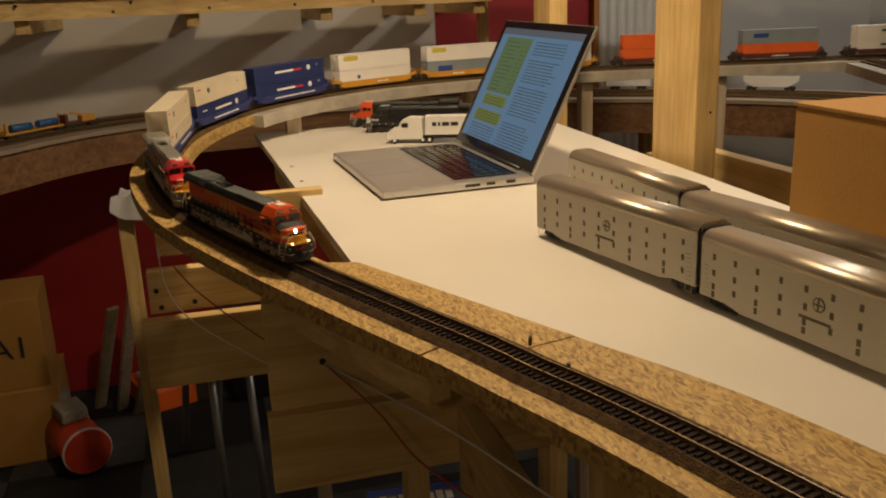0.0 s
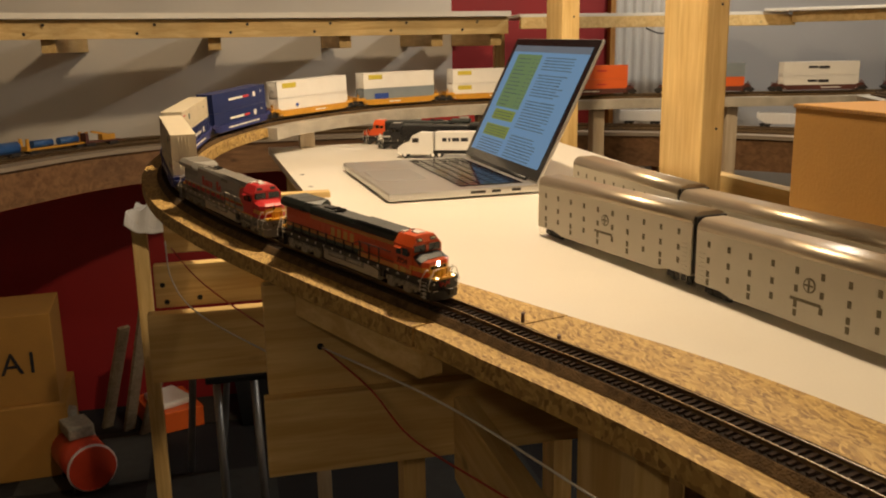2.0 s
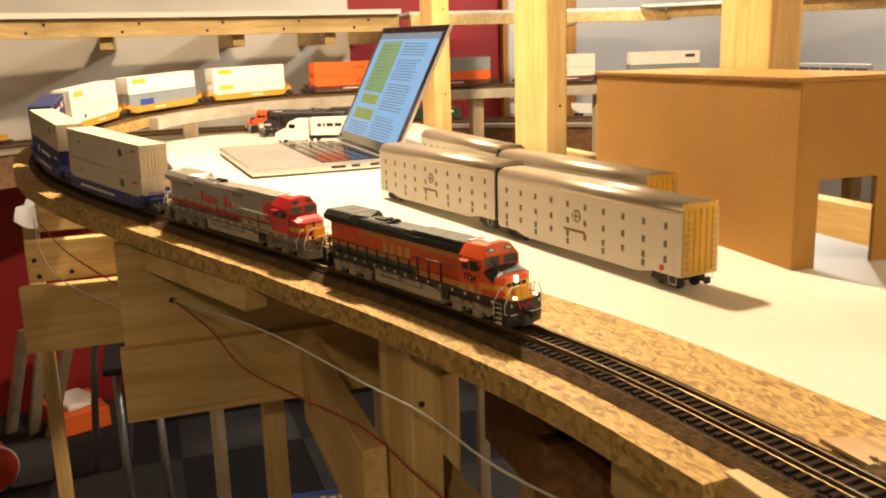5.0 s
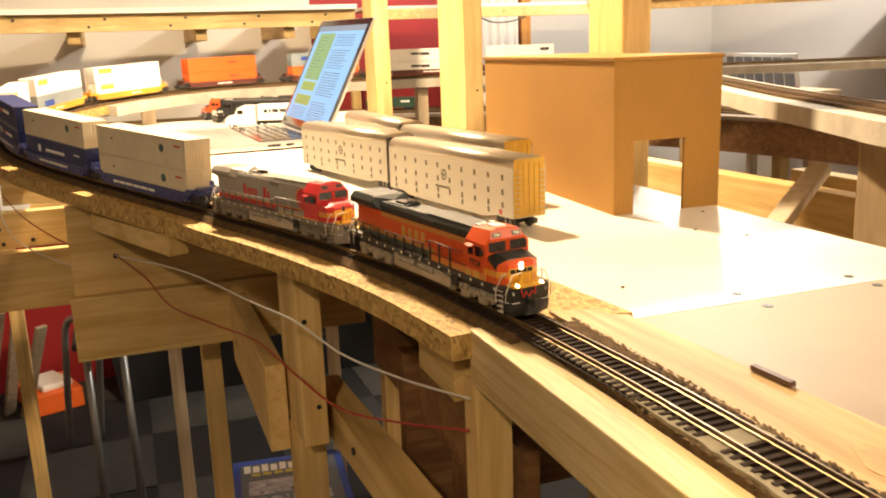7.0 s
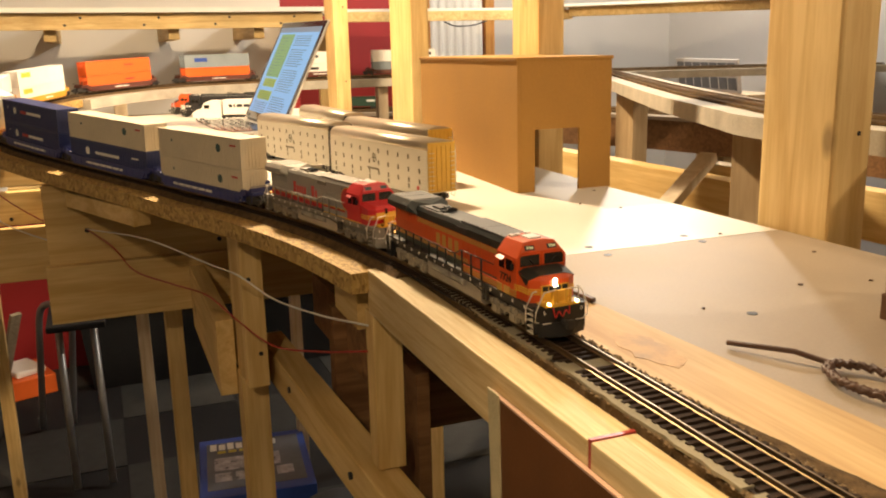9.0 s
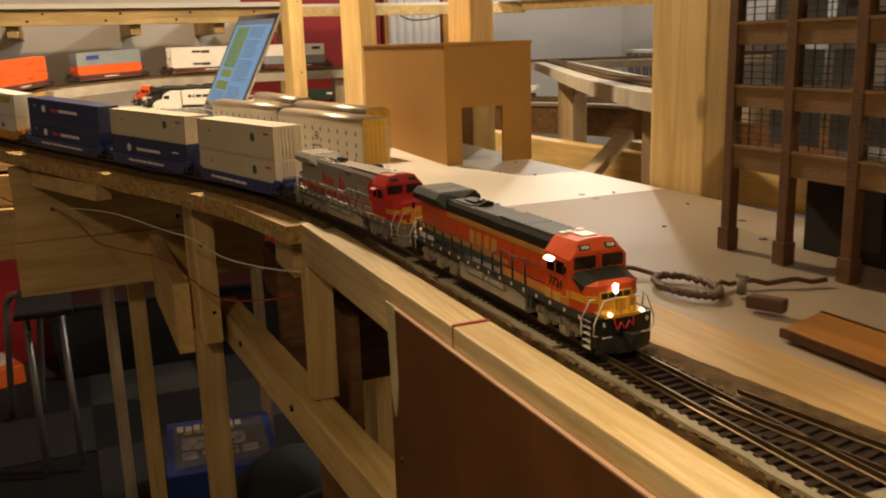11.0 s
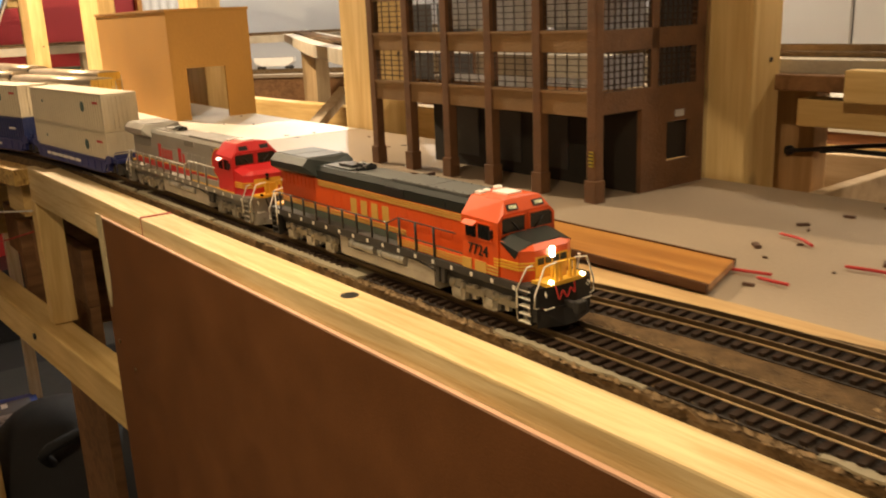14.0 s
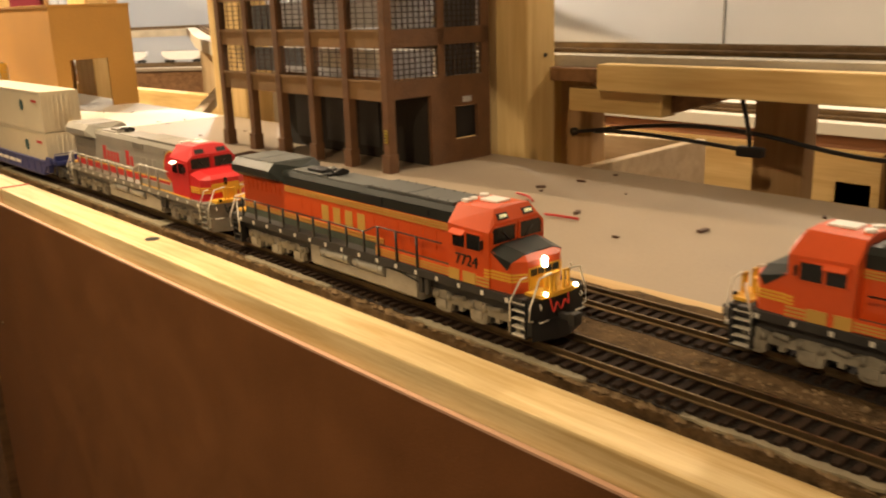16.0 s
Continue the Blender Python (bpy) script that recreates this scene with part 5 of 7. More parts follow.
            for s in (-1, 1):
                hull(bm, [(x, s * y, z) for z in (z0, z0 + 0.0008) for x, y in ((0.0840, 0.0162), (0.0869, 0.0162), (0.0869, 0.0140), (0.0840, 0.0140))])
                hull(bm, [(x, s * y, z) for z in (z0, z0 + 0.0008) for x, y in ((0.0868, 0.0155), (0.0977, 0.0149), (0.0975, 0.0140), (0.0868, 0.0140))])
                hull(bm, [(x, s * y, z) for z in (z0, z0 + 0.0008) for x, y in ((0.0975, 0.0149), (0.1014, 0.0094), (0.1008, 0.0090), (0.0970, 0.0140))])
            part("nose_stripe", bm, "yellow" if trim == "yellow" else trim, lo)
        bm = B()
        for s in (-1, 1):
            for x0, x1 in ((0.0634, 0.0696), (0.0718, 0.0790)):
                box(bm, x0, s * 0.0161 - 0.0003, W + 0.0002, x1, s * 0.0161 + 0.0003, W + 0.0048)
            for dz in (0.0006, 0.0020, 0.0034):
                box(bm, 0.0792, s * 0.0161 - 0.0003, W + dz, 0.0868, s * 0.0161 + 0.0003, W + dz + 0.0007)
        parts("cab_stripe", bm, "gold" if trim == "yellow" else cab_mat, lo)
        if trim == "yellow":
            bm = B(); box(bm, 0.1010, -0.0090, W + 0.0012, 0.1016, 0.0090, 0.0288, 0.0); part("nose_panel", bm, trim, lo, "yellow nose panel")
            for s in (-1, 1):
                spots = [(x, x + 0.0058, 0.0268) for x in (-0.0360, -0.0262, -0.0164, -0.0066)]
                letters_as_bars(lo, spots, 0.0078, "gold", s * 0.01035 - 0.0002, 0.0004, "company_block")
            bm = B()
            for y in (-0.0080, -0.0038, 0.0004, 0.0046):
                box(bm, 0.1015, y, 0.0256, 0.1019, y + 0.0034, 0.0282)
            parts("nose_badge", bm, "loco_dark", lo)
    else:
        for grow, mat in ((0.0006, "yellow"), (0.0, "war_red")):
            bm = B()
            for s in (-1, 1):
                y = 0.0103 + (0.0002 if grow else 0.0004)
                prism(bm, [(0.0602, 0.0240), (0.0602, 0.0440 + grow), (0.0520 - grow, 0.0436 + grow), (0.0470 - grow, 0.0412 + grow), (0.0436 - 2 * grow, 0.0370), (0.0432 - 2 * grow, 0.0320), (0.0460 - grow, 0.0275 - grow), (0.0510 - grow, 0.0250 - grow), (0.0560, 0.0240 - grow)], s * y - 0.0003, s * y + 0.0003, "y")
            parts("red_flash" if not grow else "flash_edge", bm, mat, lo)
        band(-0.1118, 0.0480, W + 0.0005, 0.0042, 0.0104, "war_red")
        band(-0.1118, 0.0480, W + 0.0048, 0.0006, 0.0104, "yellow")
        band(0.0130, 0.0632, W + 0.0001, 0.0007, 0.0153, "yellow")
        band(0.0602, 0.0866, W + 0.0001, 0.0007, 0.0161, "yellow")
        for s in (-1, 1):
            w = [(-0.058, -0.0525), (-0.0505, -0.0465), (-0.0450, -0.0410), (-0.0395, -0.0360), (-0.0345, -0.0305), (-0.0180, -0.0125), (-0.0105, -0.0065)]
            for k, (a, b) in enumerate(w):
                tall = 0.0100 if k in (0, 5) else 0.0068
                letters_as_bars(lo, [(a, b, 0.0278)], tall, "war_red", s * 0.01035 - 0.0002, 0.0004, "company_block")
        for z0 in (0.0236, 0.0250, 0.0264):
            bm = B()
            for s in (-1, 1):
                hull(bm, [(x, s * y, z) for z in (z0, z0 + 0.0008) for x, y in ((0.0868, 0.0155), (0.0977, 0.0149), (0.0975, 0.0140), (0.0868, 0.0140))])
                hull(bm, [(x, s * y, z) for z in (z0, z0 + 0.0008) for x, y in ((0.0975, 0.0149), (0.1014, 0.0094), (0.1008, 0.0090), (0.0970, 0.0140))])
            part("nose_stripe", bm, "yellow", lo)
        bm = B(); box(bm, 0.1010, -0.0090, 0.0236, 0.1016, 0.0090, 0.0290, 0.0); part("nose_panel", bm, "yellow", lo, "yellow nose panel")
    if number:
        for s in (-1, 1):
            words(number, 0.0066, "loco_dark", lo, pose(0.0742, s * 0.0164, 0.0284, 90, 0, 0 if s < 0 else 180), "number")
    for s in (-1, 1):
        bm = B()
        hull(bm, [(x, s * 0.0072 + d * 0.0030, z) for d in (-1, 1) for x, z in ((0.0862, 0.0458), (0.0866, 0.0459), (0.0848, 0.0482), (0.0852, 0.0483))])
        part("number_board", bm, "black", lo)
        if number:
            words(number, 0.0021, "board_lit", lo, pose(0.0862, s * 0.0072, 0.0471, 60, 0, 90), "number")
    bm = B()
    for zz in (0.0310, 0.0288):
        rod(bm, (0.1010, 0, zz), (0.1022, 0, zz), 0.0011, 12)
    parts("headlight", bm, "light_on" if lights else "glass", lo, "lit white headlight" if lights else "")
    bm = B()
    for s in (-1, 1):
        rod(bm, (0.1092, s * 0.0088, 0.0204), (0.1108, s * 0.0088, 0.0204), 0.00085, 10)
    parts("ditch_light", bm, "light_warm" if lights else "glass", lo, "lit ditch light" if lights else "")
    return lo


M["hood_base"] = paint("dusty_green_grey", (0.075, 0.085, 0.062), 0.6, 0.25, 80)
M["hose_red"] = paint("red_hose", (0.50, 0.025, 0.02), 0.45, 0.05)
M["board_lit"] = glow("number_board_lit", (1.0, 0.78, 0.35), 0.9)
M["light_warm"] = glow("ditch_lamp", (1.0, 0.80, 0.42), 14.0)
M["gold"] = paint("gold_lettering", (0.56, 0.33, 0.07), 0.45, 0.06, 60)
M["light_paint"] = paint("white_numerals", (0.8, 0.78, 0.72), 0.5, 0.04, 60)
M["truck_silver"] = paint("dull_silver_tank", (0.34, 0.31, 0.26), 0.4, 0.2, 60, 0, 0.3)
G_TRAIN = "cars of the moving train"
lead_loco = loco("locomotive", "orange and dark green model diesel locomotive with lit headlights", "orange", "loco_dark", "yellow", "orange", "truck_grey", G_TRAIN, number="7724")
second_loco = loco("locomotive", "silver model diesel locomotive with a red nose and yellow trim", "silver", "silver", "yellow", "war_red", "silver_dark", G_TRAIN, warbonnet=True, lights=False)


def container(top, low, label, marks, ribs=True):
    """One stacked box: length 0.186, width 0.030, height 0.0325."""
    c = thing("container", label, "container", group="containers on the train")
    bm = B()
    box(bm, -0.093, -0.0149, 0, 0.093, 0.0149, 0.0325, 0.0005)
    part("body", bm, top, c)
    if ribs:
        bm = B()
        for k in range(32):
            x = -0.090 + k * 0.0058
            for y in (-0.0151, 0.0151):
                box(bm, x, y - 0.0003, 0.0022, x + 0.0024, y + 0.0003, 0.0303)
        for y in np.linspace(-0.0125, 0.0125, 8):
            for x in (-0.0931, 0.0931):
                box(bm, x - 0.0003, y - 0.0007, 0.002, x + 0.0003, y + 0.0007, 0.030)
        part("wall_ribs", bm, top, c)
    bm = B()
    for x in (-0.0925, 0.0925):
        for y in (-0.0146, 0.0146):
            box(bm, x - 0.0009, y - 0.0008, -0.0001, x + 0.0009, y + 0.0008, 0.0326)
    for y in (-0.0149, 0.0149):
        box(bm, -0.093, y - 0.0005, 0.0, 0.093, y + 0.0005, 0.0016)
        box(bm, -0.093, y - 0.0005, 0.0309, 0.093, y + 0.0005, 0.0325)
    part("frame", bm, top, c)
    for kind, x0, x1, z0, z1, mat in marks:
        bm = B()
        for s in (-1, 1):
            yy = s * 0.0155
            if kind == "disc":
                rod(bm, (x0, yy - 0.0002, z0), (x0, yy + 0.0002, z0), z1, 18)
            else:
                box(bm, x0, yy - 0.0002, z0, x1, yy + 0.0002, z1)
        parts("marking", bm, mat, c)
    bm = B()
    for y in (-0.006, -0.002, 0.002, 0.006):
        rod(bm, (0.0937, y, 0.002), (0.0937, y, 0.0305), 0.0003, 5)
    parts("door_bar", bm, top, c)
    return c


def well_car(mat, label, bars):
    w = thing("well_car", label, "freight car", group=G_TRAIN)
    bm = B()
    for s in (-1, 1):
        prism(bm, [(-0.103, 0.0185), (-0.094, 0.0185), (-0.089, 0.0145), (0.089, 0.0145), (0.094, 0.0185), (0.103, 0.0185), (0.103, 0.0130), (0.090, 0.0105), (0.084, 0.0030), (-0.084, 0.0030), (-0.090, 0.0105), (-0.103, 0.0130)],
              s * 0.0166 - 0.0008, s * 0.0166 + 0.0008, "y")
        box(bm, -0.090, s * 0.0166 - 0.0014, 0.0128, 0.090, s * 0.0166 + 0.0014, 0.0146)
        box(bm, -0.085, s * 0.0166 - 0.0014, 0.0030, 0.085, s * 0.0166 + 0.0014, 0.0044)
        for k in range(11):
            x = -0.080 + k * 0.016
            box(bm, x - 0.0007, s * 0.0166 - 0.0013, 0.0040, x + 0.0007, s * 0.0166 + 0.0013, 0.0130)
    parts("side_sill", bm, mat, w)
    bm = B()
    box(bm, -0.086, -0.0160, 0.0032, 0.086, 0.0160, 0.0046)
    for s in (-1, 1):
        box(bm, min(s * 0.088, s * 0.111), -0.0150, 0.0128, max(s * 0.088, s * 0.111), 0.0150, 0.0160, 0.0004)
        box(bm, min(s * 0.0885, s * 0.0935), -0.0162, 0.0050, max(s * 0.0885, s * 0.0935), 0.0162, 0.0165, 0.0003)
        box(bm, min(s * 0.105, s * 0.1075), -0.0150, 0.0160, max(s * 0.105, s * 0.1075), 0.0150, 0.0200)
    part("deck", bm, mat, w)
    for s in (-1, 1):
        bogie(w, s * 0.1035, "gunmetal", 2, 0.0112, 0.018)
    bm = B()
    for s in (-1, 1):
        tube(bm, [(s * 0.1095, -0.0155, 0.006), (s * 0.1095, -0.0155, 0.022), (s * 0.1095, 0.0155, 0.022), (s * 0.1095, 0.0155, 0.006)], 0.0004, 5)
        rod(bm, (s * 0.104, 0.011, 0.016), (s * 0.104, 0.011, 0.026), 0.0004, 5)
        rod(bm, (s * 0.1035, 0.008, 0.0235), (s * 0.1045, 0.008, 0.0235), 0.0028, 10)
    parts("brake_gear", bm, mat, w)
    bm = B()
    for x0, x1 in bars:
        for s in (-1, 1):
            box(bm, x0, s * 0.0176 - 0.0002, 0.0072, x1, s * 0.0176 + 0.0002, 0.0098)
    parts("marking", bm, "light_paint", w)
    return w


DISC_N, LAB_Y = ("disc", 0.052, 0, 0.0215, 0.0048, "blue_print"), ("bar", 0.045, 0.080, 0.0190, 0.0285, "label_yellow")
M["label_yellow"] = paint("yellow_label", (0.55, 0.45, 0.05), 0.5, 0.3, 300)
M["mark_black"] = paint("black_marking", (0.02, 0.02, 0.025), 0.5, 0.3, 300)
CREAM_M = [("disc", 0.047, 0, 0.0200, 0.0046, "mark_green"), ("bar", 0.072, 0.084, 0.0235, 0.0255, "red_print"), ("disc", -0.060, 0, 0.0205, 0.0016, "mark_green")]
M["mark_green"] = paint("dark_green_mark", (0.03, 0.09, 0.09), 0.5, 0.3, 300)
NAVY_M = [("disc", -0.050, 0, 0.0190, 0.0050, "light_paint"), ("bar", -0.030, -0.010, 0.0165, 0.0205, "red_print"), ("bar", -0.008, 0.040, 0.0165, 0.0205, "light_paint"), ("disc", -0.075, 0, 0.022, 0.0014, "light_paint")]
NAVY_U = [("disc", -0.048, 0, 0.0190, 0.0050, "light_paint"), ("bar", -0.028, 0.030, 0.0165, 0.0200, "light_paint"), ("bar", 0.060, 0.075, 0.02, 0.022, "light_paint")]
SW = [("bar", -0.020, 0.006, 0.0155, 0.0225, "mark_black"), ("bar", 0.008, 0.032, 0.0170, 0.0225, "mark_black")]
YW = [LAB_Y, ("disc", 0.052, 0, 0.010, 0.0025, "blue_print")]
CARS = [  # well, well marks, lower box, upper box: (material, marks, label)
    ("navy2", ((-0.06, 0.03),), ("cream", CREAM_M, "cream container with a round green emblem"), ("cream", CREAM_M, "cream container with a round green emblem")),
    ("navy2", ((-0.05, 0.04),), ("navy", NAVY_U, "navy blue container with white lettering bars"), ("cream", CREAM_M, "cream container with a round green emblem")),
    ("navy2", ((-0.06, 0.05),), ("navy", NAVY_M, "navy blue container with red and white lettering bars"), ("navy", NAVY_M, "navy blue container with red and white lettering bars")),
    ("well_yellow", ((-0.03, 0.0),), ("white", [("disc", 0.045, 0, 0.0175, 0.0040, "blue_print")], "white container with a round blue emblem"), ("white", [LAB_Y], "white container with a yellow label")),
    ("well_yellow", ((0.0, 0.03),), ("grey_box", [("bar", 0.030, 0.066, 0.010, 0.022, "blue_print")], "grey container with a dark blue sign"), ("white", [LAB_Y], "white container with a yellow label")),
    ("well_yellow", ((-0.03, 0.0),), ("white", [LAB_Y], "white container with a yellow label"), ("white", [LAB_Y], "white container with a yellow label")),
    ("well_brown", ((-0.02, 0.02),), ("orange_box", [("bar", -0.04, -0.015, 0.018, 0.021, "red_print")], "plain orange model shipping container"), ("orange_box", [("bar", -0.04, -0.015, 0.018, 0.021, "red_print")], "plain orange model shipping container")),
    ("well_brown", ((-0.02, 0.02),), ("orange_box", [], "plain orange model shipping container"), ("grey_box", [("bar", 0.030, 0.066, 0.014, 0.024, "blue_print")], "grey container with a dark blue sign")),
    ("well_brown", ((-0.05, 0.0),), ("white", SW, "white container with black lettering bars"), ("white", SW, "white container with black lettering bars")),
    ("well_brown", ((-0.05, 0.0),), ("grey_box", [], "plain grey model shipping container"), ("white", [("bar", -0.08, -0.055, 0.016, 0.024, "mark_black")], "white container with a black sign")),
]
WELL_TEXT = {"navy2": "dark blue well car carrying stacked containers", "well_yellow": "yellow well car carrying stacked containers", "well_brown": "brown well car carrying stacked containers"}
train = [(lead_loco, 0.078, 0.0), (second_loco, 0.078, 0.0)]
stock = []
for mat, bars, low, up in CARS:
    stock.append((well_car(mat, WELL_TEXT[mat], bars), container(low[0], None, low[2], low[1]), container(up[0], None, up[2], up[1])))


# ---- enclosed auto carriers standing on the table ----
def auto_carrier(at, label, end_front, group):
    a = thing("auto_carrier", label, "freight car", at, group)
    L, h, w = 0.1275, 0.0595, 0.0182
    bm = B()
    side = [(-L, 0.0125), (-L, h), (L, h), (L, 0.0125), (L - 0.030, 0.0125), (L - 0.048, 0.0085), (-L + 0.048, 0.0085), (-L + 0.030, 0.0125)]
    for s in (-1, 1):
        prism(bm, side, s * w - 0.0006, s * w + 0.0006, "y")
    box(bm, -L, -w, 0.0120, L, w, 0.0135)
    box(bm, -L, -w, 0.0135, -L + 0.0015, w, h)
    part("sides", bm, "rack_side", a)
    bm = B()
    arc = [(w * 1.03 * math.cos(k * math.pi / 12) if 0 < k < 12 else w * 1.03 * (1 if k == 0 else -1), h - 0.0005 + 0.0105 * min(1, 1.25 * math.sin(k * math.pi / 12)) ** 0.8) for k in range(13)]
    prism(bm, arc, -L - 0.0003, L + 0.0003, "x")
    for f in bm.faces:
        f.smooth = len(f.verts) == 4
    part("roof", bm, "rack_roof", a, "brushed metal rounded roof")
    bm = B()
    rows = ((0.0495, 0.95), (0.0355, 0.9), (0.0235, 0.9), (0.0165, 0.5))
    for s in (-1, 1):
        for z, d in rows:
            for k in range(10):
                x = -L + 0.016 + k * 0.0247
                if z < 0.02 and k % 2:
                    continue
                box(bm, x - 0.0018, s * (w + 0.0005) - 0.0003, z - 0.0027, x + 0.0018, s * (w + 0.0005) + 0.0003, z + 0.0027)
    parts("vent_hole", bm, "hole", a)
    bm = B()
    for s in (-1, 1):
        yy = s * (w + 0.0007)
        rod(bm, (0.0, yy - 0.0003, 0.0405), (0.0, yy + 0.0003, 0.0405), 0.0058, 20)
        box(bm, -0.018, yy - 0.0002, 0.0262, 0.012, yy + 0.0002, 0.0285)
    parts("emblem", bm, "hole", a)
    bm = B()
    for s in (-1, 1):
        yy = s * (w + 0.0010)
        rod(bm, (0.0, yy - 0.0003, 0.0405), (0.0, yy + 0.0003, 0.0405), 0.0046, 20)
    parts("emblem_face", bm, "rack_side", a)
    bm = B()
    for s in (-1, 1):
        yy = s * (w + 0.0014)
        box(bm, -0.0008, yy - 0.0002, 0.0362, 0.0008, yy + 0.0002, 0.0448)
        box(bm, -0.0042, yy - 0.0002, 0.0398, 0.0042, yy + 0.0002, 0.0412)
    parts("emblem_cross", bm, "hole", a)
    e = 1 if end_front else -1
    if end_front:
        bm = B()
        box(bm, L - 0.001, -w + 0.0012, 0.0130, L + 0.0006, w - 0.0012, h + 0.0080, 0.0)
        for y in (-0.012, -0.006, 0.0, 0.006, 0.012):
            box(bm, L + 0.0005, y - 0.0008, 0.0150, L + 0.0016, y + 0.0008, h + 0.004)
        parts("end_door", bm, "rack_end", a, "yellow end door")
        bm = B()
        for y in (-0.0135, 0.0135):
            for z in np.linspace(0.016, 0.056, 9):
                box(bm, L + 0.0012, y - 0.003, z, L + 0.0024, y + 0.003, z + 0.0005)
        part("end_ladders", bm, "rack_side", a)
        coupler(a, L + 0.001, 1)
        bm = B()
        rod(bm, (L - 0.020, -w - 0.0012, 0.0165), (L - 0.020, -w - 0.0002, 0.0165), 0.0026, 12)
        part("brake_disc", bm, "red_print", a, "small red disc")
    bm = B()
    box(bm, -e * L - (0.004 if e > 0 else 0), -w + 0.002, 0.014, -e * L + (0 if e > 0 else 0.004), w - 0.002, h + 0.006)
    part("bellows", bm, "black", a)
    for x in ((-L + 0.022, L - 0.022)):
        bogie(a, x, "gunmetal", 2, 0.0112, 0.018)
    bm = B()
    for s in (-1, 1):
        for x in (-L + 0.008, L - 0.008):
            tube(bm, [(x - 0.004, s * (w + 0.0008), 0.012), (x - 0.004, s * (w + 0.0008), 0.006), (x + 0.004, s * (w + 0.0008), 0.006), (x + 0.004, s * (w + 0.0008), 0.012)], 0.0004, 5)
            for z in np.linspace(0.016, 0.04, 7):
                box(bm, x - 0.0035, s * (w + 0.0010) - 0.0003, z, x + 0.0035, s * (w + 0.0010) + 0.0003, z + 0.0005)
    parts("ladder", bm, "rack_side", a)
    return a


def rack_pose(p0, p1, sign):
    """Pose from the near upper edge's two ends."""
    a, b = Vector((*p0, 0)), Vector((*p1, 0))
    d = (b - a).normalized()
    c = (a + b) / 2 + Vector((-d.y, d.x, 0)) * 0.0185
    return pose(c.x, c.y, board_z(c.x), 0, 0, math.degrees(math.atan2(d.y, d.x)))


RACK = "cream-grey model auto carrier with brushed metal roof"
auto_carrier(rack_pose((-1.095, 0.050), (-0.842, 0.101), 1), RACK, False, "auto carriers")
auto_carrier(rack_pose((-0.838, 0.102), (-0.585, 0.145), 1), RACK + ", yellow doors", True, "auto carriers")
auto_carrier(rack_pose((-1.225, 0.146), (-0.972, 0.155), 1), RACK, False, "auto carriers")
auto_carrier(rack_pose((-0.966, 0.1555), (-0.714, 0.193), 1), RACK + ", yellow doors", True, "auto carriers")


# ---- laptop ----
M["screen"] = glow("screen_blue", (0.30, 0.57, 0.92), 0.78)
M["screen_green"] = glow("screen_green", (0.36, 0.60, 0.26), 0.55)
M["screen_lime"] = glow("screen_lime", (0.52, 0.66, 0.12), 0.58)
M["screen_bar"] = glow("screen_bar", (0.40, 0.48, 0.60), 0.46)
M["screen_text"] = paint("screen_text", (0.05, 0.09, 0.14), 0.3, 0.1)


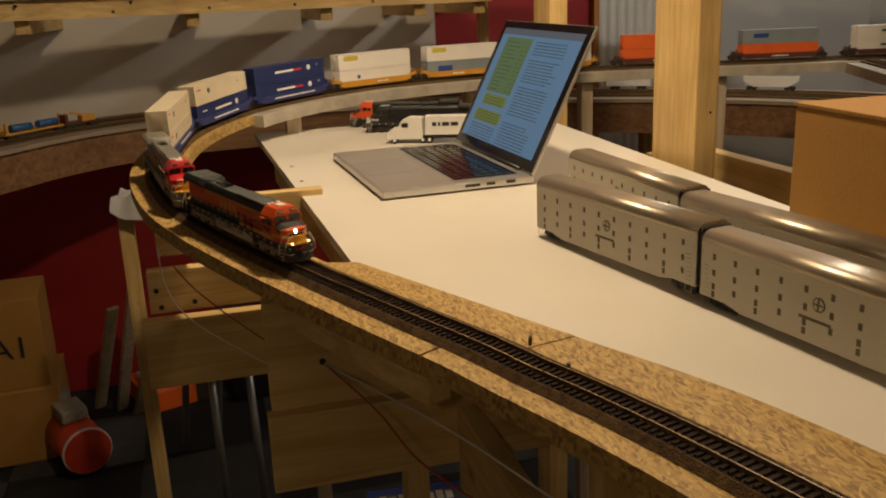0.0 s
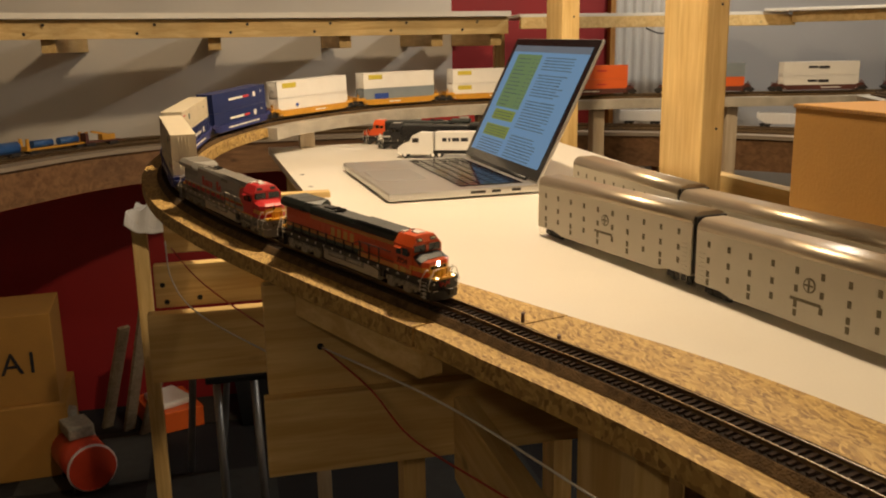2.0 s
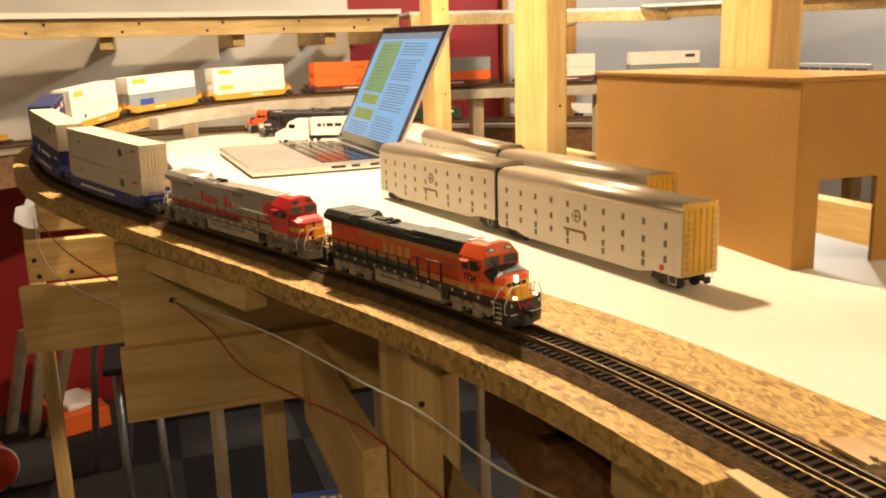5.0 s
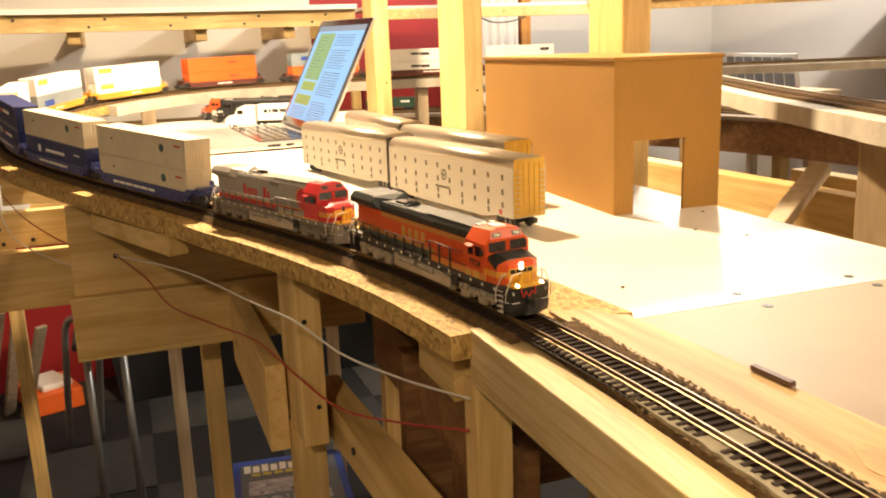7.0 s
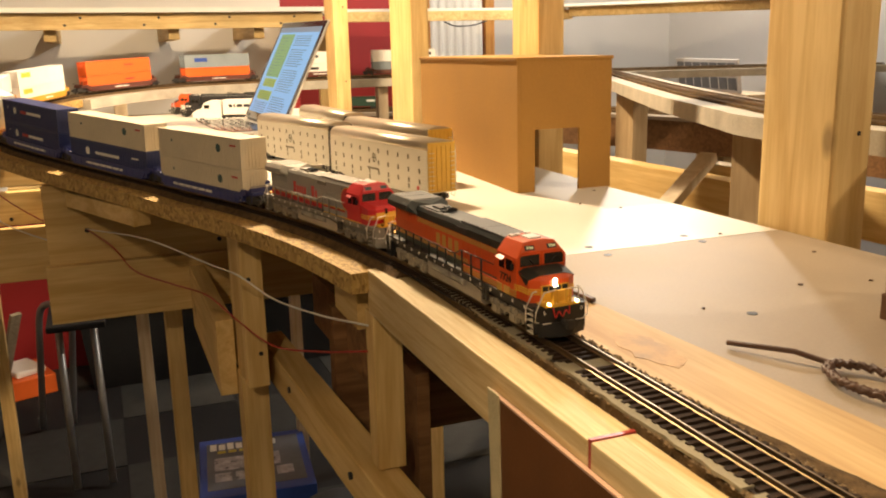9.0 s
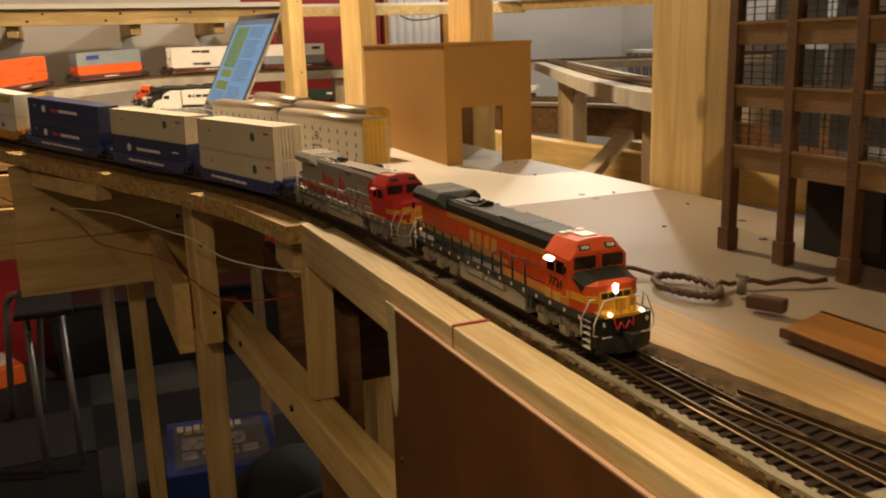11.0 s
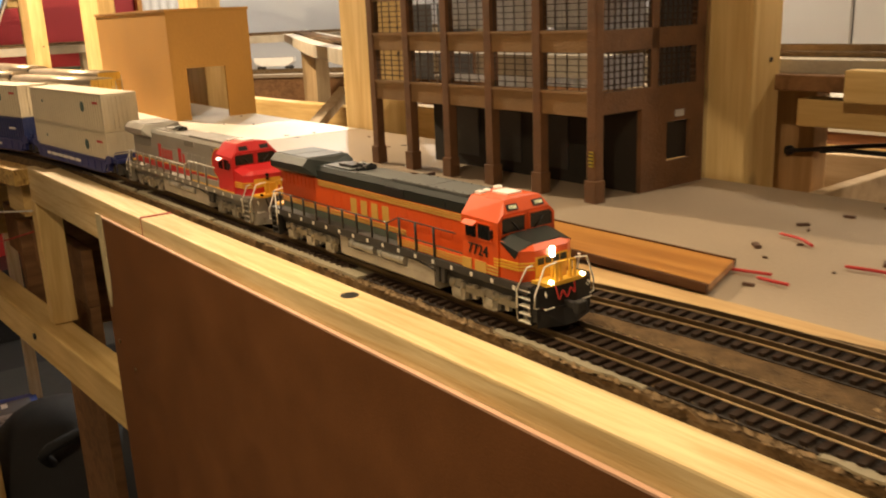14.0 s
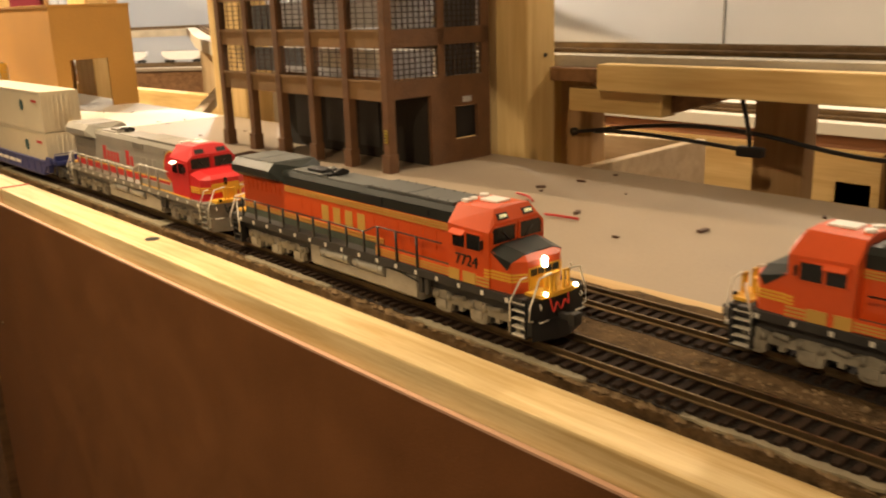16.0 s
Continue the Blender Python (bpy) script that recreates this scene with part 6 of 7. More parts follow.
def laptop():
    W, D = 0.318, 0.222
    lp = thing("laptop", "open silver laptop showing a lit page of text", "laptop", pose(-1.4905, 0.021, 1.0135, 0, 0.9, 3.4))
    bm = B(); box(bm, -W / 2, -D / 2, 0.0015, W / 2, D / 2, 0.0125, 0.003)
    base = part("base", bm, "alu", lp)
    bm = B(); box(bm, -0.052, -D / 2 + 0.012, 0.0124, 0.052, -D / 2 + 0.086, 0.0129, 0.0002)
    part("trackpad", bm, "alu_dark", base, "smooth grey trackpad")
    bm = B(); box(bm, -0.138, -0.002, 0.0124, 0.138, 0.094, 0.0127)
    part("keyboard_well", bm, "black", base)
    bm = B(); box(bm, -0.0078, -0.0066, 0, 0.0078, 0.0066, 0.0013)
    key = mesh_of("key", bm, "black_gloss")
    wide = B(); box(wide, -0.048, -0.0066, 0, 0.048, 0.0066, 0.0013)
    wide = mesh_of("key", wide, "black_gloss")
    for r in range(6):
        for k in range(14):
            if r == 0 and 4 <= k <= 8:
                continue
            ob = new("key", key); ob.parent = base
            ob.location = (-0.128 + k * 0.0197 + 0.002 * (r % 2), 0.006 + r * 0.0158, 0.0127)
    ob = new("key", wide); ob.parent = base; ob.location = (-0.0095, 0.006, 0.0127)
    bm = B()
    for y, w in ((0.075, 0.014), (0.045, 0.013), (0.018, 0.022)):
        box(bm, W / 2 - 0.0006, y - w / 2, 0.0055, W / 2 + 0.0003, y + w / 2, 0.0095)
    part("ports", bm, "black", base)
    bm = B(); rod(bm, (-0.12, D / 2 - 0.004, 0.013), (0.12, D / 2 - 0.004, 0.013), 0.0042, 12)
    part("hinge", bm, "black", base)
    lid_m = Matrix.Translation((0, D / 2 - 0.005, 0.0135)) @ pose(0, 0, 0, -26.5, 0, 0)
    def on_lid(name, x0, z0, x1, z1, y0, y1, mat, bev=0.0, label="", parent=None):
        bm = B(); box(bm, x0, y0, z0, x1, y1, z1, bev)
        ob = new(name, mesh_of(name, bm, mat)); ob.parent = parent or lid
        return tagged(ob, label)
    bm = B(); box(bm, -W / 2, 0, 0, W / 2, 0.0052, 0.222, 0.002)
    lid = part("lid", bm, "alu", lp); lid.matrix_local = lid_m
    on_lid("bezel", -W / 2 + 0.0015, 0.002, W / 2 - 0.0015, 0.2205, -0.0008, 0.0004, "black_gloss", 0, "black glass bezel")
    on_lid("display", -0.1435, 0.018, 0.1435, 0.2085, -0.0013, -0.0007, "screen", 0, "lit pale blue page")
    on_lid("menu_bar", -0.1435, 0.1975, 0.1435, 0.2084, -0.0016, -0.0012, "screen_bar")
    on_lid("green_table", -0.118, 0.098, -0.018, 0.193, -0.0016, -0.0012, "screen_green")
    on_lid("lime_table", -0.112, 0.076, -0.022, 0.094, -0.0016, -0.0012, "screen_lime")
    on_lid("lime_block", -0.120, 0.047, -0.018, 0.067, -0.0016, -0.0012, "screen_lime")
    rng = random.Random(8)
    bm = B()
    def line_of(x0, x1, z, h=0.0013):
        x = x0
        while x < x1:
            w = rng.uniform(0.003, 0.012)
            box(bm, x, -0.0019, z, min(x + w, x1), -0.0015, z + h)
            x += w + 0.0018
    for k in range(13):
        line_of(-0.108, -0.108 + rng.uniform(0.03, 0.055), 0.1025 + k * 0.0068)
        for c in (-0.042, -0.028):
            line_of(c, c + 0.006, 0.1025 + k * 0.0068)
    for k in range(3):
        line_of(-0.105, -0.03, 0.0785 + k * 0.005)
    for k in range(4):
        line_of(-0.114, -0.024, 0.0495 + k * 0.0045)
    for k in range(5):
        line_of(-0.120, -0.020, 0.021 + k * 0.0048)
    for k in range(35):
        if k in (8, 9, 20, 29):
            continue
        line_of(0.0, 0.0 + rng.choice((0.105, 0.108, 0.09)), 0.0215 + k * 0.0049)
    ob = new("page_text", mesh_of("page_text", bm, "screen_text")); ob.parent = lid
    tagged(ob, "small dark text bars")


M["alu_dark"] = paint("trackpad_alu", (0.48, 0.475, 0.465), 0.38, 0.03, 30, 0, 0.6)
laptop()


# ---- cardboard box with door openings ----
def carton():
    c = thing("cardboard_box", "brown corrugated cardboard box with a door cut in its side", "box", pose(-0.608, 0.265, 1.0, 0, 0, -1.6))
    L, D, H, t = 0.347, 0.122, 0.155, 0.004
    bm = B(); box(bm, -L, 0, 0, 0, t, H - t, 0.0008); part("front_panel", bm, "card", c)
    bm = B(); prism(bm, [(-L, 0), (-L + 0.06, 0), (-L + 0.06, 0.088), (-0.012, 0.088), (-0.012, 0), (0, 0), (0, H - t), (-L, H - t)], D - t, D, "y"); part("rear_panel", bm, "card", c, "panel with a wide opening")
    for x, lab in ((-t, "panel with a square doorway"), (-L, "panel with a square doorway")):
        bm = B()
        y0, y1, zt = 0.022, 0.080, 0.073
        prism(bm, [(t, 0), (y0, 0), (y0, zt), (y1, zt), (y1, 0), (D - t, 0), (D - t, H - t), (t, H - t)], x + 0.0003, x + t, "x")
        part("side_panel", bm, "card", c, lab)
    bm = B(); box(bm, -L - 0.0015, -0.0015, H - t, 0.0015, D + 0.0015, H, 0.0006); part("top_panel", bm, "card", c)
    bm = B()
    for k in range(72):
        x = -L + k * 0.0048
        box(bm, x, -0.0018, H - t + 0.0008, x + 0.0026, -0.0013, H - 0.0010)
    part("flute_edge", bm, "card_edge", c, "open corrugated edge")


carton()


# ---- model factory building ----
def factory():
    f = thing("factory_building", "brown model factory on slim piers with multi-pane windows", "building", pose(-0.0735, 0.257, 1.0, 0, 0, 0.4))
    bay, n, D, pier = 0.0547, 5, 0.118, 0.0085
    W = bay * n
    floors = [(0.0605, 0.0770), (0.1045, 0.1190), (0.1470, 0.1620), (0.1900, 0.2120)]
    for k in range(n + 1):
        x = k * bay
        bm = B(); box(bm, x - pier / 2, -0.0035, 0, x + pier / 2, 0.0045, 0.212, 0.0006)
        box(bm, x - pier / 2 - 0.0012, -0.0050, 0, x + pier / 2 + 0.0012, 0.0050, 0.016, 0.0004)
        part("pier", bm, "brick", f)
    for z0, z1 in floors:
        bm = B(); box(bm, 0, -0.0018, z0, W, 0.0030, z1); box(bm, 0, -0.0032, z1 - 0.0012, W, 0.0030, z1 + 0.0008)
        part("spandrel", bm, "brick_light", f, "tan band between the floors")
    for (a, z0), (z1, b) in zip(floors, floors[1:]):
        for k in range(n):
            x0, x1 = k * bay + pier / 2, (k + 1) * bay - pier / 2
            win = new("window"); win.parent = f; win.empty_display_size = 0.01
            bm = B()
            for c in range(5):
                x = x0 + (x1 - x0) * c / 4
                box(bm, x - 0.0002, 0.0002, z0 + 0.0008, x + 0.0002, 0.0012, z1)
            for r in range(7):
                z = z0 + 0.0008 + (z1 - z0 - 0.0008) * r / 6
                box(bm, x0, 0.0000, z - 0.0003, x1, 0.0013, z + 0.0003)
            part("lattice", bm, "mullion", win)
            bm = B()
            if k >= 2:
                top = z1 - (0.0 if k % 2 else 0.003) if z0 > 0.1 else z0 + 0.009
                fold = [(x0 + (x1 - x0) * c / 24, 0.0042 + 0.0009 * (c % 2)) for c in range(25)]
                prism(bm, fold + [(x, y + 0.0003) for x, y in fold[::-1]], z0 + 0.001 + (0.002 if k % 3 else 0.0), top, "z")
                part("blind", bm, "paper", win, "pale pleated paper behind the glass")
            else:
                # made-up dark board: the weaker light in these bays is put into its colour
                box(bm, x0, 0.03, z0, x1, 0.031, z1 - 0.004)
                part("blind", bm, "slate", win, "dark board added to dim the window")
            bm = B(); box(bm, x0, 0.0016, z0 + 0.0008, x1, 0.0019, z1)
            ob = part("pane", bm, M["pane"], win)
            ob.visible_shadow = False
    # side wall towards the siding's end
    bm = B()
    xs = W + pier / 2
    for y0, y1, z0, z1 in ((0.045, 0.118, 0.0, 0.020), (0.045, 0.074, 0.020, 0.050), (0.102, 0.118, 0.020, 0.050), (0.045, 0.118, 0.050, 0.062), (0.0045, 0.118, 0.062, 0.077), (0.0045, 0.118, 0.1045, 0.119), (0.0045, 0.118, 0.147, 0.162), (0.0045, 0.118, 0.190, 0.212),
                           (0.108, 0.118, 0.077, 0.190), (0.055, 0.063, 0.077, 0.190)):
        box(bm, xs - 0.004, y0, z0, xs, y1, z1)
    parts("side_wall", bm, "brick", f)
    for y0, y1 in ((0.0045, 0.055), (0.063, 0.108)):
        for z0, z1 in ((0.077, 0.1045), (0.119, 0.147), (0.162, 0.190)):
            bm = B()
            for c in range(9):
                y = y0 + (y1 - y0) * c / 8
                box(bm, xs - 0.0025, y - 0.0004, z0, xs - 0.0012, y + 0.0004, z1)
            for r in range(7):
                z = z0 + (z1 - z0) * r / 6
                box(bm, xs - 0.0026, y0, z - 0.0004, xs - 0.0011, y1, z + 0.0004)
            part("lattice", bm, "mullion", f)
            if y0 < 0.03:
                bm = B()
                fold = [(xs - 0.0068 - 0.0008 * (c % 2), y0 + (y1 - y0) * c / 20) for c in range(21)]
                prism(bm, fold + [(x + 0.0003, y) for x, y in fold[::-1]], z0 + 0.001, z1 - 0.003, "z")
                part("blind", bm, "paper", f)
            else:
                bm = B(); box(bm, xs - 0.008, y0, z0, xs - 0.007, y1, z1)
                part("blind", bm, "slate", f)
    # recessed walls, darkened by colour to read as shade
    bm = B()
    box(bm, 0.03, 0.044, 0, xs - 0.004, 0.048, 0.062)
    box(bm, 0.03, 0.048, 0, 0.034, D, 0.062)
    part("inner_wall", bm, "recess_shade", f, "recessed ground floor wall, shade put into its colour")
    bm = B()
    for k in (1, 2, 3):
        box(bm, k * bay + 0.012, 0.0425, 0.010, k * bay + 0.042, 0.0442, 0.052)
    parts("dock_door", bm, "gunmetal", f)
    bm = B(); box(bm, xs - 0.004, 0.075, 0.021, xs - 0.003, 0.101, 0.049); part("side_door", bm, "black", f)
    bm = B(); box(bm, xs, 0.083, 0.053, xs + 0.0008, 0.093, 0.058); part("sign_plate", bm, "paper", f)
    bm = B(); box(bm, -0.004, 0.003, 0.0605, W, D, 0.062); box(bm, -0.004, 0.0, 0.2125, W + 0.004, D, 0.214); parts("floor_slab", bm, "recess_shade", f)
    bm = B(); prism(bm, [(0, 0.062), (0.006, 0.062), (0.006, 0.2), (W - 0.006, 0.2), (W - 0.006, 0.062), (W, 0.062), (W, 0.2125), (0, 0.2125)], D - 0.003, D, "y"); part("rear_frame", bm, "brick", f, "open brown frame at the rear")
    bm = B(); box(bm, W - 0.0018, -0.0040, 0.026, W + 0.0020, -0.0035, 0.037); part("pier_sign", bm, "label_yellow", f, "small yellow striped sign")
    bm = B()
    for z in (0.0275, 0.0300, 0.0325, 0.035):
        box(bm, W - 0.0018, -0.0044, z, W + 0.0020, -0.0040, z + 0.0009)
    parts("sign_stripe", bm, "black", f)


M["pane"] = bpy.data.materials.new("clear_glazing")
M["pane"].use_nodes = True
_p = M["pane"].node_tree.nodes["Principled BSDF"]
_p.inputs["Base Color"].default_value = (0.9, 0.88, 0.85, 1)
_p.inputs["Roughness"].default_value, _p.inputs["Transmission Weight"].default_value, _p.inputs["IOR"].default_value = 0.06, 1.0, 1.05
M["paper"] = bpy.data.materials.new("translucent_paper")
M["paper"].use_nodes = True
_n, _l = M["paper"].node_tree.nodes, M["paper"].node_tree.links
_d, _t, _m, _x, _c = (_n.new("ShaderNode" + k) for k in ("BsdfDiffuse", "BsdfTranslucent", "MixShader", "TexNoise", "ValToRGB"))
_x.inputs["Scale"].default_value = 140
_c.color_ramp.elements[0].color, _c.color_ramp.elements[1].color = (0.70, 0.70, 0.71, 1), (0.86, 0.86, 0.88, 1)
_l.new(_x.outputs[0], _c.inputs[0])
for _b in (_d, _t):
    _l.new(_c.outputs[0], _b.inputs[0])
_l.new(_d.outputs[0], _m.inputs[1]); _l.new(_t.outputs[0], _m.inputs[2])
_l.new(_m.outputs[0], _n["Material Output"].inputs[0])
factory()


# ---- models parked on the white board ----
def road_truck():
    t = thing("toy_truck", "white model road truck with a box trailer on the white board", "truck", pose(-1.755, 0.055, board_z(-1.76), 0, 0, -112))
    bm = B()
    prism(bm, [(0.0, 0.008), (0.035, 0.008), (0.035, 0.020), (0.026, 0.026), (0.014, 0.029), (0.008, 0.041), (-0.006, 0.047), (-0.030, 0.046), (-0.030, 0.008)], -0.0135, 0.0135, "y")
    part("cab", bm, "white", t)
    bm = B()
    prism(bm, [(0.0145, 0.030), (0.0090, 0.0395), (0.0094, 0.0397), (0.0150, 0.0302)], -0.0115, 0.0115, "y")
    for s in (-1, 1):
        box(bm, -0.004, s * 0.0136 - 0.0002, 0.029, 0.008, s * 0.0136 + 0.0002, 0.037)
    part("windows", bm, "glass", t)
    bm = B(); box(bm, -0.175, -0.0145, 0.015, -0.035, 0.0145, 0.048, 0.0006); part("trailer", bm, "white", t)
    bm = B()
    for s in (-1, 1):
        for x0, x1 in ((-0.095, -0.082), (-0.079, -0.066), (-0.063, -0.059), (-0.056, -0.048)):
            box(bm, x0, s * 0.0147 - 0.0002, 0.031, x1, s * 0.0147 + 0.0002, 0.0375)
    parts("marking", bm, "mark_black", t)
    bm = B(); box(bm, -0.165, -0.010, 0.008, 0.030, 0.010, 0.0125); part("chassis", bm, "black", t)
    for x in (0.022, -0.030, -0.042, -0.148, -0.162):
        for y in (-0.0130, 0.0090):
            bm = B(); rod(bm, (x, y, 0.006), (x, y + 0.004, 0.006), 0.006, 16); w = part("wheel", bm, "black", t)
            bm = B(); rod(bm, (x, y - 0.0003, 0.006), (x, y + 0.0043, 0.006), 0.003, 12); part("rim", bm, "white", w)


road_truck()
M["black_body"] = paint("black_loco_paint", (0.012, 0.012, 0.013), 0.35, 0.2, 60)
black_loco = loco("locomotive", "black model diesel locomotive with white marks, parked on the white board", "black_body", "black_body", "light_paint", "black_body", "gunmetal", "parked locomotives", number="", lights=False)
M_parked = pose(-1.868, 0.112, board_z(-1.87) + 0.0005, 0, 0, -113)
black_loco.matrix_world = M_parked
dark_loco = loco("locomotive", "orange-nosed black model diesel locomotive parked on the white board", "loco_dark", "loco_dark", "orange", "orange", "gunmetal", "parked locomotives", lights=False)
dark_loco.matrix_world = pose(-1.950, 0.095, board_z(-1.95) + 0.0005, 0, 0, -113)
siding_loco = loco("locomotive", "orange and black model diesel locomotive standing on the second track", "orange", "loco_dark", "yellow", "orange", "truck_grey", "parked locomotives", number="", lights=False)
siding_loco.matrix_world = pose(0.735, 0.093, 1.0 + RAIL_TOP, 0, 0, 180)


# ---- small cars on the lower loop ----
def tank_car(i, off):
    t = thing("tank_car", "blue model tank car on the lower track", "freight car", low_at(i, off), "cars on the lower track")
    bm = B(); rod(bm, (-0.085, 0, 0.026), (0.085, 0, 0.026), 0.0165, 20)
    for s in (-1, 1):
        rod(bm, (s * 0.085, 0, 0.026), (s * 0.091, 0, 0.026), 0.0165, 20, 0.009)
    rod(bm, (0, 0, 0.040), (0, 0, 0.047), 0.005, 12)
    part("tank", bm, "tank_blue", t)
    bm = B(); box(bm, -0.098, -0.008, 0.0095, 0.098, 0.008, 0.0125); part("sill", bm, "black", t)
    for s in (-1, 1):
        bogie(t, s * 0.07, "gunmetal", 2, 0.0112, 0.018)


def flat_car(i, off):
    f = thing("flat_car", "yellow model flat car with blue covered loads", "freight car", low_at(i, off), "cars on the lower track")
    bm = B(); box(bm, -0.115, -0.016, 0.012, 0.115, 0.016, 0.017, 0.0005); part("deck", bm, "well_yellow", f)
    for s in (-1, 1):
        bm = B()
        prism(bm, [(-0.016, 0.017), (-0.016, 0.046), (-0.011, 0.046), (-0.008, 0.024), (0.008, 0.024), (0.011, 0.046), (0.016, 0.046), (0.016, 0.017)], s * 0.108 - 0.004, s * 0.108 + 0.004, "x")
        part("bulkhead", bm, "well_yellow", f)
        bm = B(); rod(bm, (s * 0.048 - 0.035, 0, 0.0275), (s * 0.048 + 0.035, 0, 0.0275), 0.0105, 14); part("load", bm, "tank_blue", f, "blue rounded load")
        bogie(f, s * 0.085, "gunmetal", 2, 0.0112, 0.018)


def box_car(i, off, mat, label, L=0.19, h=0.047, roof=True):
    c = thing("box_car", label, "freight car", low_at(i, off), "cars on the lower track")
    bm = B(); box(bm, -L / 2, -0.017, 0.012, L / 2, 0.017, h, 0.0006); part("body", bm, mat, c)
    bm = B()
    for k in range(int(L / 0.011)):
        for y in (-0.0173, 0.0173):
            box(bm, -L / 2 + 0.004 + k * 0.011, y - 0.0004, 0.014, -L / 2 + 0.0055 + k * 0.011, y + 0.0004, h - 0.002)
    parts("rib", bm, mat, c)
    bm = B()
    for y in (-0.0178, 0.0178):
        box(bm, -0.016, y - 0.0006, 0.014, 0.016, y + 0.0006, h - 0.004)
    parts("door", bm, mat, c)
    bm = B(); prism(bm, [(-0.0175, h - 0.0002), (0, h + 0.003), (0.0175, h - 0.0002)], -L / 2 - 0.001, L / 2 + 0.001, "x"); part("roof", bm, mat, c)
    bm = B(); box(bm, L * 0.2, -0.0185, 0.030, L * 0.38, -0.0176, 0.038); parts("marking", bm, "light_paint", c)
    for s in (-1, 1):
        bogie(c, s * (L / 2 - 0.03), "gunmetal", 2, 0.0112, 0.018)


def hopper(i, off, mat, label, L=0.17):
    c = thing("hopper_car", label, "freight car", low_at(i, off), "cars on the lower track")
    bm = B()
    prism(bm, [(-L / 2, 0.046), (L / 2, 0.046), (L / 2, 0.030), (L / 2 - 0.03, 0.012), (L / 2 - 0.05, 0.012), (0.02, 0.012), (-0.02, 0.012), (-L / 2 + 0.05, 0.012), (-L / 2 + 0.03, 0.012), (-L / 2, 0.030)], -0.0165, 0.0165, "y")
    part("body", bm, mat, c)
    bm = B()
    for k in range(12):
        for y in (-0.017, 0.017):
            box(bm, -L / 2 + 0.008 + k * 0.0135, y - 0.0006, 0.016, -L / 2 + 0.0095 + k * 0.0135, y + 0.0006, 0.046)
    parts("rib", bm, mat, c)
    bm = B(); box(bm, -L / 2 + 0.004, -0.006, 0.046, L / 2 - 0.004, 0.006, 0.048); part("roof_walk", bm, "silver_dark", c)
    for s in (-1, 1):
        bogie(c, s * (L / 2 - 0.025), "gunmetal", 2, 0.0112, 0.018)




def lower_things():
    tank_car(16.0, 0.0822)
    tank_car(11.0, 0.0822)
    flat_car(23.6, 0.0822)
    c = thing("crane_car", "small yellow and brown maintenance car on the lower track", "freight car", low_at(29.5, 0.0822), "cars on the lower track")
    bm = B(); box(bm, -0.06, -0.015, 0.012, 0.06, 0.015, 0.017, 0.0005); part("deck", bm, "well_brown", c)
    bm = B(); box(bm, 0.0, -0.012, 0.017, 0.045, 0.012, 0.034, 0.001); beam(bm, (0.03, 0, 0.03), (-0.03, 0, 0.045), 0.006, 0.006); part("machine", bm, "well_yellow", c)
    bm = B(); box(bm, -0.058, -0.014, 0.017, -0.048, 0.014, 0.042, 0.0005); part("bulkhead", bm, "well_brown", c)
    for s in (-1, 1):
        bogie(c, s * 0.04, "gunmetal", 2, 0.0112, 0.018)
    box_car(66.5, 0.0822, "green", "dark green model box car on the lower track")
    box_car(59.5, 0.0822, "red_print", "red model box car on the lower track")
    hopper(78.5, 0.2022, "white", "white model hopper car on the lower track")
    hopper(83.0, 0.2022, "white", "white model hopper car on the lower track")
    box_car(74.0, 0.2022, "white", "white model box car on the lower track", 0.15)
    box_car(98.0, 0.0822, "green", "dark model box car on the lower track", 0.17)
    hopper(102.5, 0.0822, "maroon", "maroon model hopper car on the lower track")
    box_car(107.5, 0.0822, "black_body", "black model gondola on the lower track", 0.17, 0.034)
    # pale panel of dark squares leaning behind the lower track
    p = thing("parts_tray", "pale frame holding rows of dark square pieces", "panel", pose(-2.64, 1.97, 0.99, 8, 0, -12))
    bm = B(); box(bm, 0, 0, 0, 0.49, 0.01, 0.115, 0.001); part("frame", bm, "foam", p)
    for r in range(2):
        for k in range(7):
            bm = B(); box(bm, 0.012 + k * 0.068, -0.003, 0.010 + r * 0.052, 0.070 + k * 0.068, -0.0005, 0.052 + r * 0.052, 0.001)
            part("square", bm, "slate", p)
    stick("tray_ledge", (-2.75, 2.05, 0.98), (-2.1, 1.92, 0.98), 0.12, 0.016, "pale_post", "narrow pale shelf behind the lower track", "shelf")
    for x in (-2.6, -2.3):
        stick("shelf_leg", (x, 2.06, FLOOR_Z), (x, 2.06, 0.972), 0.03, 0.03, "pale_post", "slim upright under a narrow shelf", "post", "shelf legs")


lower_things()


# ---- benchwork beyond the table ----
M["box_pine"] = timber("clean_pine", (0.76, 0.60, 0.40), (0.62, 0.45, 0.27), along=0, knots=False)
M["red_board"] = timber("red_brown_board", (0.36, 0.17, 0.085), (0.25, 0.105, 0.05), along=0, knots=False)
M["riser"] = timber("aged_timber", (0.46, 0.34, 0.20), (0.34, 0.235, 0.125), along=2, knots=False)
M["stained"] = timber("reddish_board", (0.52, 0.33, 0.16), (0.40, 0.235, 0.10), along=2, knots=False)


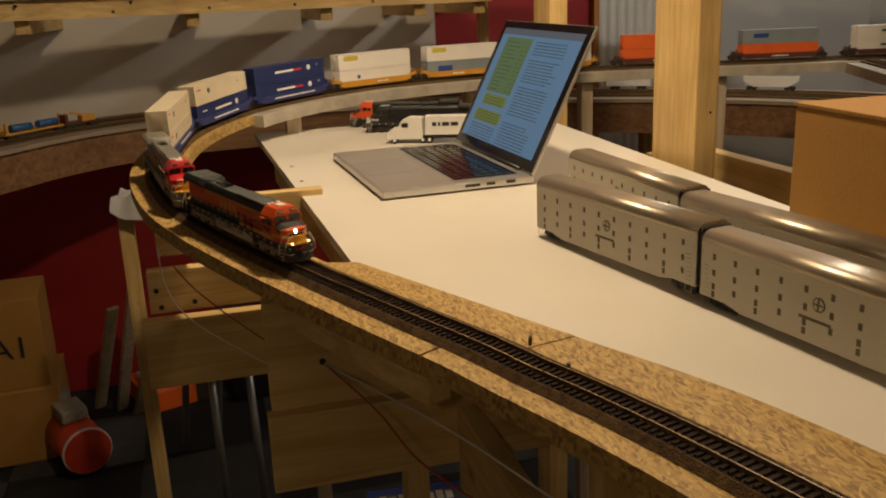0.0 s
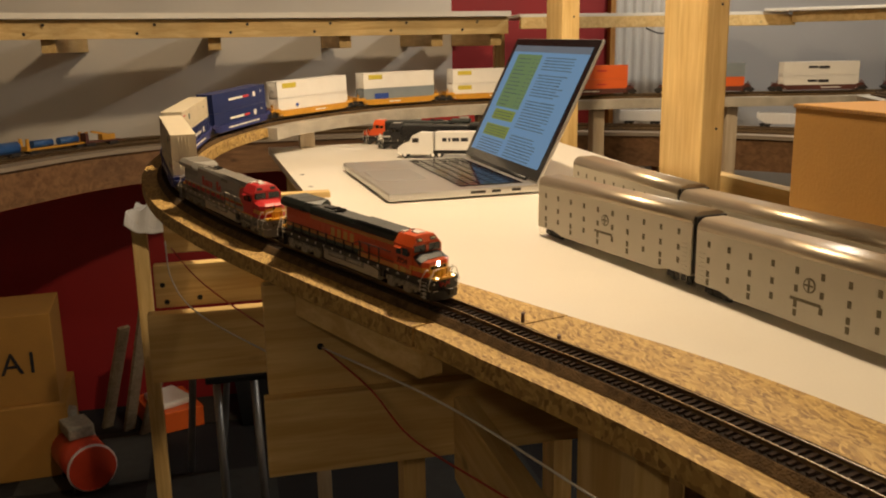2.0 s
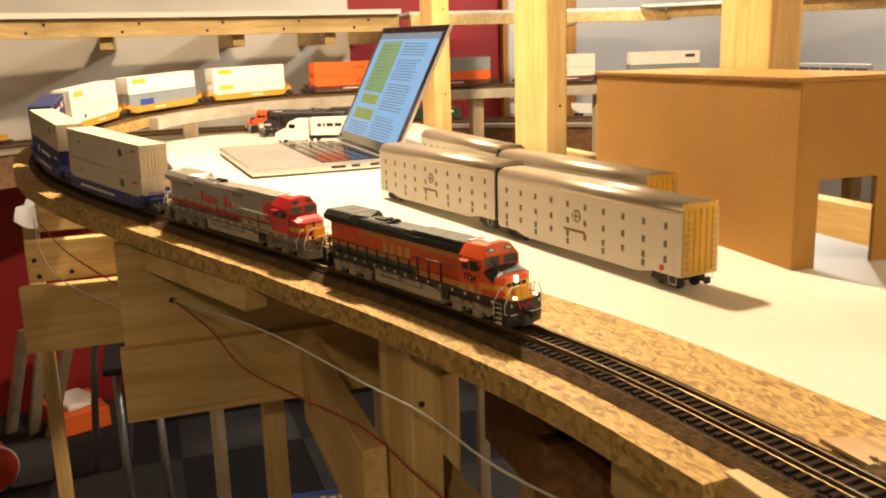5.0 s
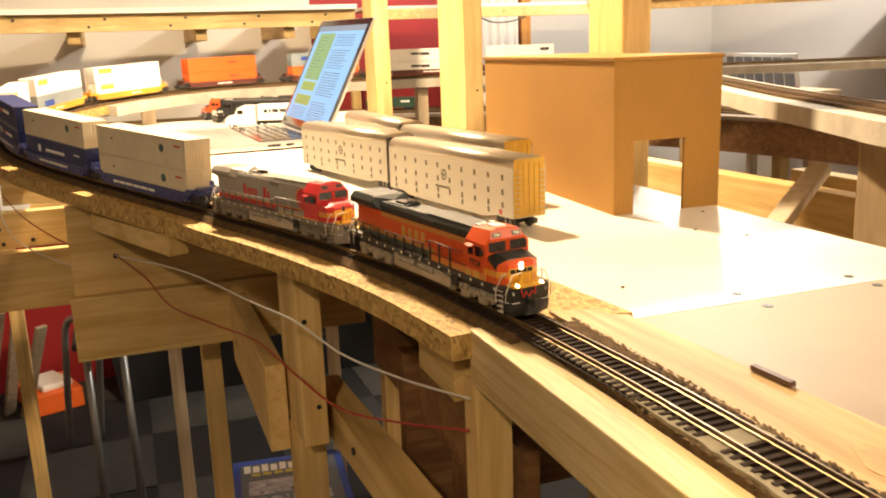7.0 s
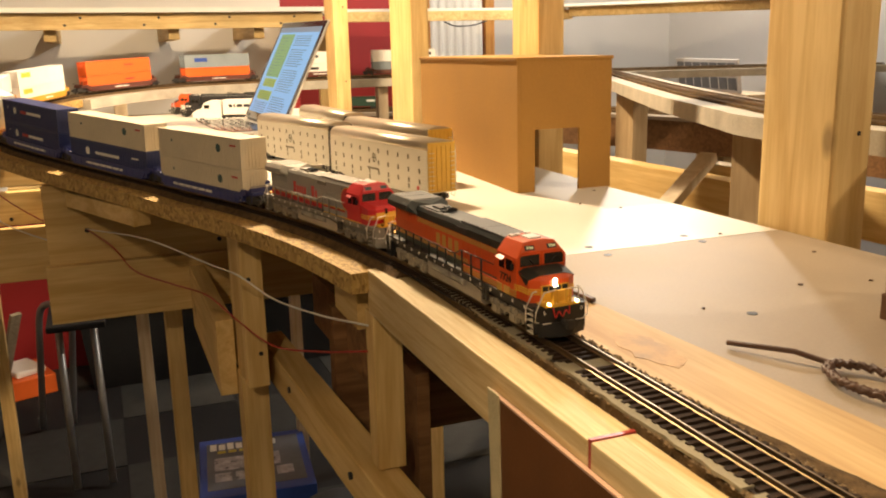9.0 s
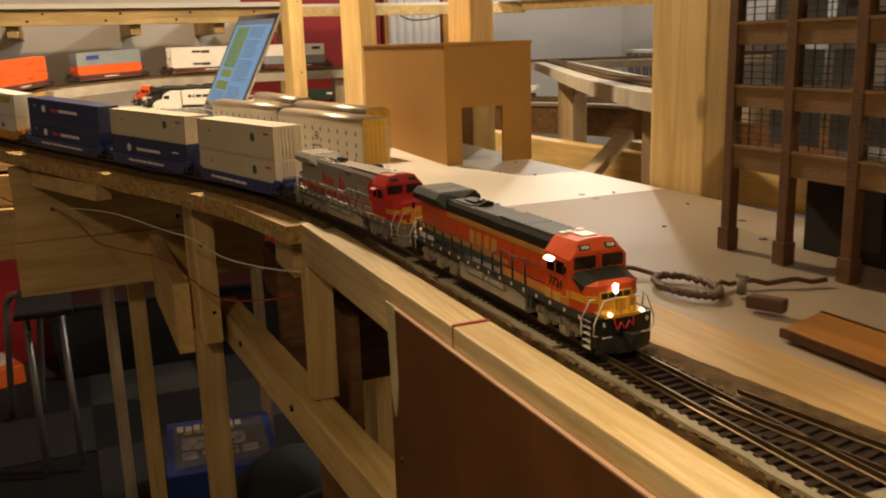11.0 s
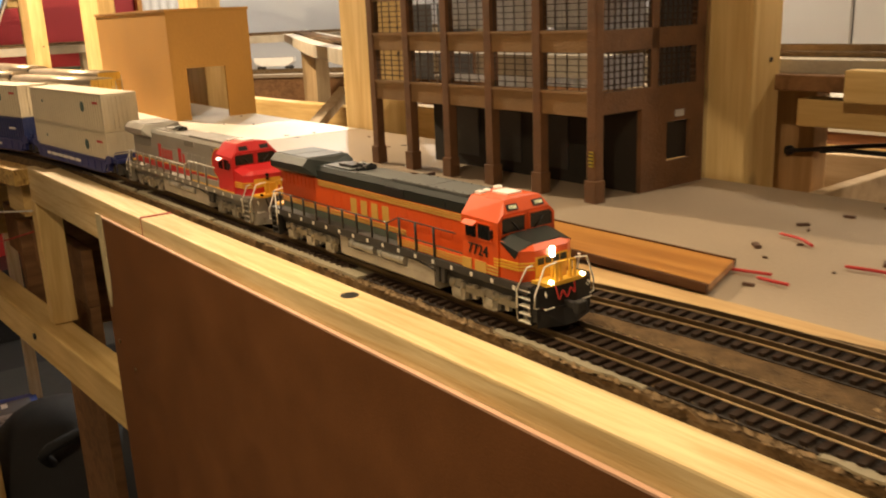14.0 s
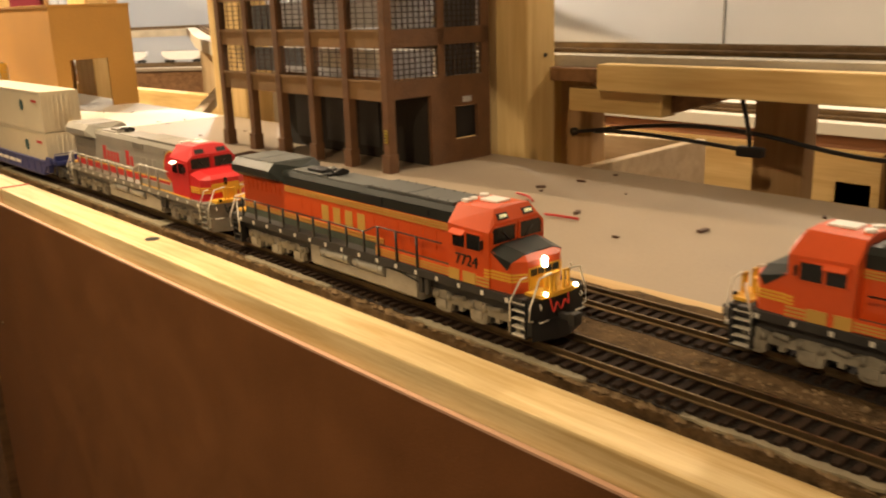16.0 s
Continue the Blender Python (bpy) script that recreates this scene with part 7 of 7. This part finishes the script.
def beyond():
    stick("cross_beam", (-1.75, 0.62, 0.935), (-0.60, 0.62, 0.945), 0.03, 0.075, "pine_x", "pine beam beyond the table edge", "beam", "beams beyond the table")
    stick("cross_beam", (-0.95, 0.80, 0.93), (0.4, 0.80, 0.93), 0.03, 0.07, "pine_x", "pine beam beyond the table edge", "beam", "beams beyond the table")
    stick("slanted_brace", (-0.625, 0.440, 0.921), (-0.684, 0.595, 1.014), 0.024, 0.014, "pale_post", "slanted pine brace beyond the table", "brace")
    bm = B(); box(bm, -1.9, 0.615, FLOOR_Z, -1.87, 0.645, 0.93); solo("beam_leg", bm, "pine_z", "pine leg under a beam", "leg", "beam legs")
    bm = B(); box(bm, 0.35, 0.785, FLOOR_Z, 0.39, 0.815, 0.93); solo("beam_leg", bm, "pine_z", "pine leg under a beam", "leg", "beam legs")
    # rising track shelf on the far right side and its riser
    far = catmull([(-1.92, 1.185), (-1.62, 1.045), (-1.30, 0.890), (-0.967, 0.732), (-0.778, 0.646), (-0.640, 0.591), (-0.535, 0.549), (-0.440, 0.517), (-0.20, 0.502), (0.1, 0.50), (0.8, 0.50), (3.0, 0.50)], 8)
    sh = thing("rear_shelf", "grey-white shelf with a track, beyond the table", "shelf")
    def band(off0, z0, off1, z1, mat, name):
        bm = B(); rows = []
        for i, (x, y) in enumerate(far):
            d = far[min(i + 1, len(far) - 1)] - far[max(i - 1, 0)]
            nn = np.array([-d[1], d[0]]) / np.hypot(*d)
            rows.append([bm.verts.new((x + nn[0] * o, y + nn[1] * o, z)) for o, z in ((off0, z0), (off1, z0), (off1, z1), (off0, z1))])
        for a, b in zip(rows, rows[1:]):
            for k in range(4):
                bm.faces.new((a[k], a[(k + 1) % 4], b[(k + 1) % 4], b[k]))
        bm.faces.new(rows[0]); bm.faces.new(rows[-1][::-1])
        part(name, bm, mat, sh)
    band(-0.05, 1.066, 0.06, 1.0885, "far_shelf", "shelf_board")
    band(-0.02, 1.089, 0.02, 1.0925, "cork", "roadbed")
    for o in (-0.00825, 0.00825):
        band(o - 0.0007, 1.093, o + 0.0007, 1.0975, "rail", "rail")
    for x, y in ((-1.42, 0.952), (-0.545, 0.566), (1.4, 0.52)):
        bm = B(); box(bm, x - 0.035, y - 0.02, FLOOR_Z, x + 0.035, y + 0.02, 1.066, 0.002)
        solo("riser_post", bm, "riser", "grey-brown timber upright under the rear shelf", "post", "shelf risers")
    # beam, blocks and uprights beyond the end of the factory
    # strand board edge, coloured dark brown for the shade under the shelf
    stick("rear_beam", (0.215, 0.441, 1.0722), (0.2865, 0.441, 1.0722), 0.016, 0.0125, "brown_board", "strand board edge under the rear shelf, shade put into its brown", "beam")
    stick("rear_beam", (0.2872, 0.4360, 1.0715), (3.0, 0.4360, 1.0715), 0.018, 0.0235, "pine_x", "thick pale pine beam along the rear shelf", "beam")
    stick("rear_block", (0.241, 0.4555, 1.0485), (0.345, 0.4555, 1.0485), 0.022, 0.0215, "pine_x", "short pine block under the rear beam", "block")
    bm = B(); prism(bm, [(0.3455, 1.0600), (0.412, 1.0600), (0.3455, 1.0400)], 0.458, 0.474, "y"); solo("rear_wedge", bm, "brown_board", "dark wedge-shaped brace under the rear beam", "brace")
    for x0, x1, y, mat, lab in ((0.140, 0.1855, 0.500, "pine_z", "greenish pine upright behind the table"), (0.1865, 0.227, 0.497, "stained", "pinkish board upright behind the table"), (0.370, 0.420, 0.557, "stained", "tan timber upright behind the table")):
        bm = B(); box(bm, x0, y, FLOOR_Z, x1, y + 0.022, 1.0655, 0.0015); solo("rear_post", bm, mat, lab, "post", "rear posts")
    stick("box_rail", (0.258, 0.446, 0.952), (0.251, 0.662, 0.952), 0.012, 0.066, "box_pine", "pale pine board of a box frame beyond the table", "board", "box frame")
    stick("box_rail", (0.244, 0.654, 0.950), (0.130, 0.640, 0.950), 0.012, 0.066, "box_pine", "pale pine board of a box frame beyond the table", "board", "box frame")
    bm = B(); box(bm, -0.1, 0.800, 0.70, 3.0, 0.815, 0.9805, 0.001); solo("rear_board", bm, "red_board", "reddish brown board below the low rear ledge", "board")
    ledge = thing("rear_ledge", "white ledge with a track beyond the table", "shelf")
    bm = B(); box(bm, -0.1, 0.790, 0.981, 3.0, 1.12, 0.995, 0.001); part("ledge_board", bm, "white_board", ledge)
    bm = B(); box(bm, -0.1, 0.812, 0.9952, 3.0, 0.852, 0.9995, 0.001); part("roadbed", bm, "cork", ledge)
    for y in (0.8237, 0.8402):
        bm = B(); box(bm, -0.1, y - 0.0007, 0.9996, 3.0, y + 0.0007, 1.0040); part("rail", bm, "rail", ledge)
    for x in (-0.05, 2.9):
        stick("ledge_leg", (x, 0.95, FLOOR_Z), (x, 0.95, 0.9805), 0.03, 0.03, "pine_z", "pine leg under the white ledge", "leg", "ledge legs")
    for pts in ([(0.207, 0.494, 1.009), (0.225, 0.488, 1.0115), (0.280, 0.488, 1.020), (0.342, 0.488, 1.026), (0.410, 0.490, 1.024), (0.52, 0.492, 1.012), (0.70, 0.50, 1.02)],
                [(0.240, 0.486, 1.0125), (0.267, 0.484, 1.015), (0.328, 0.482, 1.015), (0.398, 0.484, 1.011)], [(0.408, 0.484, 1.010), (0.407, 0.480, 1.030), (0.400, 0.478, 1.0595)]):
        bm = B(); tube(bm, catmull(pts, 8), 0.0020); solo("wire", bm, "black", "black cable hanging beyond the table", "wire", "wires beyond the table")
    bm = B(); box(bm, 0.396, 0.480, 1.0050, 0.420, 0.489, 1.0140, 0.002); solo("cable_plug", bm, "black", "black plug on a cable beyond the table", "plug")
    bm = B(); rod(bm, (0.2067, 0.4965, 1.0088), (0.2067, 0.4925, 1.0088), 0.0042, 12); solo("cable_grommet", bm, "black", "black cable bushing in a board", "bushing")
    bm = B(); tube(bm, catmull([(-0.74, 0.90, 0.94), (-0.76, 0.82, 0.97), (-0.77, 0.76, 0.955), (-0.75, 0.72, 0.93), (-0.72, 0.72, 0.90)], 8), 0.003)
    solo("wire", bm, "wire_white", "white cable looped beyond the table", "wire", "wires beyond the table")
    bm = B(); tube(bm, catmull([(-2.9, 1.08, 1.262), (-2.88, 1.12, 1.245), (-2.88, 1.19, 1.247), (-2.885, 1.25, 1.262)], 6), 0.003)
    solo("wire", bm, "black", "black wire looped below the upper deck", "wire", "wires beyond the table")


beyond()


# ---- loose things on the table ----
M["slat_edge"] = paint("dark_varnish", (0.075, 0.028, 0.010), 0.4, 0.3, 60)


def clutter():
    slat = thing("varnished_slat", "orange varnished slat with dark edges lying on the table", "slat")
    bm = B(); prism(bm, [(0.100, 0.1425), (0.088, 0.1805), (0.368, 0.1825), (0.384, 0.1395)], 1.0026, 1.0064, "z"); part("board", bm, "orange_board", slat)
    for name_y, poly in (("near", [(0.100, 0.1402), (0.100, 0.1424), (0.384, 0.1394), (0.384, 0.1372)]), ("far", [(0.088, 0.1806), (0.088, 0.1824), (0.368, 0.1844), (0.368, 0.1826)])):
        bm = B(); prism(bm, poly, 1.0026, 1.0070, "z"); part("edge", bm, "slat_edge", slat, "dark brown edge")
    bm = B()
    pts = [(-0.075, 0.134)]
    for k in range(46):
        a = k * 0.36 + 2.6
        r = 0.019 + 0.0012 * math.sin(k * 1.3)
        pts.append((0.004 + 1.35 * r * math.cos(a), 0.158 + 0.75 * r * math.sin(a)))
    pts += [(0.012, 0.178), (0.022, 0.205), (0.036, 0.240)]
    tube(bm, [Vector((x, y, 1.0032 + 0.0012 * (i % 3))) for i, (x, y) in enumerate(catmull(pts, 4))], 0.0016)
    solo("wire_coil", bm, "wire_brown", "loose coil of dark red-brown wire on the table", "wire")
    stick("twig", (-0.204, 0.1065, 1.0045), (-0.176, 0.1080, 1.0045), 0.004, 0.003, "wire_brown", "short dark stick lying on the table", "stick", bevel=0.0005)
    bm = B(); beam(bm, (0.052, 0.163, 1.0065), (0.072, 0.172, 1.0065), 0.009, 0.008, 0.002); solo("bark_scrap", bm, "wire_brown", "small dark lump on the table", "scrap")
    bm = B(); rod(bm, (0.030, 0.178, 1.0024), (0.030, 0.178, 1.012), 0.003, 10); box(bm, 0.026, 0.1765, 1.012, 0.034, 0.1795, 1.0145); solo("wing_nut", bm, "truck_grey", "small metal wing nut on the table", "nut")
    rng = random.Random(11)
    for a, b in (((0.385, 0.178), (0.402, 0.178)), ((0.405, 0.225), (0.431, 0.229)), ((0.345, 0.262), (0.372, 0.250)), ((0.36, 0.180), (0.387, 0.187))):
        bm = B()
        mid = ((a[0] + b[0]) / 2, (a[1] + b[1]) / 2 + rng.uniform(-0.004, 0.004))
        tube(bm, [Vector((x, y, 1.0018)) for x, y in catmull([a, mid, b], 5)], 0.0009)
        solo("wire_snip", bm, "red_print", "short snip of red wire on the table", "wire", "wire snips")
    for k in range(26):
        x, y = rng.uniform(0.30, 0.85), rng.uniform(0.165, 0.37)
        s = rng.uniform(0.001, 0.0045)
        bm = B(); box(bm, -s, -s * 0.4, 0, s, s * 0.4, 0.001 + s * 0.2, 0.0003)
        solo("wood_chip", bm, "wire_brown", "tiny dark chip of wood on the table", "chip", "chips on the table", at=pose(x, y, 1.0, 0, 0, rng.uniform(0, 180)))
    for k in range(9):
        x, y = rng.uniform(-0.6, -0.1), rng.uniform(0.12, 0.36)
        s = rng.uniform(0.001, 0.002)
        bm = B(); box(bm, -s, -s, 0, s, s, 0.0008, 0.0002)
        solo("wood_chip", bm, "wire_brown", "tiny dark chip of wood on the table", "chip", "chips on the table", at=pose(x, y, 1.0003, 0, 0, rng.uniform(0, 180)))


clutter()


# ---- things on the floor ----
def floor_things():
    Fz = FLOOR_Z + 0.004
    k = thing("kit_box", "blue printed cardboard kit box standing on the floor", "box", pose(-2.20, 0.0, Fz, 0, 0, -6))
    bm = B(); box(bm, 0, 0, 0, 0.36, 0.30, 0.165, 0.002); part("carton", bm, "blue_print", k)
    bm = B(); box(bm, 0.03, 0.02, 0.165, 0.32, 0.28, 0.1656); part("picture", bm, "slate", k)
    bm = B()
    for i in range(8):
        box(bm, 0.036 + (i % 2) * 0.006, 0.03 + i * 0.024, 0.1656, 0.078, 0.048 + i * 0.024, 0.166)
    parts("title_bar", bm, "light_paint", k)
    bm = B()
    for i in range(5):
        box(bm, 0.085, 0.05 + i * 0.03, 0.1656, 0.10, 0.073 + i * 0.03, 0.166)
    parts("subtitle_bar", bm, "label_yellow", k)
    bm = B()
    for i in range(4):
        box(bm, 0.225, 0.04 + i * 0.055, 0.1656, 0.275, 0.085 + i * 0.055, 0.166)
    parts("small_picture", bm, "kit_print", k)
    bm = B(); box(bm, 0.13, 0.04, 0.1656, 0.21, 0.22, 0.1659); part("scene_patch", bm, "kit_print", k)
    bm = B(); box(bm, -0.12, -0.09, 0, 0.12, 0.09, 0.075, 0.004)
    solo("tool_case", bm, "orange_box", "orange case on the floor", "case", at=pose(-3.36, -0.56, Fz, 0, 0, 20))
    bm = B(); box(bm, -0.08, -0.06, 0, 0.08, 0.06, 0.025, 0.01)
    solo("plastic_bag", bm, "white", "crumpled pale bag on an orange case", "bag", at=pose(-3.36, -0.56, Fz + 0.075, 0, 0, 30))
    # red compressor-like drum with end caps
    d = thing("red_drum", "red metal drum with pale rims and fittings on the floor", "compressor", pose(-2.94, -0.80, Fz, 0, 0, 24))
    bm = B(); rod(bm, (-0.114, 0, 0.085), (0.114, 0, 0.085), 0.070, 28); part("tank", bm, "drum_red", d)
    bm = B()
    for s in (-1, 1):
        rod(bm, (s * 0.10, 0, 0.085), (s * 0.108, 0, 0.085), 0.075, 28)
    parts("rim", bm, "paper", d)
    bm = B(); box(bm, -0.08, -0.04, 0.155, 0.03, 0.04, 0.195, 0.008); rod(bm, (-0.10, 0, 0.16), (-0.10, 0, 0.215), 0.024, 14); part("pump", bm, "truck_grey", d)
    bm = B()
    for s in (-1, 1):
        box(bm, s * 0.07 - 0.008, -0.05, 0, s * 0.07 + 0.008, 0.05, 0.03)
    part("feet", bm, "black", d)
    # made-up black block that gives the dark shade below the bench
    tub = thing("shade_block", "black block added in place of the shade below the bench", "tub", pose(-3.33, 0.20, Fz))
    bm = B(); hull(bm, [(a * x, b * y, z) for a in (-1, 1) for b in (-1, 1) for x, y, z in ((0.10, 0.50, 0.0), (0.12, 0.53, 0.29))]); part("body", bm, "black", tub)
    bm = B(); box(bm, -0.13, -0.54, 0.2905, 0.13, 0.54, 0.310, 0.004); part("lid", bm, "black", tub)
    # leaning planks
    for i, (x, y, h) in enumerate(((-3.30, -0.80, 0.30), (-3.25, -0.72, 0.38), (-3.20, -0.66, 0.26))):
        stick("leaning_plank", (x - 0.06, y + 0.02, Fz), (x + 0.09, y + 0.13, h), 0.04, 0.015, "old_wood", "pale plank leaning in the corner", "plank", "leaning planks")
    stick("support_upright", (-2.40, -0.51, FLOOR_Z), (-2.40, -0.51, 0.82), 0.035, 0.03, "pine_z", "pine upright beside the low bench", "leg")
    stick("support_rail", (-2.385, -0.51, 0.80), (-2.385, -0.33, 0.80), 0.03, 0.03, "pine_y", "short pine rail beside the low bench", "rail")
    c = thing("carton", "brown cardboard carton marked A1 on a low stack", "box", pose(-3.14, -1.02, Fz, 0, 0, 4))
    bm = B(); box(bm, -0.15, -0.17, 0, 0.15, 0.17, 0.246, 0.004); part("lower_body", bm, "card", c)
    bm = B(); box(bm, -0.13, -0.15, 0.2465, 0.13, 0.15, 0.54, 0.004); part("upper_body", bm, "card", c)
    words("A1", 0.10, "mark_black", c, pose(0.132, 0.05, 0.382, 90, 0, 90), "lettering")
    # folding chair frame of bent tube
    st = thing("chair_frame", "bent grey steel tube chair frame under the table", "chair", pose(0, 0, 0))
    for dy in (0.0, 0.10):
        bm = B(); tube(bm, catmull([(-2.90, -0.47 + dy, Fz + 0.011), (-2.78, -0.44 + dy, 0.20), (-2.72, -0.42 + dy, 0.36), (-2.66, -0.38 + dy, 0.40), (-2.55, -0.36 + dy, 0.40)], 6), 0.011, 10)
        part("leg_tube", bm, "steel", st)
    bm = B(); box(bm, -2.62, -0.38, 0.405, -2.30, -0.22, 0.425, 0.006); part("seat", bm, "bag", st)
    for dy in (0.0, 0.10):
        bm = B(); tube(bm, [(-2.36, -0.35 + dy, Fz + 0.011), (-2.52, -0.36 + dy, 0.40)], 0.011, 10); part("leg_tube", bm, "steel", st)
    # black bag
    b = thing("black_bag", "black nylon bag slumped under the table", "bag", pose(-0.76, 0.08, FLOOR_Z + 0.425, 0, 0, 20))
    bm = B()
    bmesh.ops.create_icosphere(bm, subdivisions=4, radius=0.19)
    for v in bm.verts:
        v.co.z *= 1.4
        v.co.x *= 0.8
        q = noise.noise(v.co * 9) * 0.018 + noise.noise(v.co * 22) * 0.006
        v.co += v.normal * q if v.normal.length else Vector()
        v.co.z = max(v.co.z, -0.255)
    for fc in bm.faces:
        fc.smooth = True
    part("body", bm, "bag", b)
    bm = B(); tube(bm, catmull([(0.06, -0.06, 0.20), (0.10, -0.09, 0.25), (0.10, 0.06, 0.25), (0.06, 0.06, 0.20)], 6), 0.008); part("strap", bm, "bag", b)
    bm = B(); tube(bm, catmull([(0.05, -0.13, 0.15), (0.14, -0.08, 0.08), (0.155, 0.0, 0.06), (0.13, 0.09, 0.08)], 6), 0.003); part("zip", bm, "steel", b)
    bm = B(); box(bm, -0.20, -0.18, 0, 0.20, 0.18, 0.165, 0.01)
    solo("floor_crate", bm, "black", "low black crate on the floor", "crate", at=pose(-0.72, 0.10, FLOOR_Z + 0.004, 0, 0, 20))
    # white cloth on the low bench corner
    bm = B()
    bmesh.ops.create_grid(bm, x_segments=16, y_segments=16, size=0.055)
    for v in bm.verts:
        v.co.z = 0.02 + 0.03 * noise.noise(v.co * 26) - 0.9 * max(v.co.x - 0.02, 0)
    bmesh.ops.solidify(bm, geom=bm.faces[:], thickness=0.003)
    solo("rag", bm, "paper", "crumpled pale rag hanging on a timber", "cloth", at=pose(-2.40, -0.47, 0.82, 0, 0, -20))


M["old_wood"] = timber("weathered_plank", (0.34, 0.28, 0.20), (0.22, 0.17, 0.11), along=0)
M["drum_red"] = paint("drum_red", (0.42, 0.04, 0.015), 0.42, 0.15, 20)
floor_things()


# ---- lamp fittings: cords and sockets added out of view above each light ----
def lamp_fittings():
    for lamp_name, place, watts, radius, colour, target, cone in LAMPS:
        x, y, z = place
        t = thing(lamp_name, "cord and socket added for an unseen fill light" if not cone else "cord and socket added for an unseen lamp over the layout", "lamp")
        bm = B(); rod(bm, (x, y, z + 0.09), (x, y, CEIL_Z), 0.004, 8); part("cord", bm, "black", t)
        bm = B(); rod(bm, (x, y, z + 0.06), (x, y, z + 0.10), 0.02, 16); part("socket", bm, "black", t)


lamp_fittings()


# ---- what moves ----
TIMES = [0.5 * k for k in range(33)]
MIDDLE = [(0.0, 1.181), (0.5, 1.131), (1.5, 1.027), (3.5, 0.810), (4.0, 0.755), (5.5, 0.591), (7.0, 0.427), (8.0, 0.318), (8.5, 0.264), (10.0, 0.108), (11.0, 0.008), (12.5, -0.132), (14.5, -0.323), (16.0, -0.464)]
BEHIND = [0.512, 0.735, 0.955, 1.185, 1.42, 1.66, 1.93, 2.22, 2.50, 2.78]  # each well car's middle behind the lead locomotive's


def middle_at(t):
    return float(np.interp(t, [a for a, _ in MIDDLE], [b for _, b in MIDDLE]))


def seat_pose(s_mid, half):
    """The pose of a car whose trucks stand at s_mid -+ half on the line."""
    f, r = on_line(s_mid - half), on_line(s_mid + half)
    x = (f - r).normalized()
    y = Vector((-x.y, x.x, 0)).normalized()
    z = x.cross(y)
    c = (f + r) / 2 + Vector((0, 0, RAIL_TOP))
    return Matrix(((x.x, y.x, z.x, c.x), (x.y, y.y, z.y, c.y), (x.z, y.z, z.z, c.z), (0, 0, 0, 1)))


def motions():
    for k, ob in enumerate((lead_loco, second_loco)):
        walk(ob, [(t, seat_pose(middle_at(t) + 0.2545 * k, 0.078)) for t in TIMES])
    for (well, low, up), behind in zip(stock, BEHIND):
        rows = [(t, seat_pose(middle_at(t) + behind, 0.1035)) for t in TIMES]
        walk(well, rows)
        walk(low, [(t, m @ pose(0, 0, 0.0047)) for t, m in rows])
        walk(up, [(t, m @ pose(0, 0, 0.0047 + 0.0330)) for t, m in rows])


motions()
